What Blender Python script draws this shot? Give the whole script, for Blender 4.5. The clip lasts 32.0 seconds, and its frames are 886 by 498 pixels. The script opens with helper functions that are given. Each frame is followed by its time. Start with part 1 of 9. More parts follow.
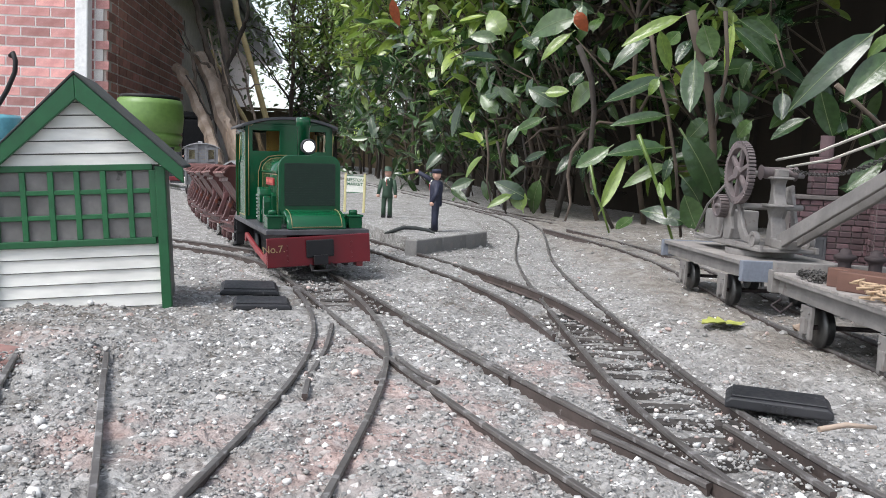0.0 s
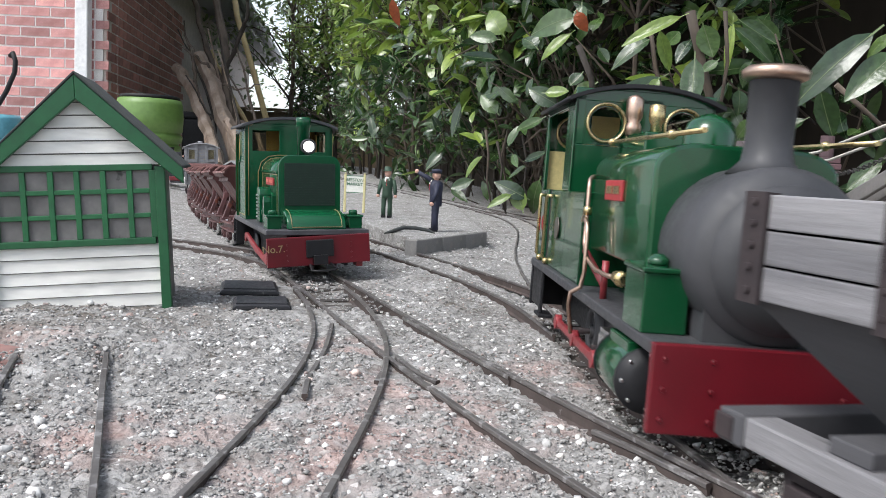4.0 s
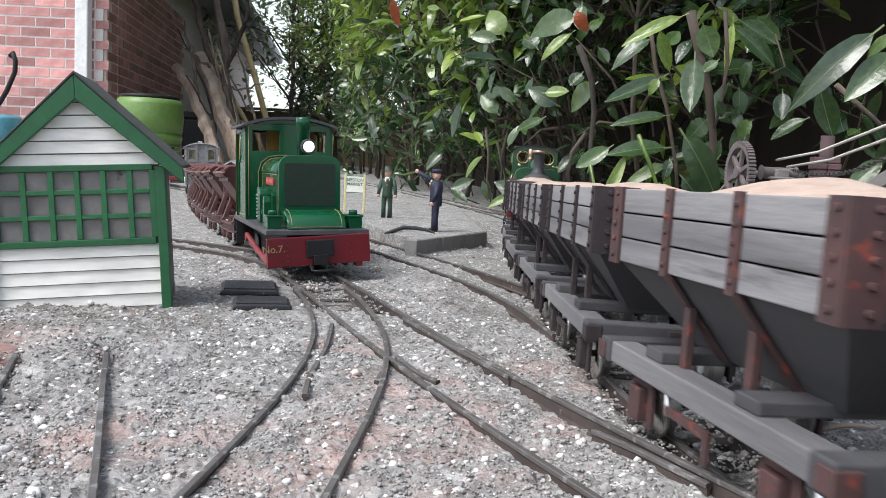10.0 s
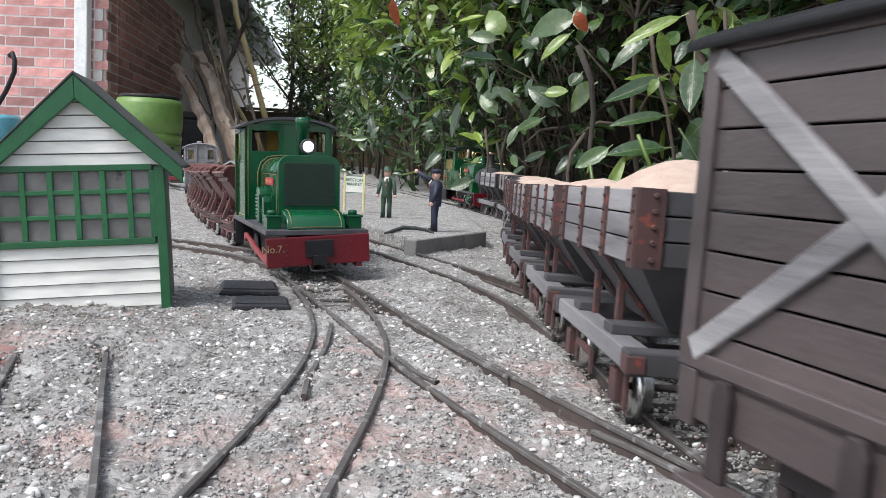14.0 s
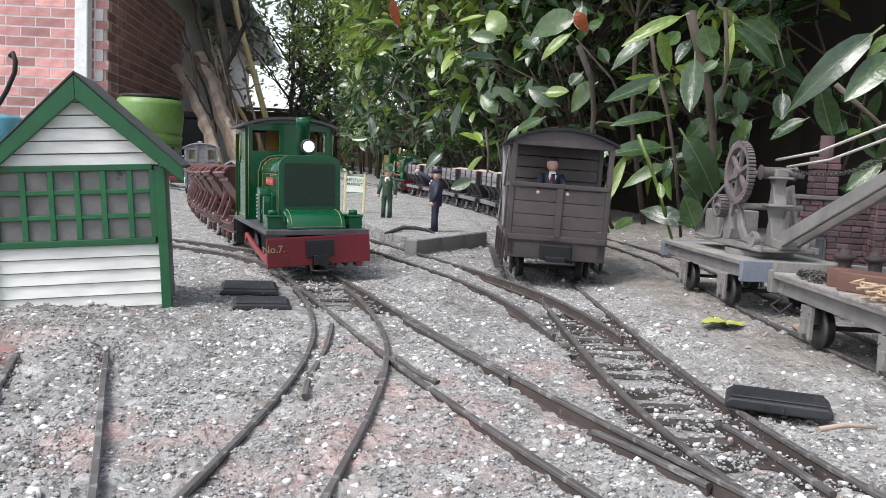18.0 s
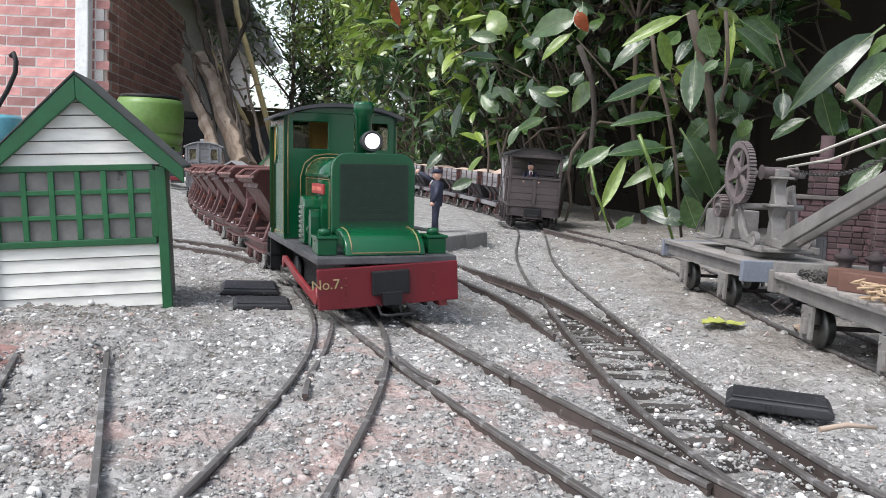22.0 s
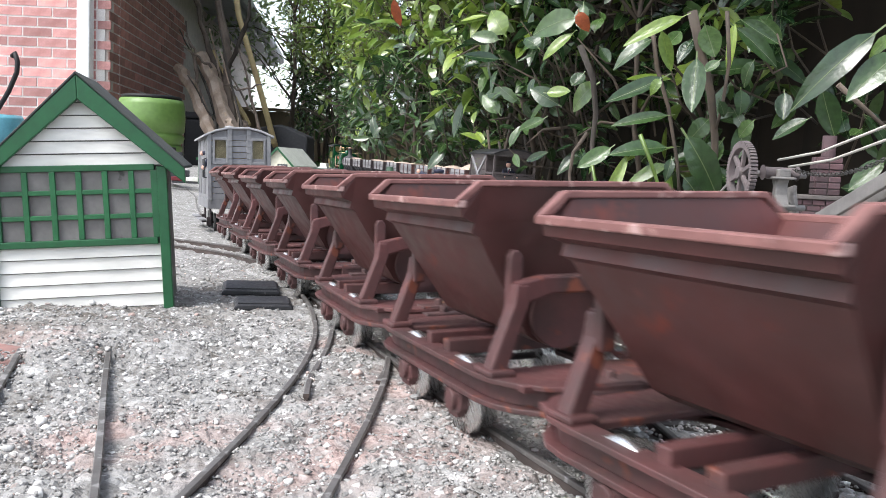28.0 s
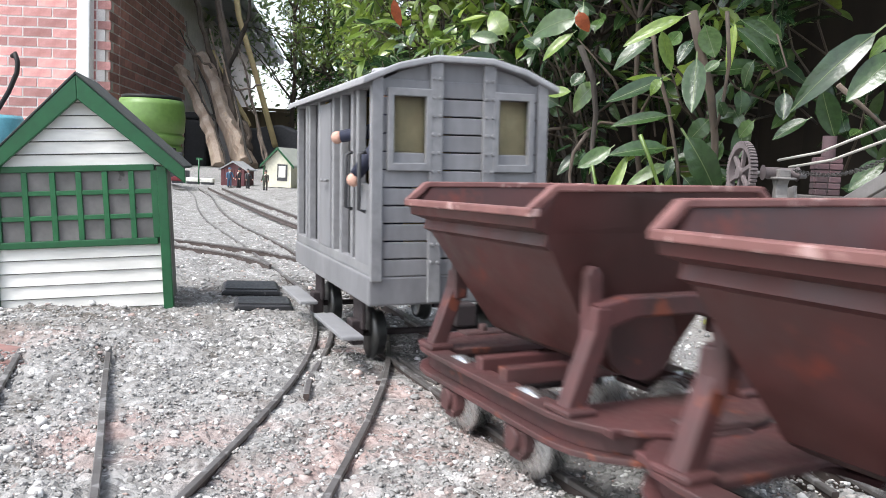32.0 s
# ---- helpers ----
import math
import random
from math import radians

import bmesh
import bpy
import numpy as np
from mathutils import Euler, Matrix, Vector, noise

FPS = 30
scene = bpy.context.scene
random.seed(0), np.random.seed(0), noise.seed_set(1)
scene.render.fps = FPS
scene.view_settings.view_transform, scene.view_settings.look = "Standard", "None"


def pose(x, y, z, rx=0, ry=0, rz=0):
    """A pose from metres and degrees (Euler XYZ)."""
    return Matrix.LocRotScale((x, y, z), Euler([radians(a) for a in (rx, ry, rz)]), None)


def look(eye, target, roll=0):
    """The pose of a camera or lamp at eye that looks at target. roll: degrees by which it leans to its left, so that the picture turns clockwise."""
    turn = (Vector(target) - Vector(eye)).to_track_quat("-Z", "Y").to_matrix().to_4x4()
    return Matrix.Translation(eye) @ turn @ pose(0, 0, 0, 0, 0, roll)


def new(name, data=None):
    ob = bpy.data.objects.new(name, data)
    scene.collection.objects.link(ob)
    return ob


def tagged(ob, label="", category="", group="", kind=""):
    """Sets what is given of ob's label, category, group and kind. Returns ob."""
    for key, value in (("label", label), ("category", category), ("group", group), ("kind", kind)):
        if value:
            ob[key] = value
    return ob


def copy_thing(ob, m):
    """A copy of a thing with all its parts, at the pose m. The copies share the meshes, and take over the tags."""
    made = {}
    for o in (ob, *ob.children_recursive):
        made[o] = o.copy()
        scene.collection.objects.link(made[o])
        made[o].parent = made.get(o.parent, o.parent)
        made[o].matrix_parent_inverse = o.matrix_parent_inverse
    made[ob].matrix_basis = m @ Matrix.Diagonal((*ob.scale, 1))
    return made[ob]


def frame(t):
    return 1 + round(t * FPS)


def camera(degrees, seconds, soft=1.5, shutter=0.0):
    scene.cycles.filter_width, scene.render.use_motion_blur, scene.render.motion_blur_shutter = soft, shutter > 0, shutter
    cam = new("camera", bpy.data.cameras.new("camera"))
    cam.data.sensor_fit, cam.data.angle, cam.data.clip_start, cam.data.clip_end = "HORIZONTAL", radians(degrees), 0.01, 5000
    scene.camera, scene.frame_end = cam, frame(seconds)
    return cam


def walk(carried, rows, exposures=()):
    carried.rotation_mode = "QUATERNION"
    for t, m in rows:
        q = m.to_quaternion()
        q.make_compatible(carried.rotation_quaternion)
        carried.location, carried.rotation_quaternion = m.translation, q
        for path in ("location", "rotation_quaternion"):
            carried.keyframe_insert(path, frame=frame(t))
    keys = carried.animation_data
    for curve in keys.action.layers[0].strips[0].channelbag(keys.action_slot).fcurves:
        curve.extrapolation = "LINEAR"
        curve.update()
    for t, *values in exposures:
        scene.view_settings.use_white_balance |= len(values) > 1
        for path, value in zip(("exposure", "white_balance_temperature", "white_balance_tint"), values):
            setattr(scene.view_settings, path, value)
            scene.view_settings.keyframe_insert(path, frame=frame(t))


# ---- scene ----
# camera: low over a garden railway, almost still
cam = camera(56.0, 32.0, soft=0.88, shutter=0.45)
EYE = Vector((0.0, 0.0, 0.096))
CAM = Matrix.Translation(EYE) @ pose(0, 0, 0, 90 - 5.45, 0, 0) @ pose(0, 0, 0, 0, 0, 2.8)


def cam_at(pan, tilt):
    return CAM @ pose(0, 0, 0, tilt, pan, 0)


walk(cam, [(0.0, cam_at(0, 0)), (3.5, cam_at(0, 0)), (6.0, cam_at(-0.06, 0)), (8.0, cam_at(-0.05, 0)), (10.0, cam_at(0, 0)), (12.0, cam_at(0, 0.03)),
           (14.5, cam_at(-0.04, 0)), (18.5, cam_at(0, 0)), (22.0, cam_at(0.03, 0)), (25.5, cam_at(0.1, 0)), (32.0, cam_at(0.11, 0.02))],
     exposures=[(0.0, 0.97), (13.0, 0.97), (16.5, 1.0), (22.0, 1.02), (24.0, 1.27), (25.5, 1.33), (28.0, 1.38), (32.0, 1.36)])

# overcast daylight
world = bpy.data.worlds.new("overcast_sky")
scene.world = world
world.use_nodes = True
wn = world.node_tree.nodes
sky = wn.new("ShaderNodeTexSky")
sky.sky_type, sky.sun_disc = "NISHITA", False
sky.sun_elevation, sky.sun_rotation = radians(54), radians(234)
sky.air_density, sky.dust_density, sky.ozone_density = 1.0, 2.0, 1.0
sat = wn.new("ShaderNodeHueSaturation")
sat.inputs["Saturation"].default_value = 0.5
world.node_tree.links.new(sky.outputs["Color"], sat.inputs["Color"])
world.node_tree.links.new(sat.outputs["Color"], wn["Background"].inputs["Color"])
wn["Background"].inputs["Strength"].default_value = 0.15
sun_data = bpy.data.lights.new("sun", "SUN")
sun_data.energy, sun_data.angle, sun_data.color = 1.5, radians(25), (1.0, 0.995, 0.985)
sun = new("sun", sun_data)
sun.matrix_world = look((-1.8, -0.3, 3.2), (0, 1.0, 0))
# ---- materials ----
def mat(name, a, b=None, scale=60.0, rough=0.6, rough2=None, metal=0.0, wear=None, wear_at=0.62, fine=None, bump=0.15, depth=0.0006, stretch=(1, 1, 1), coat=0.0, rnd=0.0, isl=0.0, spec=0.5, trans=0.0):
    """Procedural surface: two colours mixed by a broad noise, a fine grain, optional worn patches and bump."""
    m = bpy.data.materials.new(name)
    m.use_nodes = True
    n, l = m.node_tree.nodes, m.node_tree.links
    p = n["Principled BSDF"]
    b = b or tuple(c * 0.75 for c in a)
    tc, mp = n.new("ShaderNodeTexCoord"), n.new("ShaderNodeMapping")
    mp.inputs["Scale"].default_value = stretch
    l.new(tc.outputs["Object"], mp.inputs["Vector"])

    def noise_tex(s, d=4.0):
        t = n.new("ShaderNodeTexNoise")
        t.inputs["Scale"].default_value, t.inputs["Detail"].default_value = s, d
        l.new(mp.outputs["Vector"], t.inputs["Vector"])
        return t

    def ramp(src, lo, hi):
        r = n.new("ShaderNodeMapRange")
        r.inputs["From Min"].default_value, r.inputs["From Max"].default_value = lo, hi
        l.new(src, r.inputs["Value"])
        return r.outputs["Result"]

    def mix(f, x, y, kind="MIX"):
        k = n.new("ShaderNodeMix")
        k.data_type, k.blend_type = "RGBA", kind
        for sock, v in ((k.inputs[0], f), (k.inputs[6], x), (k.inputs[7], y)):
            if isinstance(v, bpy.types.NodeSocket):
                l.new(v, sock)
            else:
                sock.default_value = v if isinstance(v, float) else (*v, 1)
        return k.outputs[2]

    broad, grain = noise_tex(scale), noise_tex((fine or scale * 7), 6.0)
    col = mix(ramp(broad.outputs["Fac"], 0.32, 0.68), a, b)
    g = mix(ramp(grain.outputs["Fac"], 0.25, 0.75), (0.78, 0.78, 0.78), (1.12, 1.12, 1.12))
    col = mix(0.8, col, g, "MULTIPLY")
    if rnd or isl:
        o = n.new("ShaderNodeObjectInfo") if rnd else n.new("ShaderNodeNewGeometry")
        r = n.new("ShaderNodeMapRange")
        w = rnd or isl
        r.inputs["To Min"].default_value, r.inputs["To Max"].default_value = 1 - w, 1 + w
        l.new(o.outputs["Random" if rnd else "Random Per Island"], r.inputs["Value"])
        col = mix(1.0, col, r.outputs["Result"], "MULTIPLY")
    rg = ramp(grain.outputs["Fac"], 0.3, 0.7)
    rr = n.new("ShaderNodeMapRange")
    rr.inputs["To Min"].default_value, rr.inputs["To Max"].default_value = rough, rough2 if rough2 is not None else min(1, rough + 0.15)
    l.new(rg, rr.inputs["Value"])
    if wear:
        t = noise_tex(scale * 2.3, 8.0)
        f = ramp(t.outputs["Fac"], wear_at, wear_at + 0.07)
        col = mix(f, col, wear)
    l.new(col, p.inputs["Base Color"])
    l.new(rr.outputs["Result"], p.inputs["Roughness"])
    p.inputs["Metallic"].default_value = metal
    p.inputs["Specular IOR Level"].default_value = spec
    p.inputs["Coat Weight"].default_value = coat
    p.inputs["Transmission Weight"].default_value = trans
    if bump:
        bp = n.new("ShaderNodeBump")
        bp.inputs["Strength"].default_value, bp.inputs["Distance"].default_value = bump, depth
        l.new(grain.outputs["Fac"], bp.inputs["Height"])
        l.new(bp.outputs["Normal"], p.inputs["Normal"])
    return m


def glow(name, c, s):
    m = bpy.data.materials.new(name)
    m.use_nodes = True
    p = m.node_tree.nodes["Principled BSDF"]
    p.inputs["Base Color"].default_value = (*c, 1)
    p.inputs["Emission Color"].default_value = (*c, 1)
    p.inputs["Emission Strength"].default_value = s
    return m


GREEN = mat("loco_green_paint", (0.003, 0.072, 0.027), (0.003, 0.062, 0.024), 25, 0.2, 0.26, coat=0.25, spec=0.32, bump=0.02, fine=2600, wear=(0.012, 0.085, 0.04), wear_at=0.74)
GREEN_S = mat("steam_green_paint", (0.004, 0.06, 0.021), (0.003, 0.05, 0.018), 25, 0.16, 0.24, coat=0.5, spec=0.4, bump=0.02, fine=2600)
BLACK = mat("black_paint", (0.01, 0.01, 0.012), (0.016, 0.016, 0.018), 60, 0.45, 0.65, bump=0.1, spec=0.3)
DARK = mat("sooty_grey_paint", (0.035, 0.036, 0.04), (0.055, 0.055, 0.06), 50, 0.5, 0.7, bump=0.12)
BEAM_RED = mat("buffer_beam_red", (0.135, 0.004, 0.011), (0.105, 0.004, 0.009), 40, 0.34, 0.46, wear=(0.4, 0.26, 0.24), wear_at=0.77, bump=0.04, fine=1800)
ROD_RED = mat("rod_red_paint", (0.27, 0.028, 0.035), (0.18, 0.022, 0.026), 90, 0.35, 0.5, bump=0.05)
PLATE_RED = mat("nameplate_red", (0.38, 0.03, 0.035), (0.3, 0.028, 0.03), 120, 0.4)
BRASS = mat("brass", (0.62, 0.5, 0.27), (0.5, 0.38, 0.19), 150, 0.22, 0.38, metal=1.0, bump=0.05)
COPPER = mat("copper_pipe", (0.58, 0.42, 0.33), (0.45, 0.31, 0.24), 150, 0.3, 0.45, metal=1.0, bump=0.05)
STEEL = mat("bright_steel", (0.62, 0.62, 0.62), (0.5, 0.5, 0.5), 200, 0.22, 0.4, metal=1.0, bump=0.05)
CREAM = mat("cream_paint", (0.62, 0.53, 0.24), (0.55, 0.46, 0.2), 60, 0.5, bump=0.05)
CAB_IN = mat("cab_interior_tan", (0.5, 0.33, 0.1), (0.4, 0.26, 0.08), 60, 0.6, bump=0.05)
GLASS = bpy.data.materials.new("window_glass")
GLASS.use_nodes = True
_g = GLASS.node_tree.nodes["Principled BSDF"]
_g.inputs["Transmission Weight"].default_value, _g.inputs["Roughness"].default_value, _g.inputs["IOR"].default_value = 1.0, 0.03, 1.1
_g.inputs["Base Color"].default_value = (0.85, 0.82, 0.7, 1)
LINING = mat("lining_gold", (0.26, 0.21, 0.085), None, 200, 0.4, bump=0)
RUST = mat("rusty_red_skip_paint", (0.088, 0.024, 0.022), (0.036, 0.02, 0.017), 14, 0.4, 0.62, wear=(0.15, 0.03, 0.018), wear_at=0.6, bump=0.2, rnd=0.22)
RUST_F = mat("rusty_red_frame_paint", (0.105, 0.038, 0.038), (0.056, 0.029, 0.028), 45, 0.45, 0.65, wear=(0.17, 0.05, 0.03), wear_at=0.62, bump=0.2, rnd=0.2)
RIM = mat("worn_skip_rim", (0.24, 0.11, 0.1), (0.16, 0.068, 0.062), 80, 0.5, 0.65, wear=(0.4, 0.26, 0.24), wear_at=0.6, bump=0.15)
# darker than WOOD_L: shade of wagon ends and chute is put into the colour
WOOD_G = mat("shaded_weathered_timber", (0.075, 0.074, 0.08), (0.038, 0.037, 0.041), 25, 0.75, 0.9, stretch=(0.25, 1, 1), fine=420, bump=0.35, rnd=0.16)
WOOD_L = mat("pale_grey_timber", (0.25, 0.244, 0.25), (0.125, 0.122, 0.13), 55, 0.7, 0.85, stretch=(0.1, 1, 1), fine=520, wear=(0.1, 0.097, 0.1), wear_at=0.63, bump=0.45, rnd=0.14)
WOOD_B = mat("brown_grey_timber", (0.085, 0.066, 0.066), (0.045, 0.036, 0.037), 25, 0.33, 0.48, stretch=(0.25, 1, 1), fine=420, bump=0.3, rnd=0.14)
IRON = mat("rust_brown_ironwork", (0.045, 0.034, 0.035), (0.028, 0.022, 0.024), 90, 0.6, 0.8, bump=0.2, spec=0.3)
IRON_R = mat("rusty_orange_ironwork", (0.085, 0.038, 0.036), (0.048, 0.03, 0.031), 70, 0.55, 0.75, wear=(0.19, 0.045, 0.03), wear_at=0.59, bump=0.25)
VAN_GREY = mat("van_grey_boards", (0.23, 0.23, 0.24), (0.175, 0.175, 0.185), 35, 0.65, 0.8, stretch=(1, 1, 0.4), bump=0.2, rnd=0.08)
VAN_LT = mat("van_grey_framing", (0.25, 0.25, 0.255), (0.19, 0.19, 0.2), 40, 0.6, 0.75, bump=0.15)
ROOF_G = mat("pale_grey_roof", (0.36, 0.36, 0.37), (0.28, 0.28, 0.29), 40, 0.7, bump=0.15)
CRANE_G = mat("crane_grey_paint", (0.22, 0.208, 0.198), (0.145, 0.135, 0.13), 60, 0.6, 0.8, wear=(0.14, 0.12, 0.11), wear_at=0.62, bump=0.15)
CRANE_B = mat("blue_grey_paint", (0.17, 0.19, 0.23), (0.14, 0.155, 0.19), 60, 0.55, 0.7, wear=(0.3, 0.3, 0.3), wear_at=0.7, bump=0.12)
GEAR = mat("gear_brown_iron", (0.15, 0.12, 0.12), (0.1, 0.085, 0.085), 90, 0.6, 0.75, bump=0.15)
DECKW = mat("pale_deck_planks", (0.3, 0.28, 0.26), (0.22, 0.2, 0.19), 40, 0.75, 0.9, stretch=(1, 0.3, 1), bump=0.25, rnd=0.14)
MAHOG = mat("varnished_timber_block", (0.15, 0.075, 0.055), (0.09, 0.045, 0.034), 60, 0.45, 0.6, stretch=(0.3, 1, 1), bump=0.15)
SAND = mat("pink_sand_load", (0.52, 0.4, 0.33), (0.43, 0.32, 0.26), 120, 0.95, fine=1500, bump=0.6, depth=0.0008)
RAIL = mat("weathered_rail_steel", (0.15, 0.14, 0.135), (0.1, 0.09, 0.085), 60, 0.42, 0.65, metal=0.35, wear=(0.26, 0.25, 0.245), wear_at=0.57, bump=0.15)
RAIL_W = mat("rust_brown_rail_web", (0.075, 0.056, 0.05), (0.048, 0.036, 0.032), 70, 0.75, 0.9, wear=(0.2, 0.19, 0.18), wear_at=0.66, bump=0.3)
SLEEPER = mat("dark_sleeper", (0.06, 0.052, 0.048), (0.095, 0.085, 0.078), 60, 0.8, 0.95, bump=0.35, rnd=0.2)
WHITE = mat("dirty_white_boards", (0.72, 0.71, 0.67), (0.62, 0.61, 0.57), 25, 0.6, 0.75, wear=(0.42, 0.41, 0.37), wear_at=0.66, stretch=(0.3, 1, 1), bump=0.2, rnd=0.05)
TRIM = mat("green_trim_paint", (0.012, 0.1, 0.035), (0.009, 0.075, 0.028), 40, 0.35, 0.5, wear=(0.03, 0.05, 0.03), wear_at=0.7, bump=0.12)
TRIM_L = mat("bright_green_glazing_bar", (0.014, 0.125, 0.042), (0.009, 0.09, 0.032), 70, 0.4, 0.55, wear=(0.12, 0.14, 0.1), wear_at=0.72, bump=0.12)
GRIME = mat("grimy_window_panel", (0.19, 0.18, 0.175), (0.12, 0.115, 0.11), 45, 0.55, 0.8, wear=(0.05, 0.05, 0.045), wear_at=0.66, bump=0.15, rnd=0.1)
FELT = mat("mossy_dark_roof_felt", (0.035, 0.04, 0.042), (0.055, 0.06, 0.055), 60, 0.85, bump=0.4)
PLAST = mat("black_point_motor_box", (0.014, 0.015, 0.018), (0.03, 0.03, 0.034), 50, 0.42, 0.62, wear=(0.16, 0.155, 0.15), wear_at=0.67, bump=0.15)
PLATF = mat("grey_platform_asphalt", (0.25, 0.243, 0.235), (0.17, 0.165, 0.158), 25, 0.85, 0.95, fine=500, bump=0.5, wear=(0.22, 0.2, 0.19), wear_at=0.64)
# front wall lightened for sky glare, side wall (_D) darkened for shade, in colour
BRICK = mat("red_house_brick", (0.66, 0.35, 0.33), (0.5, 0.235, 0.22), 14, 0.8, 0.95, fine=180, bump=0.4, depth=0.003, rnd=0.35)
BRICK_D = mat("shade_darkened_house_brick", (0.44, 0.2, 0.165), (0.3, 0.15, 0.125), 14, 0.85, 0.95, fine=180, bump=0.4, depth=0.003, rnd=0.35)
MORTAR = mat("pale_mortar", (0.8, 0.77, 0.75), (0.72, 0.68, 0.66), 20, 0.9, bump=0.3, depth=0.002)
MORTAR_D = mat("shade_darkened_mortar", (0.58, 0.52, 0.48), (0.48, 0.43, 0.39), 20, 0.9, bump=0.3, depth=0.002)
UPVC = mat("white_upvc", (0.8, 0.8, 0.8), (0.74, 0.74, 0.74), 5, 0.35, bump=0)
SOFFIT = mat("grey_gutter_plastic", (0.34, 0.345, 0.35), (0.28, 0.28, 0.285), 6, 0.5, bump=0.05)
BUTT = mat("pale_green_water_butt", (0.14, 0.25, 0.06), (0.12, 0.22, 0.055), 5, 0.38, 0.5, bump=0.03, wear=(0.1, 0.19, 0.05), wear_at=0.7)
BARK = mat("grey_brown_bark", (0.16, 0.125, 0.1), (0.08, 0.062, 0.05), 18, 0.85, 0.95, stretch=(1, 1, 0.25), bump=0.6, depth=0.006)
BARK_D = mat("dark_bark", (0.06, 0.05, 0.042), (0.035, 0.03, 0.026), 18, 0.85, 0.95, stretch=(1, 1, 0.25), bump=0.6, depth=0.006)
LOG = mat("weathered_log_wood", (0.46, 0.37, 0.3), (0.26, 0.19, 0.145), 12, 0.8, 0.9, stretch=(1, 1, 0.2), bump=0.4, depth=0.006, wear=(0.48, 0.36, 0.26), wear_at=0.62)
TWIG = mat("brown_twig_bark", (0.1, 0.075, 0.055), (0.06, 0.048, 0.038), 40, 0.8, bump=0.3)
POLEW = mat("pale_yellow_timber_pole", (0.5, 0.4, 0.2), (0.42, 0.32, 0.16), 10, 0.7, bump=0.1)
FENCE = mat("brown_fence_boards", (0.16, 0.125, 0.075), (0.11, 0.085, 0.05), 6, 0.85, stretch=(1, 1, 0.2), bump=0.3, depth=0.003, rnd=0.15)
# near-black so that the boards read as shade behind the hedge
FENCE_D = mat("shade_dark_boards", (0.035, 0.028, 0.022), (0.02, 0.017, 0.014), 6, 0.9, stretch=(1, 1, 0.2), bump=0.3, depth=0.003, rnd=0.2, spec=0.2)
SOIL = mat("dark_shaded_soil", (0.05, 0.042, 0.035), (0.03, 0.026, 0.022), 8, 0.95, bump=0.6, depth=0.01)
STONE = mat("purple_brown_model_brick", (0.085, 0.045, 0.05), (0.055, 0.034, 0.038), 60, 0.75, 0.9, bump=0.35, rnd=0.35)
CEMENT = mat("grey_model_mortar", (0.12, 0.105, 0.1), (0.085, 0.075, 0.072), 80, 0.9, bump=0.3)
CHAIN = mat("dull_iron_chain", (0.12, 0.115, 0.11), (0.08, 0.075, 0.07), 200, 0.5, 0.7, metal=0.6, bump=0.1)
ROPE = mat("pale_cord", (0.55, 0.53, 0.48), (0.45, 0.43, 0.39), 300, 0.8, bump=0.2)
SIGN_W = mat("white_sign_board", (0.72, 0.72, 0.66), (0.64, 0.64, 0.58), 40, 0.5, bump=0.03)
SIGN_G = mat("green_sign_paint", (0.03, 0.13, 0.06), None, 80, 0.5, bump=0)
POST_C = mat("cream_sign_post", (0.62, 0.56, 0.3), (0.54, 0.48, 0.25), 60, 0.5, bump=0.05)
LEAFRIB = mat("pale_leaf_midrib", (0.11, 0.16, 0.055), None, 60, 0.4, bump=0)
SKIN = mat("painted_skin", (0.62, 0.37, 0.29), (0.54, 0.31, 0.23), 200, 0.55, bump=0)
NAVY = mat("painted_navy_cloth", (0.02, 0.024, 0.05), (0.014, 0.016, 0.034), 120, 0.6, bump=0.1)
OLIVE = mat("painted_green_cloth", (0.035, 0.075, 0.045), (0.026, 0.055, 0.034), 120, 0.6, bump=0.1)
LEAFLIT = mat("yellow_fallen_leaf", (0.42, 0.42, 0.11), (0.3, 0.34, 0.08), 90, 0.6, bump=0.3, spec=0.3)
LIT = glow("lit_headlamp", (0.9, 0.89, 0.86), 0.75)


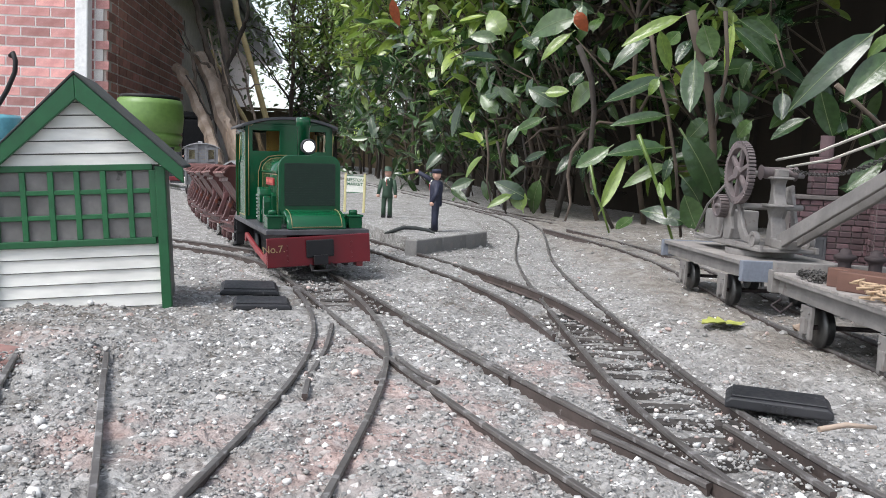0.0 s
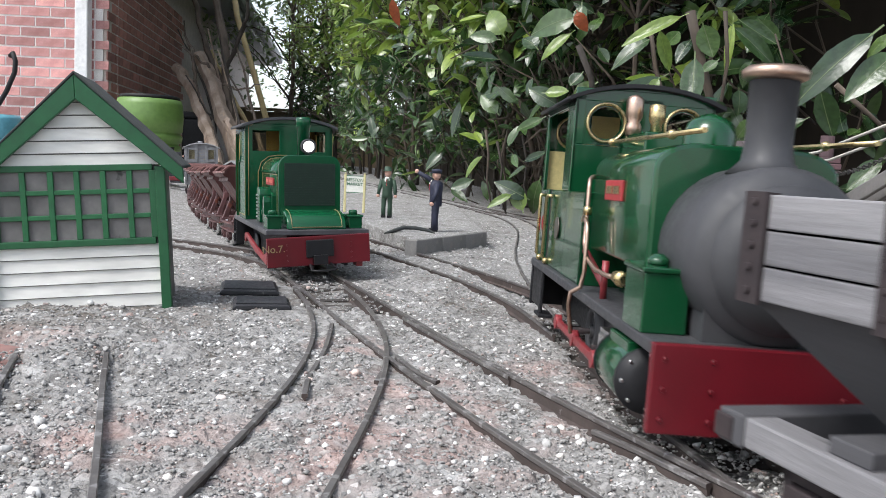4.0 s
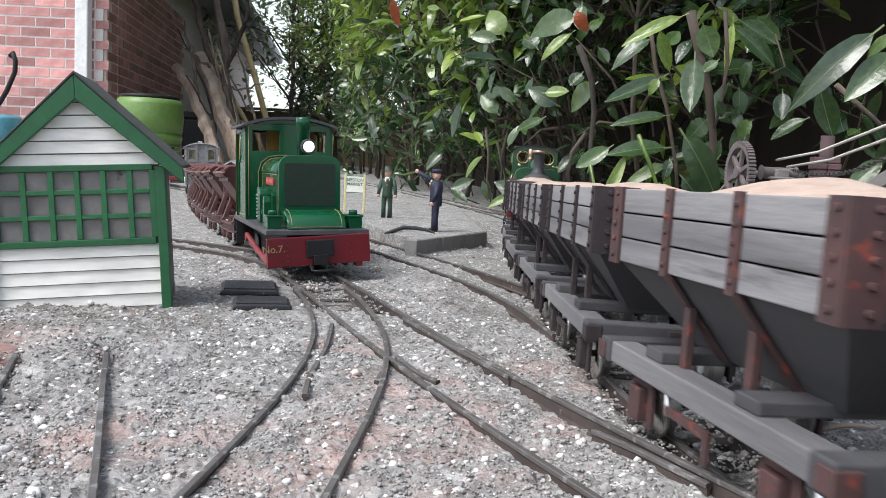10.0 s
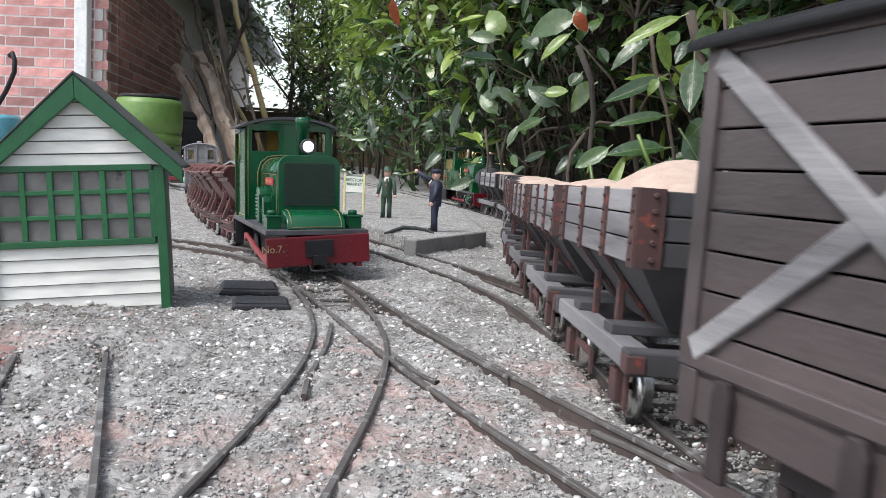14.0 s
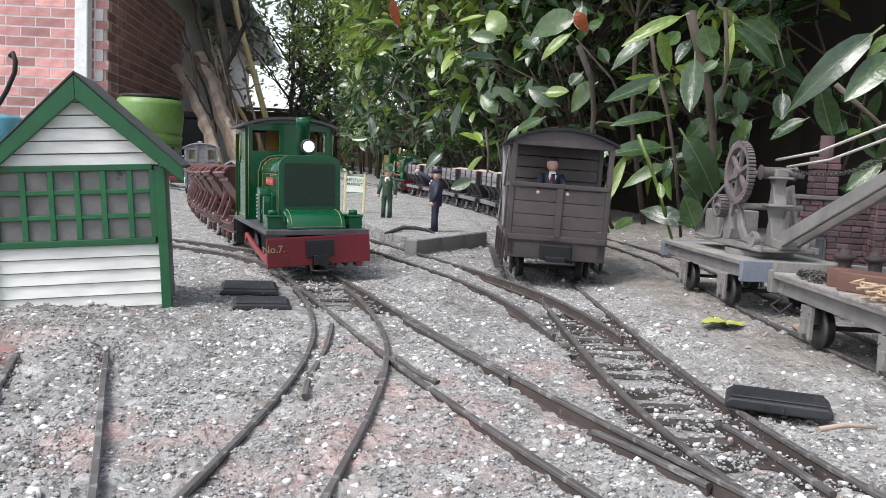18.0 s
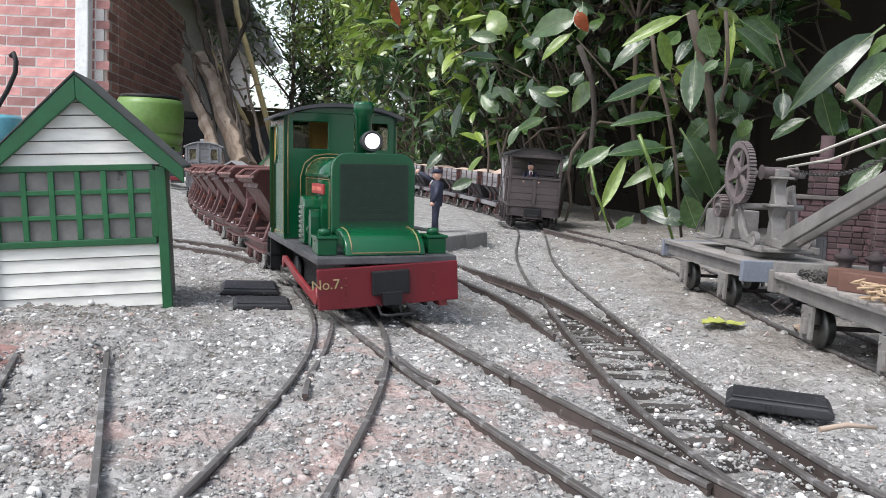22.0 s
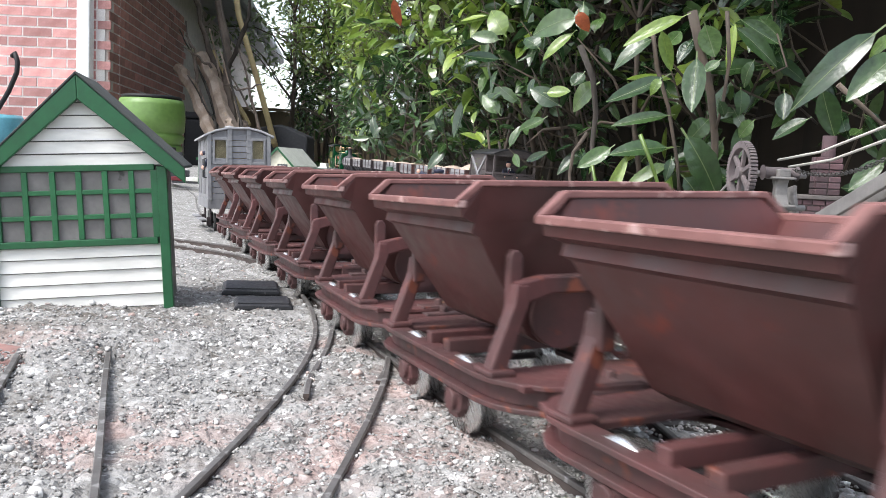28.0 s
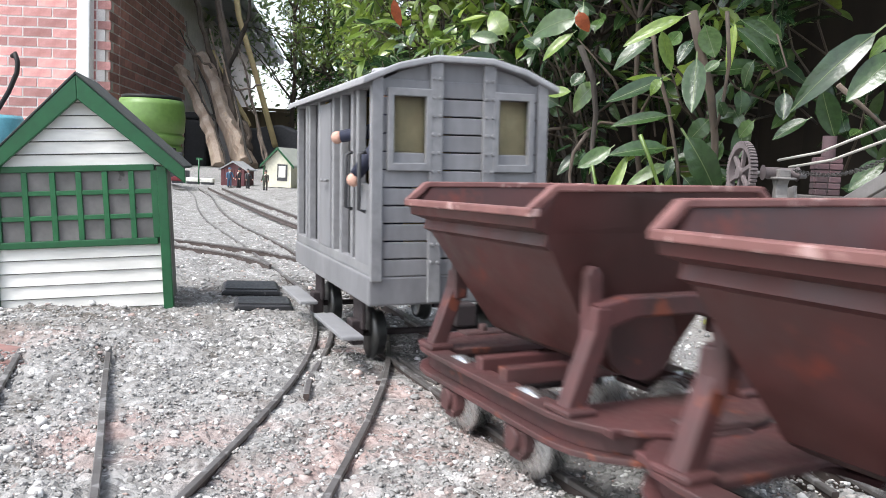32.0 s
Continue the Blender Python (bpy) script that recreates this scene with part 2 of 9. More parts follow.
def leaf_material(name, dark, light, rough, back):
    """Glossy laurel leaf: colour varied leaf by leaf, a paler midrib, some light through the blade."""
    m = bpy.data.materials.new(name)
    m.use_nodes = True
    n, l = m.node_tree.nodes, m.node_tree.links
    p = n["Principled BSDF"]
    gi = n.new("ShaderNodeNewGeometry")
    oi = n.new("ShaderNodeObjectInfo")
    ad = n.new("ShaderNodeMath")
    ad.operation = "ADD"
    l.new(gi.outputs["Random Per Island"], ad.inputs[0])
    l.new(oi.outputs["Random"], ad.inputs[1])
    fr = n.new("ShaderNodeMath")
    fr.operation = "FRACT"
    l.new(ad.outputs[0], fr.inputs[0])
    cr = n.new("ShaderNodeValToRGB")
    cr.color_ramp.elements[0].color, cr.color_ramp.elements[1].color = (*dark, 1), (*light, 1)
    e = cr.color_ramp.elements.new(0.7)
    e.color = (*[(d * 0.6 + q * 0.4) for d, q in zip(dark, light)], 1)
    e = cr.color_ramp.elements.new(0.994)
    e.color = (*light, 1)
    cr.color_ramp.elements[-1].color = (*back, 1)
    l.new(fr.outputs[0], cr.inputs["Fac"])
    tc = n.new("ShaderNodeTexCoord")
    ns = n.new("ShaderNodeTexNoise")
    ns.inputs["Scale"].default_value, ns.inputs["Detail"].default_value = 85, 5
    l.new(tc.outputs["Object"], ns.inputs["Vector"])
    mx = n.new("ShaderNodeMix")
    mx.data_type, mx.blend_type = "RGBA", "MULTIPLY"
    mx.inputs[0].default_value = 0.55
    l.new(cr.outputs["Color"], mx.inputs[6])
    gr = n.new("ShaderNodeMapRange")
    gr.inputs["From Min"].default_value, gr.inputs["From Max"].default_value, gr.inputs["To Min"].default_value, gr.inputs["To Max"].default_value = 0.3, 0.7, 0.3, 0.9
    l.new(ns.outputs["Fac"], gr.inputs["Value"])
    l.new(gr.outputs["Result"], mx.inputs[7])
    hs = n.new("ShaderNodeHueSaturation")
    hs.inputs["Value"].default_value = 1.8
    l.new(mx.outputs[2], hs.inputs["Color"])
    l.new(hs.outputs["Color"], p.inputs["Base Color"])
    p.inputs["Roughness"].default_value = rough
    p.inputs["Specular IOR Level"].default_value = 0.75
    p.inputs["Coat Weight"].default_value, p.inputs["Coat Roughness"].default_value = 0.2, 0.2
    tr = n.new("ShaderNodeBsdfTranslucent")
    l.new(hs.outputs["Color"], tr.inputs["Color"])
    ms = n.new("ShaderNodeMixShader")
    ms.inputs["Fac"].default_value = 0.3
    l.new(p.outputs["BSDF"], ms.inputs[1])
    l.new(tr.outputs["BSDF"], ms.inputs[2])
    l.new(ms.outputs["Shader"], n["Material Output"].inputs["Surface"])
    bp = n.new("ShaderNodeBump")
    bp.inputs["Strength"].default_value, bp.inputs["Distance"].default_value = 0.45, 0.003
    l.new(ns.outputs["Fac"], bp.inputs["Height"])
    l.new(bp.outputs["Normal"], p.inputs["Normal"])
    return m


LAUREL = leaf_material("glossy_laurel_leaf", (0.011, 0.031, 0.011), (0.06, 0.108, 0.032), 0.26, (0.09, 0.14, 0.04))
# fresh leaves, and the brighter skylight painted onto the far hedge
LAUREL_Y = leaf_material("young_and_lit_laurel_leaf", (0.07, 0.125, 0.021), (0.2, 0.265, 0.045), 0.28, (0.22, 0.23, 0.05))
LAUREL_O = leaf_material("dead_orange_laurel_leaf", (0.24, 0.05, 0.015), (0.3, 0.07, 0.02), 0.45, (0.26, 0.06, 0.02))
TREELEAF = leaf_material("far_tree_leaf", (0.09, 0.13, 0.06), (0.24, 0.3, 0.15), 0.28, (0.1, 0.14, 0.05))


def ground_material():
    """Grey grit and crushed stone, with damp dark earth towards the hedge and rust-red dust between the rails."""
    m = bpy.data.materials.new("grit_and_earth")
    m.use_nodes = True
    n, l = m.node_tree.nodes, m.node_tree.links
    p = n["Principled BSDF"]
    tc = n.new("ShaderNodeTexCoord")

    def tex(s, d):
        t = n.new("ShaderNodeTexNoise")
        t.inputs["Scale"].default_value, t.inputs["Detail"].default_value = s, d
        l.new(tc.outputs["Object"], t.inputs["Vector"])
        return t.outputs["Fac"]

    def rng(src, a, b):
        r = n.new("ShaderNodeMapRange")
        r.inputs["From Min"].default_value, r.inputs["From Max"].default_value = a, b
        l.new(src, r.inputs["Value"])
        return r.outputs["Result"]

    def mix(f, x, y, kind="MIX"):
        k = n.new("ShaderNodeMix")
        k.data_type, k.blend_type = "RGBA", kind
        for sock, v in ((k.inputs[0], f), (k.inputs[6], x), (k.inputs[7], y)):
            if isinstance(v, bpy.types.NodeSocket):
                l.new(v, sock)
            else:
                sock.default_value = v if isinstance(v, float) else (*v, 1)
        return k.outputs[2]

    def mul(x, y):
        k = n.new("ShaderNodeMath")
        k.operation = "MULTIPLY"
        l.new(x, k.inputs[0])
        l.new(y, k.inputs[1])
        return k.outputs[0]

    sp = n.new("ShaderNodeSeparateXYZ")
    l.new(tc.outputs["Object"], sp.inputs[0])
    def cells(scale):
        v = n.new("ShaderNodeTexVoronoi")
        v.inputs["Scale"].default_value = scale
        l.new(tc.outputs["Object"], v.inputs["Vector"])
        k = n.new("ShaderNodeSeparateColor")
        l.new(v.outputs["Color"], k.inputs[0])
        return k.outputs["Red"], v.outputs["Distance"]

    grain_r, grain_d = cells(520)
    lump_r, lump_d = cells(210)
    col = mix(rng(tex(14, 5), 0.36, 0.64), (0.3, 0.294, 0.284), (0.225, 0.218, 0.208))
    col = mix(0.45, col, mix(grain_r, (0.14, 0.136, 0.13), (0.4, 0.392, 0.38)))
    col = mix(mul(rng(lump_r, 0.72, 0.8), rng(tex(60, 4), 0.42, 0.58)), col, (0.4, 0.394, 0.384))
    col = mix(rng(grain_r, 0.965, 0.975), col, (0.62, 0.615, 0.6))
    col = mix(mul(rng(tex(33, 6), 0.52, 0.66), rng(tex(260, 5), 0.4, 0.6)), col, (0.13, 0.119, 0.107))
    # darker brown blots by the hut, the point motors and the platform line
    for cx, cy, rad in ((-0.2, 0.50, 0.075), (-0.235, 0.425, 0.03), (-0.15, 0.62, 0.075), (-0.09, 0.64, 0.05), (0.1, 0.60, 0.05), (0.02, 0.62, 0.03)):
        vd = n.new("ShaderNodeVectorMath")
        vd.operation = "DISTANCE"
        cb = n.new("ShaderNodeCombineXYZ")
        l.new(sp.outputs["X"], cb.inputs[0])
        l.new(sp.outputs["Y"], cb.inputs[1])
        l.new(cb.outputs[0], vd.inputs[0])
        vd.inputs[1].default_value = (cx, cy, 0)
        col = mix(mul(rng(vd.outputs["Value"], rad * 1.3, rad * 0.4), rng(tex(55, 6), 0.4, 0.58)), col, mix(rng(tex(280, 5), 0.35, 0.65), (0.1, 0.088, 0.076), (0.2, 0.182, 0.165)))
    # red dust between the near rails
    for cx, cy, rad in ((-0.024, 0.285, 0.055), (-0.015, 0.37, 0.03), (-0.112, 0.285, 0.03), (-0.215, 0.405, 0.03), (0.072, 0.42, 0.035), (-0.05, 0.45, 0.022), (0.03, 0.33, 0.03)):
        vd = n.new("ShaderNodeVectorMath")
        vd.operation = "DISTANCE"
        cb = n.new("ShaderNodeCombineXYZ")
        l.new(sp.outputs["X"], cb.inputs[0])
        l.new(sp.outputs["Y"], cb.inputs[1])
        l.new(cb.outputs[0], vd.inputs[0])
        vd.inputs[1].default_value = (cx, cy, 0)
        blot = mul(rng(vd.outputs["Value"], rad * 1.4, rad * 0.5), rng(tex(45, 6), 0.4, 0.6))
        col = mix(blot, col, mix(rng(tex(300, 5), 0.35, 0.65), (0.25, 0.175, 0.158), (0.42, 0.335, 0.31)))
    # damp earth on the far right bank
    bank = mul(rng(sp.outputs["X"], 0.15, 0.2), rng(sp.outputs["Y"], 0.38, 0.5))
    col = mix(mul(bank, rng(tex(20, 5), 0.25, 0.5)), col, mix(rng(tex(70, 5), 0.35, 0.65), (0.17, 0.152, 0.134), (0.29, 0.27, 0.246)))
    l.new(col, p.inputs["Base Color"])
    p.inputs["Roughness"].default_value = 0.92
    p.inputs["Specular IOR Level"].default_value = 0.25
    bp = n.new("ShaderNodeBump")
    bp.inputs["Strength"].default_value, bp.inputs["Distance"].default_value = 1.0, 0.0022
    hsum = n.new("ShaderNodeMath")
    hsum.operation = "SUBTRACT"
    l.new(tex(380, 6), hsum.inputs[0])
    hm = n.new("ShaderNodeMath")
    hm.operation = "MULTIPLY"
    l.new(lump_d, hm.inputs[0])
    hm.inputs[1].default_value = 0.55
    l.new(hm.outputs[0], hsum.inputs[1])
    l.new(hsum.outputs[0], bp.inputs["Height"])
    l.new(bp.outputs["Normal"], p.inputs["Normal"])
    return m


GROUND = ground_material()


def pebble_material(name, first, last, between):
    m = bpy.data.materials.new(name)
    m.use_nodes = True
    n, l = m.node_tree.nodes, m.node_tree.links
    p = n["Principled BSDF"]
    gi = n.new("ShaderNodeNewGeometry")
    cr = n.new("ShaderNodeValToRGB")
    e = cr.color_ramp.elements
    e[0].color, e[1].color = (*first, 1), (*last, 1)
    for at, c in between:
        q = e.new(at)
        q.color = (*c, 1)
    l.new(gi.outputs["Random Per Island"], cr.inputs["Fac"])
    tc = n.new("ShaderNodeTexCoord")
    ns = n.new("ShaderNodeTexNoise")
    ns.inputs["Scale"].default_value, ns.inputs["Detail"].default_value = 700, 4
    l.new(tc.outputs["Object"], ns.inputs["Vector"])
    mx = n.new("ShaderNodeMix")
    mx.data_type, mx.blend_type = "RGBA", "OVERLAY"
    mx.inputs[0].default_value = 0.5
    l.new(cr.outputs["Color"], mx.inputs[6])
    l.new(ns.outputs["Fac"], mx.inputs[7])
    l.new(mx.outputs[2], p.inputs["Base Color"])
    p.inputs["Roughness"].default_value = 0.85
    return m


PEBBLE = pebble_material("grey_grit", (0.22, 0.215, 0.206), (0.44, 0.432, 0.418), ((0.5, (0.3, 0.293, 0.282)), (0.9, (0.36, 0.352, 0.34)), (0.95, (0.35, 0.26, 0.23))))
PALE_STONE = pebble_material("pale_washed_stone", (0.46, 0.452, 0.44), (0.84, 0.83, 0.81), ((0.45, (0.6, 0.592, 0.575)), (0.86, (0.72, 0.71, 0.69)), (0.9, (0.6, 0.46, 0.41)), (0.94, (0.72, 0.7, 0.66))))
# ---- mesh building ----
class Build:
    """Collects boxes, prisms, rods and turned shapes; lengths are in units of u metres."""

    def __init__(self, u=0.001):
        self.u, self.v, self.f, self.s = u, [], [], []

    def add(self, verts, faces, smooth=False):
        k = len(self.v)
        self.v += [tuple(c * self.u for c in p) for p in verts]
        self.f += [tuple(i + k for i in q) for q in faces]
        self.s += [smooth] * len(faces)
        return self

    def box(self, x0, x1, y0, y1, z0, z1, m=None):
        p = [(x, y, z) for z in (z0, z1) for y in (y0, y1) for x in (x0, x1)]
        if m:
            p = [tuple(m @ Vector(q)) for q in p]
        return self.add(p, [(0, 2, 3, 1), (4, 5, 7, 6), (0, 1, 5, 4), (2, 6, 7, 3), (0, 4, 6, 2), (1, 3, 7, 5)])

    def prism(self, prof, axis, a, b, smooth=False):
        """A 2D outline pushed along x, y or z from a to b."""
        put = {"x": lambda p, q: (q, p[0], p[1]), "y": lambda p, q: (p[0], q, p[1]), "z": lambda p, q: (p[0], p[1], q)}[axis]
        n = len(prof)
        v = [put(p, a) for p in prof] + [put(p, b) for p in prof]
        self.add(v, [tuple(range(n)), tuple(range(2 * n - 1, n - 1, -1))])
        k = len(self.v) - 2 * n
        sides = [(i, (i + 1) % n, n + (i + 1) % n, n + i) for i in range(n)]
        self.f += [tuple(j + k for j in q) for q in sides]
        self.s += [smooth] * n
        return self

    def rod(self, a, b, r, r2=None, seg=10, caps=True):
        a, b = Vector(a), Vector(b)
        r2 = r if r2 is None else r2
        w = (b - a).normalized()
        u = w.orthogonal().normalized()
        t = w.cross(u)
        v = []
        for p, q in ((a, r), (b, r2)):
            v += [tuple(p + (u * math.cos(i * 2 * math.pi / seg) + t * math.sin(i * 2 * math.pi / seg)) * q) for i in range(seg)]
        self.add(v, [(i, (i + 1) % seg, seg + (i + 1) % seg, seg + i) for i in range(seg)], True)
        if caps:
            k = len(self.v) - 2 * seg
            self.f += [tuple(k + i for i in range(seg - 1, -1, -1)), tuple(k + seg + i for i in range(seg))]
            self.s += [False, False]
        return self

    def tube(self, pts, r, seg=8):
        """A bent rod through points; r may be a list for a taper."""
        pts = [Vector(p) for p in pts]
        rr = r if isinstance(r, (list, tuple)) else [r] * len(pts)
        v, u = [], None
        for i, p in enumerate(pts):
            w = (pts[min(i + 1, len(pts) - 1)] - pts[max(i - 1, 0)]).normalized()
            u = w.orthogonal().normalized() if u is None else (u - w * u.dot(w)).normalized()
            t = w.cross(u)
            v += [tuple(p + (u * math.cos(k * 2 * math.pi / seg) + t * math.sin(k * 2 * math.pi / seg)) * rr[i]) for k in range(seg)]
        n = len(pts)
        f = [(i * seg + k, i * seg + (k + 1) % seg, (i + 1) * seg + (k + 1) % seg, (i + 1) * seg + k) for i in range(n - 1) for k in range(seg)]
        self.add(v, f, True)
        k0 = len(self.v) - n * seg
        self.f += [tuple(k0 + i for i in range(seg - 1, -1, -1)), tuple(k0 + (n - 1) * seg + i for i in range(seg))]
        self.s += [False, False]
        return self

    def turned(self, prof, axis="z", c=(0, 0, 0), seg=20, smooth=True):
        """(radius, height) pairs turned round an axis through c."""
        put = {"z": lambda r, a, h: (c[0] + r * math.cos(a), c[1] + r * math.sin(a), c[2] + h),
               "x": lambda r, a, h: (c[0] + h, c[1] + r * math.cos(a), c[2] + r * math.sin(a)),
               "y": lambda r, a, h: (c[0] + r * math.sin(a), c[1] + h, c[2] + r * math.cos(a))}[axis]
        v = [put(r, k * 2 * math.pi / seg, h) for r, h in prof for k in range(seg)]
        f = [(i * seg + k, i * seg + (k + 1) % seg, (i + 1) * seg + (k + 1) % seg, (i + 1) * seg + k) for i in range(len(prof) - 1) for k in range(seg)]
        self.add(v, f, smooth)
        k0 = len(self.v) - len(v)
        if prof[0] == prof[-1]:
            return self
        if prof[0][0] > 1e-6:
            self.f.append(tuple(k0 + i for i in range(seg - 1, -1, -1)))
            self.s.append(False)
        if prof[-1][0] > 1e-6:
            self.f.append(tuple(k0 + (len(prof) - 1) * seg + i for i in range(seg)))
            self.s.append(False)
        return self

    def ball(self, c, r, sz=1.0, seg=10):
        return self.turned([(max(0.001, r * math.sin(t * math.pi / 6)), -r * sz * math.cos(t * math.pi / 6)) for t in range(7)], "z", c, seg)

    def mesh(self, name, material, fix=True):
        me = bpy.data.meshes.new(name)
        me.from_pydata(self.v, [], self.f)
        me.polygons.foreach_set("use_smooth", self.s)
        if fix:
            bm = bmesh.new()
            bm.from_mesh(me)
            bmesh.ops.recalc_face_normals(bm, faces=bm.faces)
            bm.to_mesh(me)
            bm.free()
        for q in material if isinstance(material, (list, tuple)) else (material,):
            me.materials.append(q)
        return me


def part(name, b, material, parent=None, label="", bevel=0.0, at=None, kind="", fix=True):
    """One mesh object under a thing, or a thing of its own; bevel in metres rounds its edges."""
    ob = new(name, b if isinstance(b, bpy.types.Mesh) else b.mesh(name, material, fix))
    if parent:
        ob.parent = parent
    if at is not None:
        ob.matrix_basis = at
    if bevel:
        md = ob.modifiers.new("edge", "BEVEL")
        md.width, md.segments, md.limit_method = bevel, 2, "ANGLE"
    return tagged(ob, label=label, kind=kind)


def thing(name, label, category, group="", at=None, kind=""):
    ob = new(name)
    ob.empty_display_size = 0.02
    if at is not None:
        ob.matrix_basis = at
    return tagged(ob, label, category, group, kind)


def smooth_line(pts, step=0.01):
    """A soft curve through plan points: points and lengths along it."""
    p = np.array(pts, float)
    t = np.r_[0, np.cumsum(np.hypot(*np.diff(p, axis=0).T))]
    out = []
    n = len(p)
    for i in range(n - 1):
        a, b = max(i - 1, 0), min(i + 2, n - 1)
        h = t[i + 1] - t[i]
        m1, m2 = (p[i + 1] - p[a]) / (t[i + 1] - t[a]) * h, (p[b] - p[i]) / (t[b] - t[i]) * h
        k = max(2, int(h / step))
        for u in np.arange(k) / k:
            out.append((2 * u**3 - 3 * u * u + 1) * p[i] + (u**3 - 2 * u * u + u) * m1 + (3 * u * u - 2 * u**3) * p[i + 1] + (u**3 - u * u) * m2)
    out.append(p[-1])
    out = np.array(out)
    return out, np.r_[0, np.cumsum(np.hypot(*np.diff(out, axis=0).T))]


def normals(p):
    d = np.gradient(p, axis=0)
    d /= np.hypot(*d.T)[:, None]
    return np.stack([d[:, 1], -d[:, 0]], 1)


def on_line(line, s):
    p, t = line
    if s < 0:
        return Vector(p[0]) + Vector(p[0] - p[1]) * (-s / t[1])
    if s > t[-1]:
        return Vector(p[-1]) + Vector(p[-1] - p[-2]) * ((s - t[-1]) / (t[-1] - t[-2]))
    return Vector((float(np.interp(s, t, p[:, 0])), float(np.interp(s, t, p[:, 1]))))
# ---- tracks in plan (metres) ----
GAUGE = 0.045
def ease(line, w=8):
    """Takes small kinks out of a line; its ends stay."""
    p = line[0]
    for _ in range(2):
        pad = np.concatenate([2 * p[0] - p[w:0:-1], p, 2 * p[-1] - p[-2:-w - 2:-1]])
        p = np.stack([np.convolve(pad[:, k], np.ones(2 * w + 1) / (2 * w + 1), "valid") for k in (0, 1)], 1)
    return p, np.r_[0, np.cumsum(np.hypot(*np.diff(p, axis=0).T))]


LINE_A = smooth_line([(0.60, -0.75), (0.30, -0.20), (0.185, 0.02), (0.122, 0.14), (0.058, 0.275), (0.032, 0.332), (-0.001, 0.417), (-0.044, 0.530),
                      (-0.0925, 0.668), (-0.205, 0.955), (-0.33, 1.28), (-0.495, 1.74), (-0.72, 2.45), (-0.98, 3.2)])
LINE_B = smooth_line([(0.62, -0.95), (0.38, -0.38), (0.253, -0.10), (0.182, 0.06), (0.140, 0.17), (0.1225, 0.24), (0.1115, 0.32), (0.1085, 0.36), (0.107, 0.42), (0.1068, 0.5), (0.1062, 0.6), (0.1065, 0.7), (0.107, 0.8),
                      (0.1075, 0.9), (0.111, 1.0), (0.118, 1.1), (0.128, 1.2), (0.144, 1.36), (0.157, 1.52), (0.158, 1.68), (0.138, 1.85), (0.095, 2.02), (0.02, 2.30), (-0.105, 2.70), (-0.205, 3.0), (-0.34, 3.4), (-0.86, 4.9)])
LINE_C = smooth_line([(0.86, 1.06), (0.58, 1.30), (0.416, 1.48), (0.30, 1.66), (0.21, 1.82), (0.125, 2.0), (0.02, 2.30)])
LINE_D = smooth_line([(0.107, 0.42), (0.096, 0.51), (0.0895, 0.57), (0.079, 0.64), (0.062, 0.70), (0.035, 0.765), (0.008, 0.825), (-0.035, 0.91), (-0.085, 1.02), (-0.15, 1.17), (-0.27, 1.45), (-0.5, 2.05), (-0.78, 2.8)])
LINE_E = smooth_line([(-0.115, 0.71), (-0.089, 0.633), (-0.066, 0.561), (-0.0507, 0.494), (-0.0435, 0.44), (-0.040, 0.385), (-0.042, 0.345), (-0.045, 0.31), (-0.0475, 0.283), (-0.0497, 0.258), (-0.0545, 0.19)])
LINE_F = smooth_line([(-0.122, 0.745), (-0.17, 0.83), (-0.235, 0.895), (-0.33, 0.955), (-0.46, 1.0), (-0.7, 1.03)])
LINE_K = smooth_line([(0.27, 0.30), (0.262, 0.42), (0.256, 0.55), (0.258, 0.68), (0.272, 0.85), (0.272, 1.05), (0.245, 1.27), (0.20, 1.50)])
LINE_G = smooth_line([(-0.1805, 0.395), (-0.151, 0.317), (-0.126, 0.253), (-0.106, 0.2)])

LINE_A, LINE_B, LINE_D, LINE_K, LINE_E = [ease(q) for q in (LINE_A, LINE_B, LINE_D, LINE_K, LINE_E)]



def fall(y):
    """Height of the main line, which dips away from the eye and climbs again by the hedge."""
    near = -0.001 - 0.014 * (max(0.2, min(y, 0.8)) - 0.25)
    return near + 0.004 * max(0.0, min(y, 1.6) - 0.8) + 0.018 * max(0.0, min(y, 4.0) - 1.6)


CANT = 0.03


def dip(y):
    """Height of the skip line, which sinks a little beyond the hut."""
    def soft(a, b):
        u = max(0.0, min(1.0, (y - a) / (b - a)))
        return u * u * (3 - 2 * u)
    return 0.008 * (0.5 - max(0.2, min(0.8, y))) - 0.009 * soft(0.95, 1.5) - 0.008 * soft(2.3, 2.9)



def level(line, y):
    """Rail height of a line at a distance."""
    if line is LINE_B or line is LINE_C:
        return fall(y)
    if line is LINE_D:
        return fall(0.45) * max(0.0, min(1.0, (1.0 - y) / 0.5))
    if line is LINE_A:
        return dip(y)
    if line is LINE_G:
        return 0.002
    return 0.0


_bx, _by = LINE_B[0][:, 0], LINE_B[0][:, 1]
_ax, _ay = LINE_A[0][:, 0], LINE_A[0][:, 1]


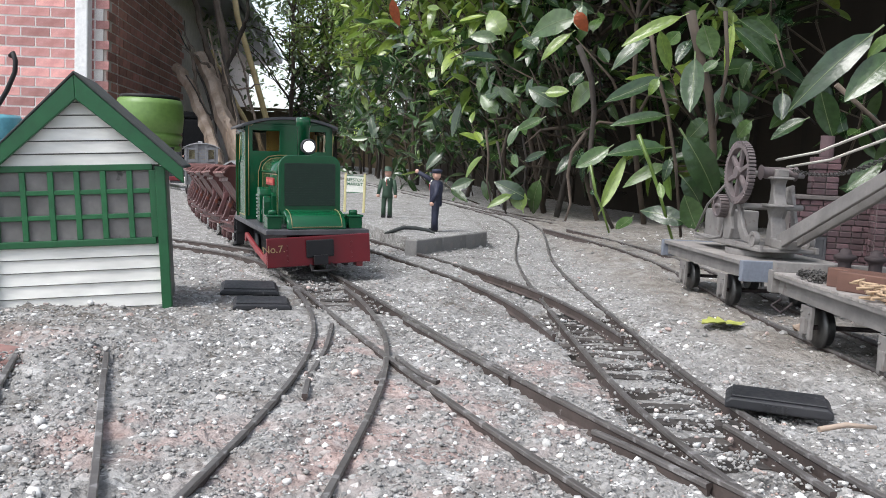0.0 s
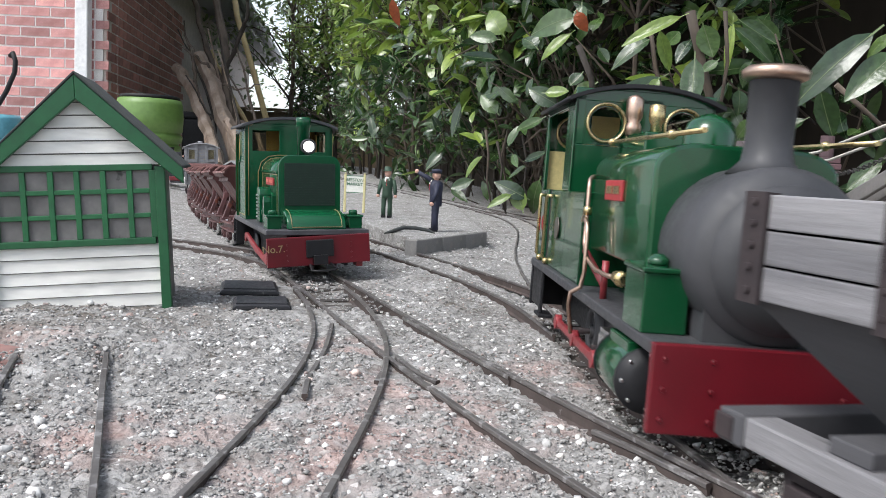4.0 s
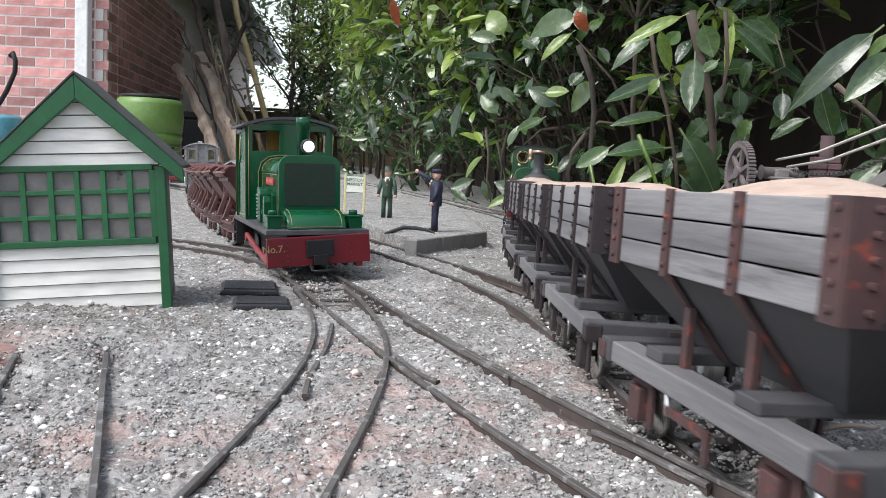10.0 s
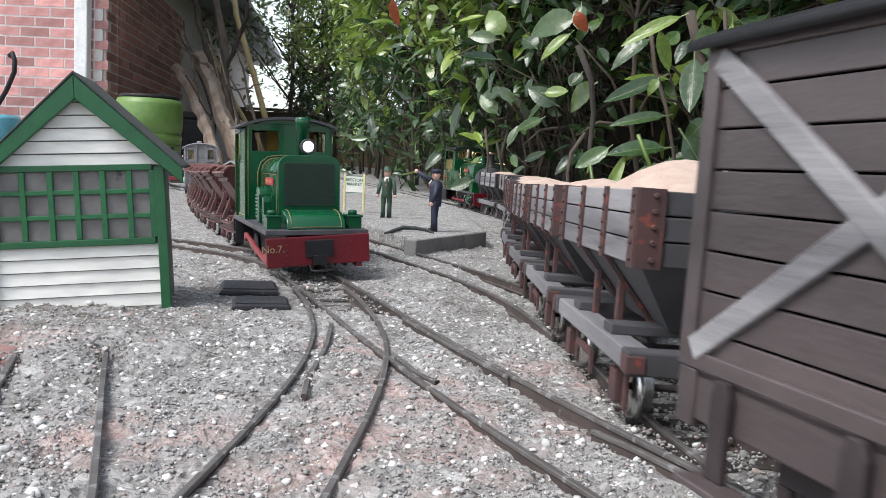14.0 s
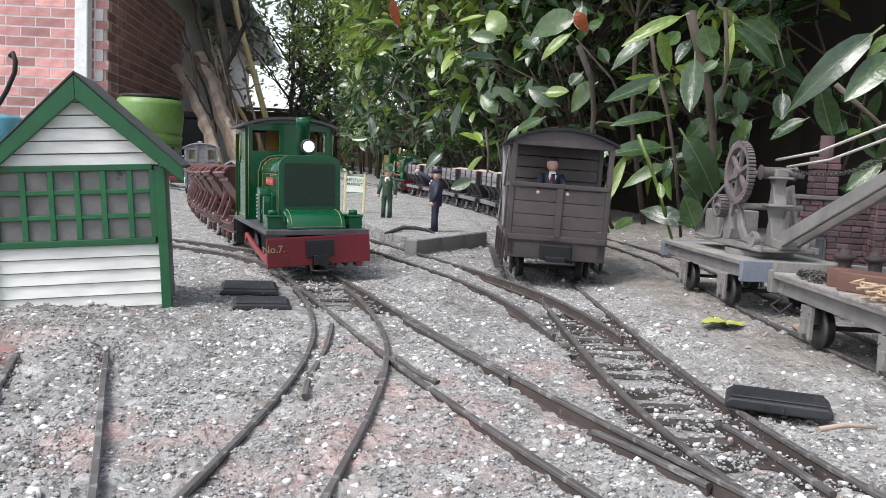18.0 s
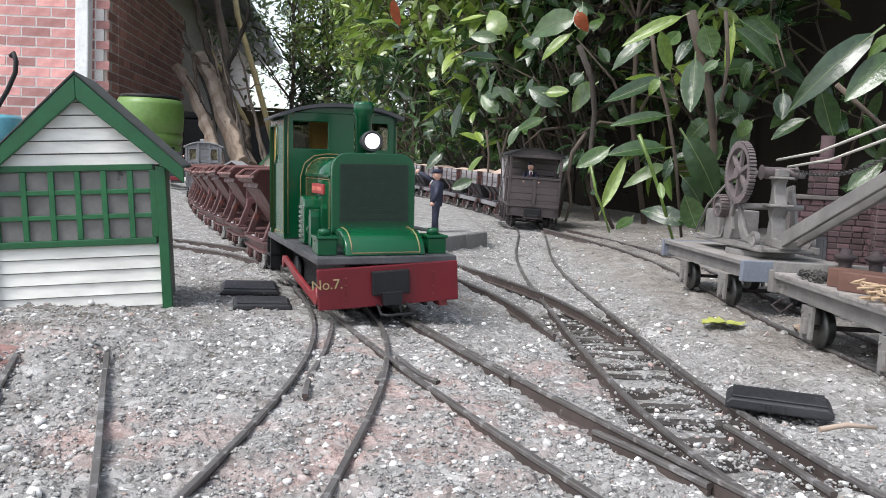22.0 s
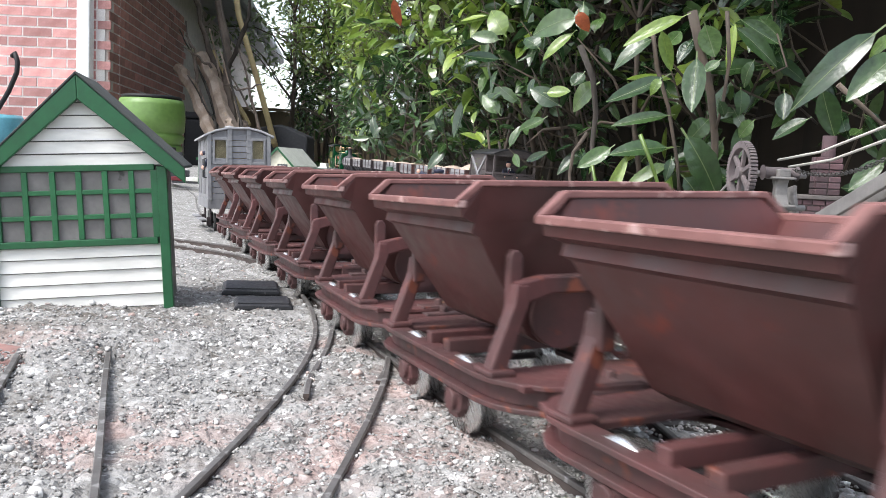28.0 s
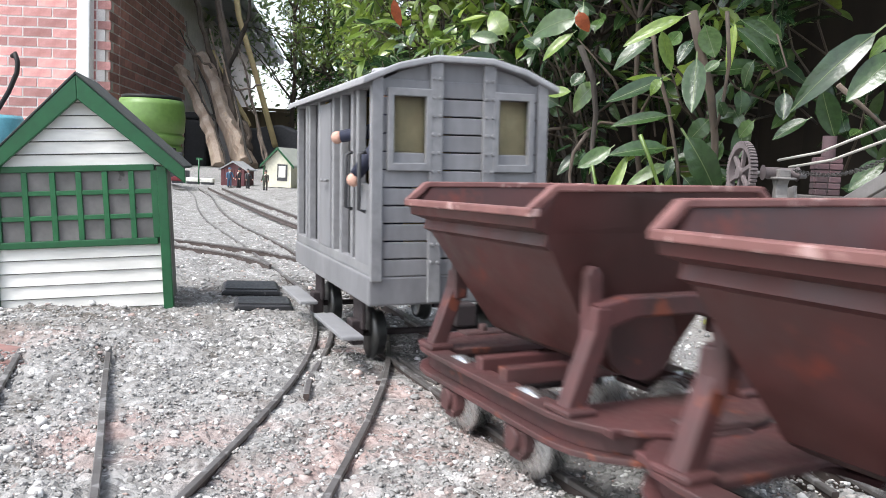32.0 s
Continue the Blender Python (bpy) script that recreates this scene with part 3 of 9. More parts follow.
def slope(x, y):
    """Height of the ground away from the rails."""
    z = -0.0035
    c = abs(x - float(np.interp(y, _by, _bx)))
    z += fall(y) * max(0.0, min(1.0, 1 - (c - 0.045) / 0.06))
    z -= 0.0012 * max(0.0, min(1.0, (x - 0.0) / 0.05)) * max(0.0, min(1.0, (0.85 - y) / 0.2)) * max(0.0, min(1.0, (0.19 - x) / 0.04))
    z += 0.007 * math.exp(-(((x + 0.19) / 0.07) ** 2) - ((y - 0.43) / 0.10) ** 2)
    z -= 0.009 * math.exp(-(((x + 0.222) / 0.022) ** 2) - ((y - 0.405) / 0.02) ** 2)
    z += 0.006 * math.exp(-(((x - 0.16) / 0.03) ** 2) - ((y - 0.62) / 0.16) ** 2)
    ca = abs(x - float(np.interp(y, _ay, _ax)))
    z += dip(y) * max(0.0, min(1.0, 1 - (ca - 0.06) / 0.12))
    z += 0.03 * max(0.0, min(1.0, (y - 2.2) / 3.0)) * max(0.0, min(1.0, (c - 0.045) / 0.06)) * max(0.0, min(1.0, (ca - 0.1) / 0.2))
    z += 0.25 * max(0.0, min(1.0, (y - 9.0) / 30.0))
    return z


def relief(x, y):
    p = Vector((x, y, 0))
    return slope(x, y) + 0.0028 * noise.noise(p * 30) + 0.0022 * noise.noise(p * 75) + 0.0022 * abs(noise.noise(p * 150)) + 0.0013 * noise.noise(p * 300)


RAIL_LINES = [LINE_A, LINE_B, LINE_C, LINE_D, LINE_E, LINE_F, LINE_K, LINE_G]
_rail_pts = np.concatenate([ln[0][::2] + sgn * GAUGE / 2 * normals(ln[0])[::2] for ln in RAIL_LINES for sgn in (-1, 1)])


def near_rail(x, y):
    return float(np.min(np.abs(_rail_pts[:, 0] - x) + np.abs(_rail_pts[:, 1] - y)))


def make_ground():
    ys = [-3.0, -1.0, -0.4]
    y = 0.05
    while y < 60:
        ys.append(y)
        y += 0.0024 + 0.011 * max(0, y - 0.25) ** 1.25 if y < 8 else 4.0
    ys += [90, 150, 300, 600]
    k = 380
    us = [(2 * i / k - 1) for i in range(k + 1)]
    verts, faces = [], []
    for y in ys:
        half = 0.72 * max(y, 0.12) + 0.10 if y > 0 else 3.0
        if y > 12:
            half = y * 2.0
        for u in us:
            x = u * half
            z = relief(x, y)
            if y < 2.5:
                q = near_rail(x, y)
                g = fall(y) * max(0.0, min(1.0, 1 - (abs(x - float(np.interp(y, _by, _bx))) - 0.045) / 0.06))
                z = min(z, g - 0.0034 + 0.12 * q) if q < 0.012 else z
                for ln, y0, y1 in ((LINE_B, 0.27, 0.64), (LINE_A, 0.56, 0.74)):
                    if y0 < y < y1:
                        c = abs(x - float(np.interp(y, ln[0][:, 1], ln[0][:, 0])))
                        if c < 0.030:
                            z = min(z, g - 0.0074 + 0.0036 * noise.noise(Vector((x * 45, y * 45, 3))))
            verts.append((x, y, z))
    w = k + 1
    faces = [(i * w + j, i * w + j + 1, (i + 1) * w + j + 1, (i + 1) * w + j) for i in range(len(ys) - 1) for j in range(k)]
    b = Build(1.0)
    b.add(verts, faces, True)
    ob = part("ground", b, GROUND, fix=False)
    tagged(ob, "grey grit and earth ground of the garden", "ground", kind="structure")
    return ob


make_ground()


def ground_far():
    """Plain earth to both sides and behind, so that the sheet reaches all round."""
    b = Build(1.0)
    b.add([(-600, -600, -0.03), (600, -600, -0.03), (600, 600, -0.03), (-600, 600, -0.03)], [(0, 1, 2, 3)])
    tagged(part("ground_around", b, SOIL, fix=False), "plain earth beyond the garden", "ground", kind="structure")


ground_far()


def pebbles():
    """Loose crushed stone lying on the grit."""
    rng = random.Random(4)
    g = (1 + 5 ** 0.5) / 2
    ico = [Vector(q).normalized() for q in [(-1, g, 0), (1, g, 0), (-1, -g, 0), (1, -g, 0), (0, -1, g), (0, 1, g), (0, -1, -g), (0, 1, -g), (g, 0, -1), (g, 0, 1), (-g, 0, -1), (-g, 0, 1)]]
    fac = [(0, 11, 5), (0, 5, 1), (0, 1, 7), (0, 7, 10), (0, 10, 11), (1, 5, 9), (5, 11, 4), (11, 10, 2), (10, 7, 6), (7, 1, 8), (3, 9, 4), (3, 4, 2), (3, 2, 6), (3, 6, 8), (3, 8, 9), (4, 9, 5), (2, 4, 11), (6, 2, 10), (8, 6, 7), (9, 8, 1)]
    octa = [Vector(q) for q in [(1, 0, 0), (0, 1, 0), (-1, 0, 0), (0, -1, 0), (0, 0, 1), (0, 0, -1)]]
    ofac = [(0, 1, 4), (1, 2, 4), (2, 3, 4), (3, 0, 4), (1, 0, 5), (2, 1, 5), (3, 2, 5), (0, 3, 5)]
    verts, faces = [], []
    kinds, soft = [], []
    for i in range(92000):
        y = 0.17 + 1.45 * rng.random() ** 1.9
        x = (rng.random() * 2 - 1) * (0.6 * y + 0.05)
        bank = x > 0.17 and y > 0.36
        if bank and rng.random() < 0.7:
            continue
        if x < -0.26 and y > 0.5:
            continue
        patch = noise.noise(Vector((x * 22, y * 22, 7)))
        pick = rng.random()
        pale = pick < (0.085 if patch > 0 else 0.04)
        lump = not pale and pick < 0.15
        if patch < -0.12 and not (pale or lump) and rng.random() < 0.5:
            continue
        d = near_rail(x, y)
        if d < 0.004:
            continue
        if pale:
            r = 0.0005 + 0.0018 * rng.random() ** 3.4
        elif lump:
            r = 0.0008 + 0.0015 * rng.random() ** 2.4
        else:
            r = 0.0005 + 0.0008 * rng.random() ** 2
        r *= 0.75 + 0.6 * min(y, 1.2)
        if d < 0.008:
            r = min(r, 0.0015)
        z = relief(x, y) - (0.0015 if d < 0.012 else 0.0) + r * (0.0 if lump else 0.12 if pale else 0.2)
        k = len(verts)
        sx, sy, sz, a = 0.8 + rng.random() * 0.7, 0.8 + rng.random() * 0.4, 0.55 + rng.random() * 0.4, rng.random() * 6.28
        ca, sa = math.cos(a), math.sin(a)
        for q in (ico if pale or lump else octa):
            j = r * (0.66 + 0.5 * rng.random())
            px, py, pz = q.x * j * sx, q.y * j * sy, q.z * j * sz
            verts.append((x + ca * px - sa * py, y + sa * px + ca * py, z + pz))
        new_faces = fac if pale or lump else ofac
        faces += [(p + k, q + k, w + k) for p, q, w in new_faces]
        kinds += [1 if pale else 0] * len(new_faces)
        soft += [not lump] * len(new_faces)
    me = bpy.data.meshes.new("loose_gravel")
    me.from_pydata(verts, [], faces)
    me.polygons.foreach_set("material_index", kinds)
    me.polygons.foreach_set("use_smooth", soft)
    me.materials.append(PEBBLE)
    me.materials.append(PALE_STONE)
    tagged(new("loose_gravel", me), "loose grey and white crushed stone ballast", "gravel", kind="stuff")


pebbles()

PROF = [(-2.6, -8), (2.6, -8), (2.6, -7.2), (0.7, -6.4), (0.7, -2.2), (1.3, -1.6), (1.3, -0.3), (1.0, 0), (-1.0, 0), (-1.3, -0.3), (-1.3, -1.6), (-0.7, -2.2), (-0.7, -6.4), (-2.6, -7.2)]


def rail(line, off, s0, s1, parent, step=2, top=0.0, name="rail"):
    """One rail of a line, off metres to its side, between two lengths along it."""
    p, t = line
    n = normals(p)
    keep = [i for i in range(len(p)) if s0 <= t[i] <= s1][::step]
    b = Build(1.0)
    v = []
    for i in keep:
        for a, h in PROF:
            q = p[i] + n[i] * (off + a * 0.001)
            v.append((q[0], q[1], h * 0.001 + top + level(line, q[1]) + (CANT * off if line is LINE_A else 0.0)))
    m = len(PROF)
    f = [(i * m + j, i * m + (j + 1) % m, (i + 1) * m + (j + 1) % m, (i + 1) * m + j) for i in range(len(keep) - 1) for j in range(m)]
    f += [tuple(range(m)), tuple((len(keep) - 1) * m + j for j in range(m - 1, -1, -1))]
    b.add(v, f)
    me = b.mesh(name, (RAIL_W, RAIL))
    for poly in me.polygons:
        c = poly.center.z - top - level(line, poly.center.y) - (CANT * off if line is LINE_A else 0.0)
        poly.material_index = 1 if c > -0.0012 else 0
    return part(name, me, None, parent)


def sleepers(line, s0, s1, parent, pitch=0.027, sink=0.0):
    rng = random.Random(int(s0 * 100) + 3)
    me = Build().box(-4.5, 4.5, -34, 34, -11, -5.4).mesh("sleeper", SLEEPER)
    s = s0
    while s < s1:
        a, b = on_line(line, s - 0.005), on_line(line, s + 0.005)
        d = b - a
        c = on_line(line, s)
        part("sleeper", me, None, parent, at=pose(c.x, c.y, level(line, c.y) + sink - 0.0006 * rng.random(), 0, 0, math.degrees(math.atan2(d.y, d.x)) + rng.uniform(-2, 2)))
        s += pitch * rng.uniform(0.93, 1.08)


def track(label, line, s0, s1, sl=None, offs=(-1, 1), gauge=GAUGE):
    th = thing("railway_track", label, "track", "garden railway tracks", kind="structure")
    for o in offs:
        rail(line, o * gauge / 2, s0, s1, th)
    if sl:
        sleepers(line, sl[0], sl[1], th)
    return th


def at_y(line, y):
    return float(np.interp(y, line[0][:, 1], line[1]))


track("narrow-gauge track with worn rails half buried in grit", LINE_A, 0.0, LINE_A[1][-1], (at_y(LINE_A, 0.45), at_y(LINE_A, 2.4)))
track("narrow-gauge main line with rusty rails and dark sleepers", LINE_B, 0.6, LINE_B[1][-1], (at_y(LINE_B, 0.3), at_y(LINE_B, 0.72)))
track("back line along the foot of the hedge", LINE_C, 0.05, LINE_C[1][-1])
track("platform line diverging through a set of points", LINE_D, 0.1, LINE_D[1][-1])
track("curved siding diverging through a turnout", LINE_E, 0.06, LINE_E[1][-1], gauge=0.0405)
track("curved track running behind the signal hut", LINE_F, 0.04, LINE_F[1][-1])
track("siding on which the crane stands", LINE_K, 0.0, LINE_K[1][-1], (0.05, 0.5))
track("stub of a siding ending by the hut", LINE_G, 0.0, LINE_G[1][-1], gauge=0.039)


def check_rail(pts, label, drop=0.0):
    ln = smooth_line(pts)
    th = thing("check_rail", label, "rail", "check rails", kind="structure")
    rail(ln, 0, 0, ln[1][-1], th, 1, -0.0004 + drop)


check_rail([(-0.0655, 0.502), (-0.060, 0.44), (-0.0585, 0.393), (-0.058, 0.37), (-0.055, 0.342)], "short check rail inside the curve")
check_rail([(-0.0266, 0.4206), (-0.0254, 0.3996), (-0.027, 0.3696)], "wing rail of the turnout frog")
check_rail([(-0.0209, 0.4218), (-0.0075, 0.3862), (0.0006, 0.375)], "wing rail of the turnout frog")
check_rail([(-0.0228, 0.528), (0.0076, 0.4506), (0.0243, 0.4101), (0.0347, 0.3859)], "long rust-brown check rail beside the running rail", 0.001)
check_rail([(0.0605, 0.309), (0.0722, 0.29), (0.0815, 0.2717), (0.0885, 0.2578)], "long rust-brown check rail beside the running rail", 0.001)
check_rail([(0.1185, 0.3317), (0.1235, 0.3069), (0.1275, 0.2784), (0.13, 0.2612)], "long rust-brown check rail beside the running rail", -0.001)
check_rail([(0.128, 0.52), (0.129, 0.47), (0.131, 0.42), (0.133, 0.385)], "tapered point blade beside the stock rail", -0.0055)
plank = part("buried_plank", Build().box(-26, 26, -60, 60, -6, -1), mat("red_stained_plank", (0.3, 0.16, 0.14), (0.2, 0.12, 0.105), 30, 0.8, 0.95, bump=0.4), at=pose(-0.222, 0.345, 0.0, 0, 0, -20))
tagged(plank, "red-stained plank half buried between the rails", "plank", kind="structure")
# ---- house ----
HOUSE = pose(-2.60, 6.40, 0, 0, 0, 0)


def brick_wall(parent, origin, along, normal, z0, z1, length, mats, cols, skip=None):
    """Courses of single bricks in front of a mortar-coloured wall."""
    rng = random.Random(int(length * 100))
    me = [Build(1.0).box(0, 0.212, 0.008, 0.02, 0, 0.061).mesh("brick", mats[0]), Build(1.0).box(0, 0.1, 0.008, 0.02, 0, 0.061).mesh("brick", mats[0])]
    ang = math.degrees(math.atan2(along[1], along[0]))
    c, z = 0, z0
    while z < z1:
        x = -0.1125 if c % 2 else 0.0
        while x < length - 0.05:
            whole = True
            if x < 0:
                whole, xx = False, 0.0
            else:
                xx = x
            if not (skip and skip(xx, z)):
                part("brick", me[0 if whole and xx + 0.215 <= length else 1], None, parent, at=pose(origin[0] + along[0] * xx, origin[1] + along[1] * xx, z, 0, 0, ang) @ pose(0, -0.001 * rng.random(), 0))
            x += 0.225
        z += 0.075
        c += 1


def house():
    # front wall towards the garden, side wall running back under the eaves
    w = part("wall_north", Build(1.0).box(-3.0, -0.045, 0.012, 0.3, -0.1, 3.2), MORTAR, at=HOUSE)
    tagged(w, "red brick house wall with pale mortar joints", "wall", kind="structure")
    brick_wall(w, (-1.0, 0.0), (1, 0), (0, -1), 0.275, 1.40, 0.99, (BRICK,), 0)
    d = Vector((-0.125, 1, 0)).normalized()
    ang = math.degrees(math.atan2(d.y, d.x))
    # side wall: its shade is painted in with the darker brick and mortar
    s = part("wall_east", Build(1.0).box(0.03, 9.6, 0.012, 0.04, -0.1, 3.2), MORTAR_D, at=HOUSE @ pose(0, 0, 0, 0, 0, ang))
    tagged(s, "brick side wall of the house with shade painted into its brown", "wall", kind="structure")
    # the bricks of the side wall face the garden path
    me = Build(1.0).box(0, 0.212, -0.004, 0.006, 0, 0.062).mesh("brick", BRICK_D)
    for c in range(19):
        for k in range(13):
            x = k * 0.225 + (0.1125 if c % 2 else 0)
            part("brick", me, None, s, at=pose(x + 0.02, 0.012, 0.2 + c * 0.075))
    tr = part("white_downpipe", Build(1.0).box(-0.215, -0.115, -0.10, -0.012, 0.0, 3.0).box(-0.23, -0.1, -0.11, -0.012, 0.4, 0.43), UPVC, at=HOUSE, bevel=0.01)
    tagged(tr, "square white plastic downpipe on the house corner", "downpipe")
    ga = thing("house_eaves", "grey gutter and soffit under the house roof", "eaves", at=HOUSE @ pose(0, 0, -0.2, 0, 0, ang))
    part("soffit", Build(1.0).box(-0.2, 10.0, -0.42, 0.2, 2.12, 2.16), SOFFIT, ga)
    part("fascia", Build(1.0).box(-0.2, 10.0, -0.45, -0.42, 2.10, 2.32), SOFFIT, ga, bevel=0.006)
    part("gutter", Build(1.0).prism([(-0.45, 2.28), (-0.45, 2.2), (-0.48, 2.165), (-0.53, 2.165), (-0.565, 2.2), (-0.565, 2.29), (-0.55, 2.29), (-0.55, 2.21), (-0.52, 2.185), (-0.47, 2.21), (-0.465, 2.28)], "x", -0.2, 10.0), SOFFIT, ga)
    part("roof_slope", Build(1.0).prism([(-0.55, 2.31), (-0.5, 2.40), (3.2, 5.0), (3.2, 4.9)], "x", -0.2, 10.0), FELT, ga)


house()


def hose():
    b = Build(1.0).tube([(-3.29, 6.3, 0.78), (-3.26, 6.28, 0.80), (-3.235, 6.27, 0.74), (-3.24, 6.27, 0.66), (-3.30, 6.27, 0.52), (-3.4, 6.27, 0.35), (-3.42, 6.27, 0.0)], 0.018, 10)
    tagged(part("black_pipe", b, BLACK), "bent black pipe against the house wall", "pipe")
    b = Build(1.0).turned([(0.16, 0), (0.18, 0.18), (0.185, 0.3), (0.17, 0.33), (0.15, 0.3)], "z", (-3.25, 6.0, 0.0), 20)
    tagged(part("blue_tub", b, mat("blue_plastic", (0.12, 0.36, 0.46), None, 8, 0.4, bump=0)), "blue plastic tub by the house wall", "tub")


hose()


def water_butt(x, y):
    th = thing("water_butt", "pale green plastic water butt with ribs and dark lid", "water butt", at=pose(x, y, 0.0))
    prof = [(0.19, 0.0), (0.20, 0.05), (0.225, 0.18), (0.228, 0.2), (0.212, 0.21), (0.214, 0.225), (0.232, 0.235), (0.238, 0.27), (0.236, 0.285), (0.222, 0.295), (0.223, 0.31), (0.238, 0.32), (0.243, 0.42), (0.238, 0.52), (0.225, 0.565), (0.2, 0.57)]
    part("barrel", Build(1.0).turned([(r, z - 0.02) for r, z in prof], "z", seg=40), BUTT, th)
    th.scale = (0.98, 0.98, 0.915)
    part("lid", Build(1.0).turned([(0.205, 0.545), (0.215, 0.553), (0.213, 0.572), (0.19, 0.578), (0.01, 0.583)], "z", seg=40), BLACK, th, "dark plastic lid")


water_butt(-2.19, 6.15)


def log(pts, r, label, material, name="leaning_log", cat="log"):
    b = Build(1.0)
    rng = random.Random(int(abs(pts[0][0]) * 1000))
    fine, rr = [], []
    for i in range(len(pts) - 1):
        for k in range(5):
            u = k / 5
            fine.append(tuple(pts[i][j] * (1 - u) + pts[i + 1][j] * u + rng.uniform(-0.012, 0.012) for j in range(3)))
            a = (i + u) / (len(pts) - 1)
            rr.append(r[0] * (1 - a) + r[1] * a + rng.uniform(-0.16, 0.16) * r[0])
    fine.append(pts[-1])
    rr.append(r[1])
    b.tube(fine, rr, 7)
    b.s = [False] * len(b.s)
    return tagged(part(name, b, material), label, cat, "timber leaning on the house")


def P(x, y, d):
    """A place in front of the eye, by its bearing in the view at depth d."""
    dx, dy = (x - 784) / 1475, (y - 441) / 1475
    a, t = radians(2.8), radians(5.45)
    u, v = math.cos(a) * dx + math.sin(a) * dy, -(-math.sin(a) * dx + math.cos(a) * dy)
    k = d / (math.cos(t) + v * math.sin(t))
    return (u * k, d, 0.096 + (-math.sin(t) + v * math.cos(t)) * k)


log([P(435, 300, 6.9), P(405, 230, 7.1), P(372, 140, 7.5), P(352, 98, 7.7)], (0.085, 0.06), "thick bare log leaning on the wall", LOG)
log([P(385, 295, 6.7), P(365, 220, 7.0), P(335, 150, 7.4), P(312, 120, 7.6)], (0.06, 0.05), "split weathered log leaning on the wall", LOG)
log([P(432, 285, 6.8), P(415, 240, 6.9), P(400, 212, 7.0)], (0.045, 0.03), "short pale split log on the pile", LOG)
log([P(412, 260, 7.2), P(403, 160, 7.4), P(395, 60, 7.6), P(372, -40, 7.8)], (0.042, 0.034), "dark upright branch with bark", BARK, "leaning_branch", "branch")
log([P(402, 120, 7.4), P(425, 65, 7.3), P(438, 25, 7.2), P(444, -30, 7.1)], (0.022, 0.014), "dark bent side branch", BARK_D, "leaning_branch", "branch")
log([P(440, 270, 7.3), P(415, 200, 7.5), P(365, 90, 7.8), P(338, -30, 8.1)], (0.03, 0.026), "long dark branch leaning on the eaves", BARK, "leaning_branch", "branch")
log([P(440, 282, 7.0), P(436, 230, 7.0), P(430, 215, 7.0)], (0.03, 0.02), "thin dry stick among the logs", BARK, "leaning_branch", "branch")
log([P(440, 220, 7.6), P(400, 150, 7.9), P(375, 90, 8.2)], (0.022, 0.018), "pale thin stake among the logs", POLEW, "leaning_branch", "branch")
log([P(345, 145, 7.2), P(342, 90, 7.3), P(326, 62, 7.4)], (0.016, 0.008), "thin dry bare branch", BARK, "leaning_branch", "branch")
log([P(370, 118, 7.2), P(345, 100, 7.2), P(318, 82, 7.2)], (0.012, 0.007), "thin dry bare branch", BARK, "leaning_branch", "branch")
log([P(395, 150, 7.1), P(420, 160, 7.0), P(460, 150, 6.9)], (0.01, 0.006), "thin dry bare branch", BARK, "leaning_branch", "branch")
stick_rng = random.Random(31)
for i_ in range(9):
    a_, h_ = stick_rng.uniform(330, 440), stick_rng.uniform(20, 170)
    d_ = stick_rng.uniform(6.9, 7.6)
    log([P(a_ + 40, 290, d_ - 0.3), P(a_ + stick_rng.uniform(5, 25), (290 + h_) / 2, d_), P(a_ - stick_rng.uniform(0, 40), h_, d_ + 0.3)], (stick_rng.uniform(0.008, 0.018), 0.006), "thin dry stick leaning among the logs", (BARK, BARK_D, LOG)[i_ % 3], "leaning_branch", "branch")
b_ = Build(1.0)
b_.tube([P(484, 258, 7.6), P(448, 125, 8.0), P(420, 30, 8.3), P(416, 0, 8.4)], [0.035] * 4, 4)
tagged(part("timber_pole", b_, POLEW), "pale sawn timber pole leaning upright", "pole")
b_ = Build(1.0).box(-0.11, 0.11, -0.12, 0.12, 0.4, 0.46).box(-0.1, 0.1, -0.11, 0.11, 0, 0.4)
tagged(part("dark_bin", b_, BLACK, at=pose(-2.17, 7.25, 0.02), bevel=0.02), "black plastic bin behind the butt", "bin")
b_ = Build(1.0).prism([(-0.3, 0.0), (0.3, 0.0), (0.3, 0.32), (0.05, 0.42), (-0.3, 0.36)], "y", -0.2, 0.2)
tagged(part("covered_crate", b_, DARK, at=pose(-1.62, 8.0, 0.02), bevel=0.02), "dark covered crate among the logs", "crate")


def far_fence():
    th = thing("garden_fence", "brown close-boarded garden fence", "fence", kind="structure")
    me = Build(1.0).box(0, 0.125, 0, 0.018, 0, 0.95).mesh("board", FENCE)
    rng = random.Random(8)
    for i in range(44):
        part("board", me, None, th, at=pose(-4.0 + i * 0.122, 14.5 + 0.004 * (i % 2), rng.uniform(-0.01, 0.01)))
    part("rail", Build(1.0).box(-4.1, 1.5, 14.45, 14.5, 0.95, 1.0), FENCE, th, bevel=0.008)


far_fence()


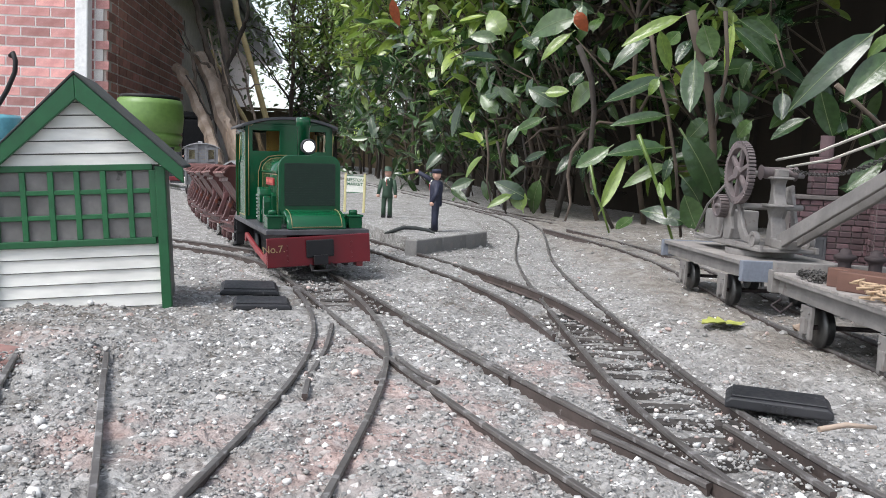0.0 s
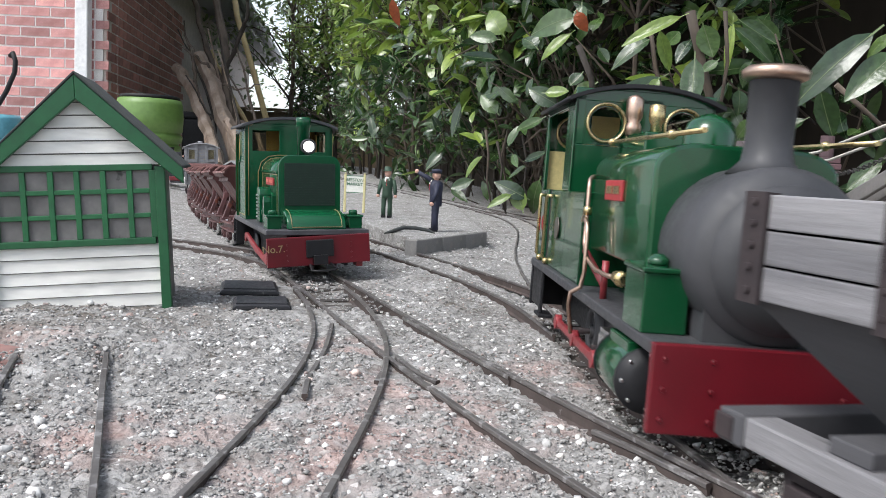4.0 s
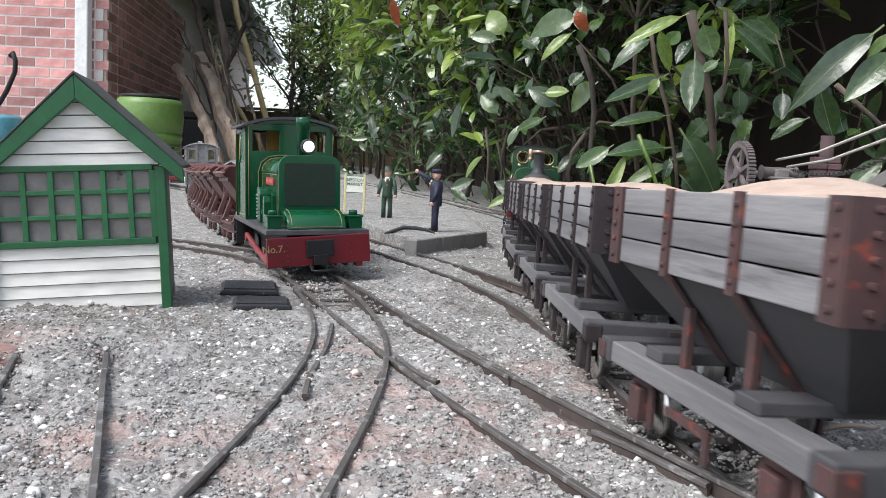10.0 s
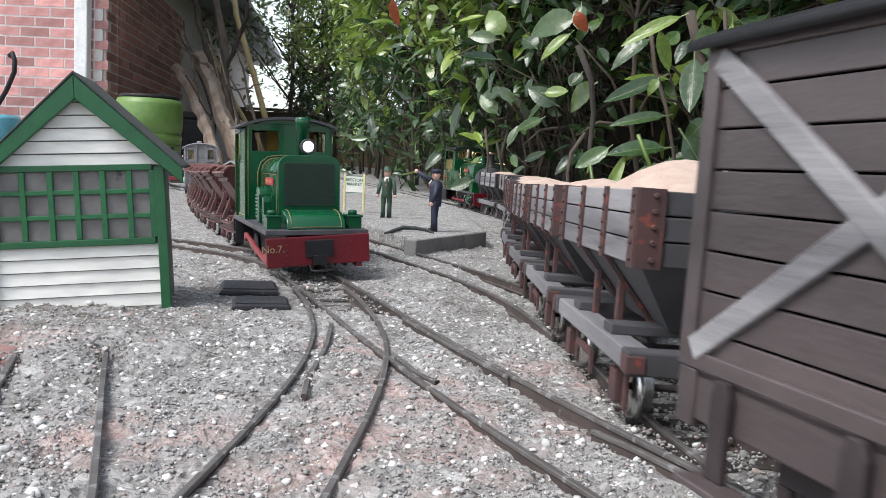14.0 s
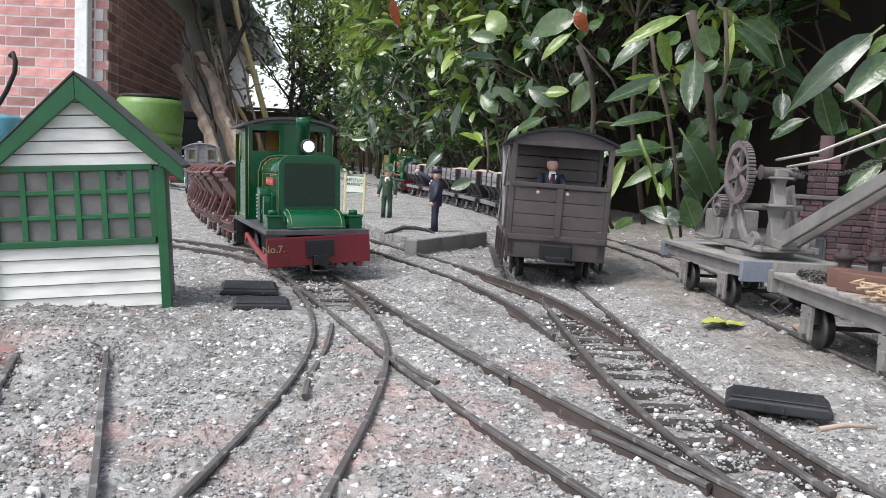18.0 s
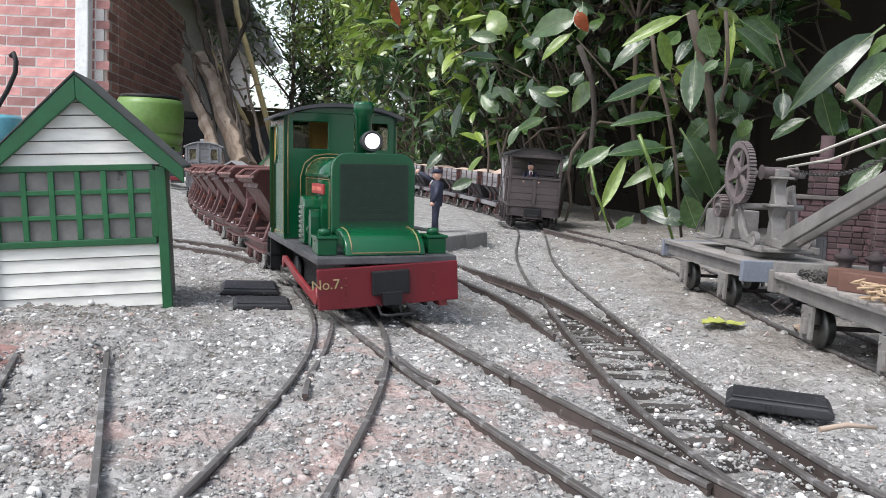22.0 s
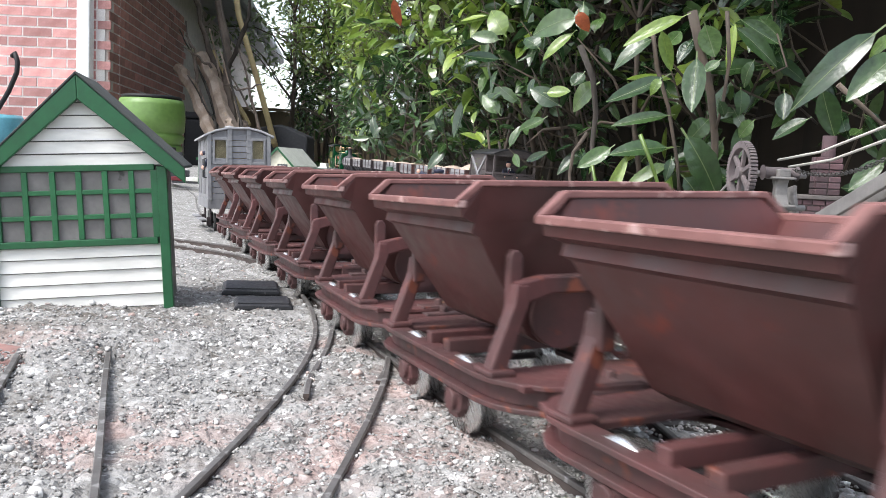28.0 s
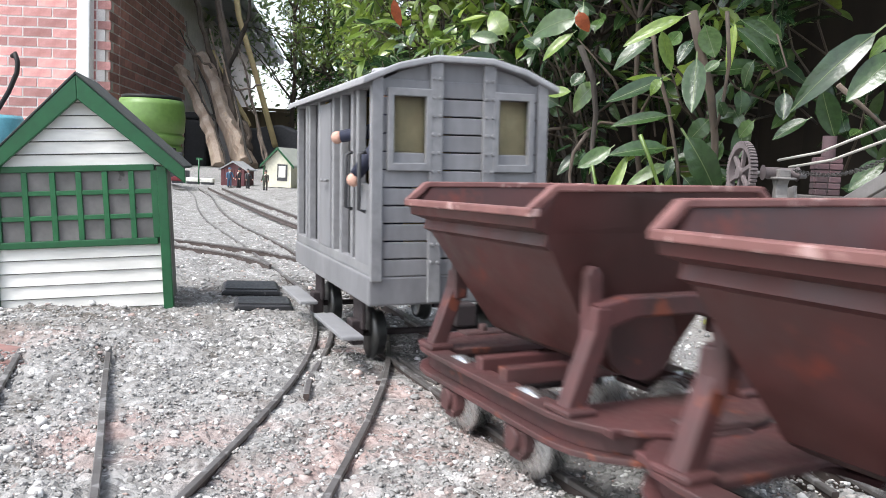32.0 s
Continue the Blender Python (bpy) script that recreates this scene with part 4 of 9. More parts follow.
# ---- leaves ----
def leaf_mesh(name, material, length=0.1, width=0.038, bend=0.25, fold=0.25, teeth=0.0, seg=7):
    """A laurel leaf along x with a folded midrib, a drooping tip and a short stalk."""
    v, f = [], []
    for i in range(seg + 1):
        t = i / seg
        w = width / 2 * (math.sin(math.pi * min(0.995, t ** 0.86 * 0.985 + 0.012)) ** 0.7)
        x = length * t
        z = -bend * length * t * t
        w *= 1 + (teeth if i % 2 else -teeth)
        v += [(x, -w, z + fold * w), (x, -w * 0.5, z + fold * w * 0.62), (x, 0, z), (x, w * 0.5, z + fold * w * 0.62), (x, w, z + fold * w)]
    for i in range(seg):
        for j in range(4):
            a = i * 5 + j
            f.append((a, a + 1, a + 6, a + 5))
    for i in range(seg):
        a, c = v[i * 5 + 2], v[(i + 1) * 5 + 2]
        q = len(v)
        h = 0.0003 + length * 0.0035
        v += [(a[0], -h, a[2] + 0.0006), (a[0], h, a[2] + 0.0006), (c[0], h, c[2] + 0.0006), (c[0], -h, c[2] + 0.0006)]
        f.append((q, q + 1, q + 2, q + 3))
    k = len(v)
    s = length * 0.14
    v += [(-s, -0.0015, 0.002), (-s, 0.0015, 0.002), (0.004, 0.0015, 0), (0.004, -0.0015, 0)]
    f.append((k, k + 1, k + 2, k + 3))
    return v, f


LEAF_KINDS = [leaf_mesh("leaf", None, 0.112, 0.046, 0.2, 0.3), leaf_mesh("leaf", None, 0.1, 0.04, 0.45, 0.2, 0.03), leaf_mesh("leaf", None, 0.118, 0.043, -0.1, 0.4), leaf_mesh("leaf", None, 0.085, 0.038, 0.3, 0.1, 0.06)]


def rib_index(f, seg=7):
    """Material of each face: the last strip and the stalk are the midrib."""
    return [0] * (4 * seg) + [1] * (len(f) - 4 * seg)


def hedge_line(t):
    """Foot of the hedge face in plan, t from the near end to the far end."""
    pts = [(1.35, 0.75), (0.72, 1.02), (0.40, 1.34), (0.20, 1.80), (0.02, 2.4), (-0.30, 3.7), (-0.62, 5.4), (-0.98, 8.4), (-1.75, 10.6), (-2.5, 13.4)]
    t *= len(pts) - 1
    i = min(int(t), len(pts) - 2)
    u = t - i
    return pts[i][0] * (1 - u) + pts[i + 1][0] * u, pts[i][1] * (1 - u) + pts[i + 1][1] * u, pts[i + 1][0] - pts[i][0], pts[i + 1][1] - pts[i][1]


def hedge():
    rng = random.Random(21)
    th = thing("laurel_hedge", "tall laurel hedge with glossy green leaves and bare brown stems", "hedge")
    # stems and twigs
    stems = []
    for i in range(52):
        t = (i + rng.random()) / 52
        x, y, dx, dy = hedge_line(t)
        k = math.hypot(dx, dy)
        nx, ny = dy / k, -dx / k
        if nx < 0:
            nx, ny = -nx, -ny
        back = rng.uniform(0.05, 0.3)
        x, y = x + nx * back, y + ny * back
        h = 0.5 + 0.28 * y + rng.uniform(0, 0.3)
        r = rng.uniform(0.003, 0.008) * (0.5 + 0.22 * y)
        if y < 1.7 and rng.random() < 0.6:
            continue
        pts, px, py = [], x, y
        for q in range(7):
            pts.append((px, py, h * q / 6))
            px += rng.uniform(-0.07, 0.07)
            py += rng.uniform(-0.07, 0.07)
        stems.append(pts)
        part("stem", Build(1.0).tube(pts, [r * (1 - 0.09 * q) for q in range(7)], 7), rng.choice((TWIG, BARK_D, TWIG)), th)
    b = Build(1.0)
    for pts in stems:
        for q in range(1, 7):
            for _ in range(3):
                p = Vector(pts[q])
                e = p + Vector((rng.uniform(-0.16, 0.1), rng.uniform(-0.2, 0.1), rng.uniform(-0.05, 0.2))) * (0.7 + 0.2 * p.y)
                m = (p + e) / 2 + Vector((rng.uniform(-0.02, 0.02), rng.uniform(-0.02, 0.02), rng.uniform(0, 0.03)))
                b.tube([p, m, e], [0.0026 + 0.0008 * p.y, 0.002 + 0.0006 * p.y, 0.0012], 5)
    # leafy shoots: leaves spiral round a twig and spread outwards; those near the eye are pieces of their own
    meshes = []
    for v, f in LEAF_KINDS:
        bb = Build(1.0)
        bb.add(v, f, True)
        me = bb.mesh("leaf", (LAUREL, LEAFRIB), False)
        me.polygons.foreach_set("material_index", rib_index(f))
        meshes.append(me)
    verts, faces, ribs = [], [], []
    single = 0
    for i in range(8200):
        t = rng.random() ** 1.1
        x, y, dx, dy = hedge_line(t)
        k = math.hypot(dx, dy)
        nx, ny = dy / k, -dx / k
        if nx < 0:
            nx, ny = -nx, -ny
        deep = rng.random() ** 1.5
        back = -0.02 + 0.4 * deep
        top = 0.55 + 0.40 * y
        z = rng.random() ** 0.85 * top
        # unseen overhanging shoots, added above the view to shade the near end
        crown = i % 7 == 0 and y < 2.0
        if crown:
            z = rng.uniform(0.62, 1.5)
        low = 0.03 + 0.035 * y
        if z < low and rng.random() < 0.7:
            continue
        over = 0.10 * (z / top) * (0.5 + y * 0.25) if not crown else 0.05 + 0.4 * (z - 0.6) * rng.random()
        x, y = x + nx * (back - over), y + ny * (back - over)
        if 1.3 < y < 2.3 and z < 0.05 + 0.1 * y and rng.random() < 0.7:
            continue
        if y < 1.75 and x > 0.15 and z < 0.62 and (deep < 0.45 or rng.random() < 0.6):
            continue
        clump = noise.noise(Vector((x * 5, y * 5, z * 6)))
        if not crown and ((y < 1.5 and clump < 0.18 and rng.random() < 0.94) or (clump < -0.15 and rng.random() < 0.75)):
            continue
        out = math.degrees(math.atan2(-ny, -nx)) + rng.gauss(0, 40)
        lean = rng.gauss(38, 24)
        shoot = pose(x, y, z, 0, 0, out) @ pose(0, 0, 0, 0, lean, 0)
        size = (0.62 + 0.5 * rng.random()) * (0.9 if y < 1.5 else 0.74 if y < 3 else 0.9 if y < 8 else 1.3)
        count = rng.randint(4, 8)
        span = 0.115 * size
        tip = shoot @ Vector((0, 0, span))
        root = shoot @ Vector((-0.05, 0, -0.10))
        b.tube([root, shoot @ Vector((0, 0, 0)), tip], [0.0026, 0.0022, 0.001], 4)
        turn = rng.uniform(0, 360)
        # far upper shoots mostly take the bright colour, to paint in their skylight
        bright_leaf = rng.random() < (0.8 if y > 2.0 and z > 0.25 * top else 0.26 if z > 0.45 * top else 0.1)
        for q in range(count):
            turn += 137.5 + rng.gauss(0, 18)
            u = q / max(1, count - 1)
            sc = size * rng.uniform(0.72, 1.12) * (1 - 0.35 * u * u)
            up = -22 + 48 * u + rng.gauss(0, 20)
            m = shoot @ pose(0, 0, span * u, 0, 0, turn) @ pose(0.006, 0, 0, rng.gauss(0, 16), -up, 0) @ Matrix.Diagonal((sc, sc, sc, 1))
            kind = rng.randrange(4)
            p = m.translation
            if single < 290 and p.y < 1.75 and p.z < 0.42 and deep < 0.5:
                ob = part("leaf", meshes[kind], None, th)
                ob.matrix_basis = m
                single += 1
                continue
            v, f = LEAF_KINDS[kind]
            n0 = len(verts)
            verts += [tuple(m @ Vector(c)) for c in v]
            faces += [tuple(c + n0 for c in w) for w in f]
            ribs += [2 if bright_leaf and c == 0 else c for c in rib_index(f)]
    part("twiggery", b, TWIG, th, kind="stuff", fix=False)
    me = bpy.data.meshes.new("foliage")
    me.from_pydata(verts, [], faces)
    me.polygons.foreach_set("use_smooth", [True] * len(faces))
    me.polygons.foreach_set("material_index", ribs)
    me.materials.append(LAUREL)
    me.materials.append(LEAFRIB)
    me.materials.append(LAUREL_Y)
    ob = new("foliage", me)
    ob.parent = th
    tagged(ob, kind="stuff")
    near_leaves(th, meshes)


def near_leaves(th, meshes):
    """The large leaves of the near shoots, each from its stalk to its tip, and the shoots that bear them."""
    rng = random.Random(77)
    fresh = []
    for me in meshes:
        q = me.copy()
        q.materials.clear()
        q.materials.append(LAUREL_Y)
        q.materials.append(LEAFRIB)
        fresh.append(q)
    dead = meshes[1].copy()
    dead.materials.clear()
    dead.materials.append(LAUREL_O)
    dead.materials.append(LAUREL_O)

    def leaf(x0, y0, x1, y1, wide, d=1.16, bright_leaf=False, face=0.6, roll_by=0.0):
        a, e = Vector(P(x0, y0, d)), Vector(P(x1, y1, d - 0.02 + 0.04 * rng.random()))
        run_to = e - a
        lx = run_to.normalized()
        lz = Vector((-0.25 - 0.2 * rng.random(), -0.5 - face, 0.75 - 0.35 * face))
        lz = (lz - lx * lz.dot(lx)).normalized()
        lz = Matrix.Rotation(radians(roll_by + rng.gauss(0, 9)), 3, lx) @ lz
        ly = lz.cross(lx)
        kind = rng.randrange(3)
        k = run_to.length / (0.112, 0.1, 0.118)[kind]
        w = wide / 1475 * d / (0.046, 0.04, 0.043)[kind]
        m = Matrix((lx * k, ly * w, lz * (k + w) / 2)).transposed().to_4x4()
        m.translation = a
        ob = part("leaf", dead if bright_leaf is None else (fresh if bright_leaf else meshes)[kind], None, th)
        ob.matrix_basis = m

    def shoot(pts, r, material, d=1.2):
        part("stem", Build(1.0).tube([P(x, y, d + dd) for x, y, dd in pts], [r * (1 - 0.5 * i / len(pts)) for i in range(len(pts))], 7), material, th)

    leaf(694, 0, 703, 52, 20, 2.6, None, 0.8)
    leaf(1022, 22, 1034, 58, 26, 1.5, None, 0.9)
    # against the dark towards the near end
    leaf(1545, 60, 1404, 163, 50, 1.1)
    leaf(1585, 95, 1500, 165, 50, 1.1)
    leaf(1580, 62, 1530, 93, 24, 1.1, True)
    leaf(1510, 100, 1440, 125, 26, 1.3)
    leaf(1300, 50, 1382, 114, 34, 1.2)
    leaf(1312, 38, 1370, 80, 30, 1.22)
    leaf(1345, 36, 1378, 70, 24, 1.24, False, 0.9)
    leaf(1308, 160, 1312, 200, 30, 1.3, False, 0.9)
    leaf(1385, 165, 1384, 216, 30, 1.28, False, 0.8)
    leaf(1452, 160, 1470, 240, 42, 1.3, False, 0.3)
    leaf(1425, 212, 1362, 240, 26, 1.25)
    leaf(1330, 110, 1302, 150, 26, 1.4)
    leaf(1330, 215, 1300, 240, 26, 1.35)
    leaf(1530, 205, 1570, 220, 24, 1.2)
    leaf(1520, 230, 1500, 245, 20, 1.25)
    leaf(1560, 285, 1500, 330, 34, 1.25)
    leaf(1555, 340, 1480, 335, 30, 1.35)
    # round the upright shoot
    leaf(1205, 30, 1100, 72, 26, 1.12, True, 0.5)
    leaf(1150, 70, 1084, 98, 30, 1.2)
    leaf(1168, 55, 1184, 125, 24, 1.17, True, 0.9)
    leaf(1222, 72, 1196, 104, 24, 1.2)
    leaf(1245, 45, 1262, 100, 40, 1.16, False, 0.9)
    leaf(1262, 32, 1268, 62, 10, 1.15, True)
    leaf(1297, 40, 1284, 130, 16, 1.2, True, 0.9)
    leaf(1230, 105, 1224, 202, 42, 1.13, False, 0.6)
    leaf(1270, 108, 1243, 130, 20, 1.15)
    leaf(1270, 180, 1284, 208, 20, 1.16)
    leaf(1170, 138, 1070, 186, 30, 1.15)
    leaf(1178, 205, 1082, 214, 24, 1.15)
    leaf(1176, 262, 1080, 262, 36, 1.12)
    leaf(1185, 282, 1178, 312, 18, 1.15)
    leaf(1176, 292, 1108, 316, 24, 1.18)
    leaf(1251, 212, 1220, 242, 34, 1.2)
    leaf(1212, 242, 1284, 350, 54, 1.06, False, 0.75)
    leaf(1275, 250, 1240, 300, 40, 1.2, False, 0.4)
    leaf(1208, 315, 1250, 360, 36, 1.2)
    leaf(1065, 368, 1108, 274, 22, 1.1, True, 0.8)
    leaf(1214, 395, 1140, 362, 36, 1.08)
    leaf(1233, 405, 1208, 346, 44, 1.08, False, 0.7)
    leaf(1172, 352, 1168, 325, 14, 1.06, True)
    leaf(1165, 140, 1150, 160, 18, 1.13, True)
    leaf(1046, 300, 1034, 306, 14, 1.1, True)
    leaf(1052, 345, 1044, 334, 10, 1.1)
    leaf(1078, 262, 1020, 300, 30, 1.25)
    leaf(1118, 385, 1090, 410, 22, 1.2)
    leaf(1180, 80, 1200, 60, 26, 1.35)
    # where the hedge turns away
    leaf(1018, 30, 938, 45, 46, 1.55)
    leaf(1030, 10, 1026, 55, 26, 1.55)
    leaf(1050, 55, 1056, 22, 24, 1.55)
    leaf(1010, 60, 955, 100, 22, 1.55, True)
    leaf(1060, 85, 1076, 112, 20, 1.55)
    leaf(1052, 150, 1000, 182, 40, 1.55)
    leaf(985, 185, 936, 155, 34, 1.55)
    leaf(965, 165, 1008, 165, 24, 1.55, True)
    leaf(1030, 130, 1010, 155, 26, 1.55)
    leaf(950, 85, 930, 60, 30, 1.55)
    leaf(890, 60, 862, 18, 40, 1.9, True)
    leaf(880, 70, 830, 60, 24, 1.9)
    leaf(880, 105, 816, 102, 22, 1.55)
    leaf(930, 350, 880, 322, 30, 1.9)
    leaf(925, 372, 912, 330, 30, 1.9, True)
    leaf(905, 345, 862, 364, 16, 1.9, True)
    leaf(955, 320, 930, 380, 30, 1.9)
    leaf(960, 210, 915, 235, 22, 1.55)
    leaf(880, 200, 850, 165, 28, 1.9)
    leaf(835, 320, 800, 335, 22, 1.9)
    shoot([(1222, 20, 0), (1235, 80, 0), (1255, 165, 0.01), (1262, 240, 0.02), (1262, 330, 0.04), (1268, 430, 0.05)], 0.007, TWIG, 1.17)
    shoot([(1284, 20, 0), (1288, 110, 0), (1275, 190, 0), (1264, 228, 0.01)], 0.003, TWIG, 1.17)
    shoot([(1150, 40, 0), (1160, 120, 0), (1180, 190, 0), (1196, 290, 0), (1205, 420, 0.02)], 0.0035, TWIG, 1.2)
    shoot([(1130, 238, 0), (1150, 290, 0), (1168, 345, 0), (1190, 425, 0)], 0.003, LAUREL_Y, 1.09)
    shoot([(1045, 292, 0), (1055, 345, 0), (1066, 370, 0), (1078, 412, 0)], 0.0022, LAUREL_Y, 1.1)
    shoot([(1037, 235, 0), (1012, 270, 0), (1005, 310, 0.01), (1010, 360, 0.02), (1000, 392, 0.02)], 0.004, BARK, 1.6)
    shoot([(1024, 80, 0), (1047, 140, 0), (1052, 200, 0.02), (1045, 260, 0.03), (1048, 330, 0.03), (1085, 405, 0.03)], 0.006, BARK_D, 1.5)
    shoot([(1480, 150, 0), (1535, 200, 0), (1590, 250, 0)], 0.004, BARK, 1.2)
    shoot([(1345, 65, 0), (1350, 105, 0), (1365, 130, 0.01), (1390, 118, 0.02), (1372, 60, 0.02)], 0.0022, TWIG, 1.22)
    for x, y, e in ((945, 220, 40), (965, 190, -30), (985, 230, 25), (925, 240, 15), (1000, 200, -20), (900, 230, -25), (880, 250, 18), (860, 230, 10)):
        shoot([(x, y, 0), (x + e * 0.5, y + 45, 0), (x + e * 0.2, y + 90, 0.02), (x + e, y + 135, 0.02)], 0.0034, rng.choice((BARK, TWIG, BARK_D)), 1.95)


hedge()


def hedge_back():
    """Dark boards added behind the hedge, in place of the deep shade there."""
    ln = [(1.9, 1.15), (1.05, 1.55), (0.72, 1.95), (0.50, 2.6), (0.25, 3.9), (-0.05, 5.6), (-0.35, 8.6), (-0.5, 14.4)]
    th = thing("boundary_fence", "added dark boards standing in for the shade behind the hedge", "fence", kind="structure")
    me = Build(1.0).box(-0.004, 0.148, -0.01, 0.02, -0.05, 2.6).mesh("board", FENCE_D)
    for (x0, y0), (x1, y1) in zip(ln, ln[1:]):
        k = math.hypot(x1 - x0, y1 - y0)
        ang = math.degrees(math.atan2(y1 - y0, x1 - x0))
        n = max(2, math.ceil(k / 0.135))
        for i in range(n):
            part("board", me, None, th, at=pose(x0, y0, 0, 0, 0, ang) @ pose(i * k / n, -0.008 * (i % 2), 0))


hedge_back()


def far_tree(x, y, h, spread, n, seed, material, label):
    rng = random.Random(seed)
    th = thing("garden_tree", label, "tree", at=pose(x, y, 0))
    b = Build(1.0)
    b.tube([(0, 0, 0), (0.05, 0, h * 0.3), (0.0, 0.05, h * 0.6), (0.1, 0, h * 0.95)], [0.035, 0.028, 0.02, 0.008], 9)
    limbs = []
    for i in range(26):
        a, z = rng.uniform(0, 6.28), rng.uniform(0.22, 0.8) * h
        e = Vector((math.cos(a) * spread * rng.uniform(0.5, 1), math.sin(a) * spread * rng.uniform(0.5, 1), z + rng.uniform(0.1, 0.9)))
        b.tube([(0, 0, z), tuple(e * 0.5 + Vector((0, 0, z * 0.5 + 0.1))), tuple(e)], [0.012, 0.008, 0.003], 6)
        limbs.append(((0, 0, z), e))
    part("trunk", b, BARK, th)
    verts, faces = [], []
    for i in range(n):
        a, e = rng.choice(limbs)
        a, e = Vector(a), Vector(e)
        c = a + (e - a) * rng.uniform(0.35, 1.15) + Vector([rng.gauss(0, 0.3) for _ in range(3)])
        s = rng.uniform(0.6, 1.1)
        m = pose(*c, rng.uniform(-60, 60), rng.uniform(-60, 60), rng.uniform(0, 360)) @ Matrix.Diagonal((s, s, s, 1))
        v, f = LEAF_KINDS[rng.randrange(4)]
        q = len(verts)
        verts += [tuple(m @ Vector(p)) for p in v]
        faces += [tuple(j + q for j in w) for w in f]
    me = bpy.data.meshes.new("crown")
    me.from_pydata(verts, [], faces)
    me.materials.append(material)
    ob = new("crown", me)
    ob.parent = th
    tagged(ob, kind="stuff")


far_tree(-2.2, 11.5, 4.2, 1.5, 3000, 5, TREELEAF, "leafy garden tree with small dark leaves")
far_tree(-3.4, 19.0, 6.5, 2.6, 1900, 9, TREELEAF, "tall far tree against the bright sky")
# ---- rolling stock: +x points to the eye, lengths in millimetres, z = 0 on the rail ----
def solid_wheel(r=11.0, w=6.0, material=None):
    return Build().turned([(2.0, -1.0), (r * 0.72, -0.4), (r * 0.78, 0.4), (r * 0.9, 0.6), (r, 0.4), (r, -w * 0.55), (r + 1.6, -w * 0.62), (r + 1.6, -w), (2.0, -w)], "y", (0, 0, 0), 24).mesh("wheel", material or STEEL)


WHEEL = solid_wheel()
WHEEL_D = solid_wheel(11, 6, mat("dark_wheel_iron", (0.1, 0.1, 0.1), (0.06, 0.06, 0.06), 150, 0.35, 0.5, metal=0.7, bump=0.05))
SKIP_WHEEL = solid_wheel(13.0, 9, mat("skip_wheel_steel", (0.72, 0.72, 0.72), (0.55, 0.55, 0.55), 150, 0.2, 0.34, metal=0.9, bump=0.05))
AXLE = Build().rod((0, -33, 0), (0, 33, 0), 1.6).mesh("axle", IRON)


def wheelsets(th, xs, me=WHEEL, r=11.0):
    out = []
    for x in xs:
        ax = part("axle", AXLE, None, th, at=pose(x * 0.001, 0, r * 0.001))
        for s in (-1, 1):
            part("wheel", me, None, ax, at=pose(0, s * 0.0245, 0, 0, 0, 180 if s > 0 else 0))
        out.append(ax)
    return out


def bolt_row(b, pts, r=0.9, h=0.8, axis="y", sgn=-1):
    for p in pts:
        q = list(p)
        k = "xyz".index(axis)
        q[k] += sgn * h
        b.rod(p, q, r, r * 0.7, 6)


def text_mesh(body, size, material, name="lettering", bold=0.0):
    cu = bpy.data.curves.new(name, "FONT")
    cu.body, cu.size, cu.align_x, cu.align_y, cu.extrude, cu.offset = body, size, "CENTER", "CENTER", size * 0.02, bold
    ob = new(name, cu)
    bpy.context.view_layer.update()
    me = bpy.data.meshes.new_from_object(ob.evaluated_get(bpy.context.evaluated_depsgraph_get()))
    bpy.data.objects.remove(ob)
    me.materials.clear()
    me.materials.append(material)
    return me


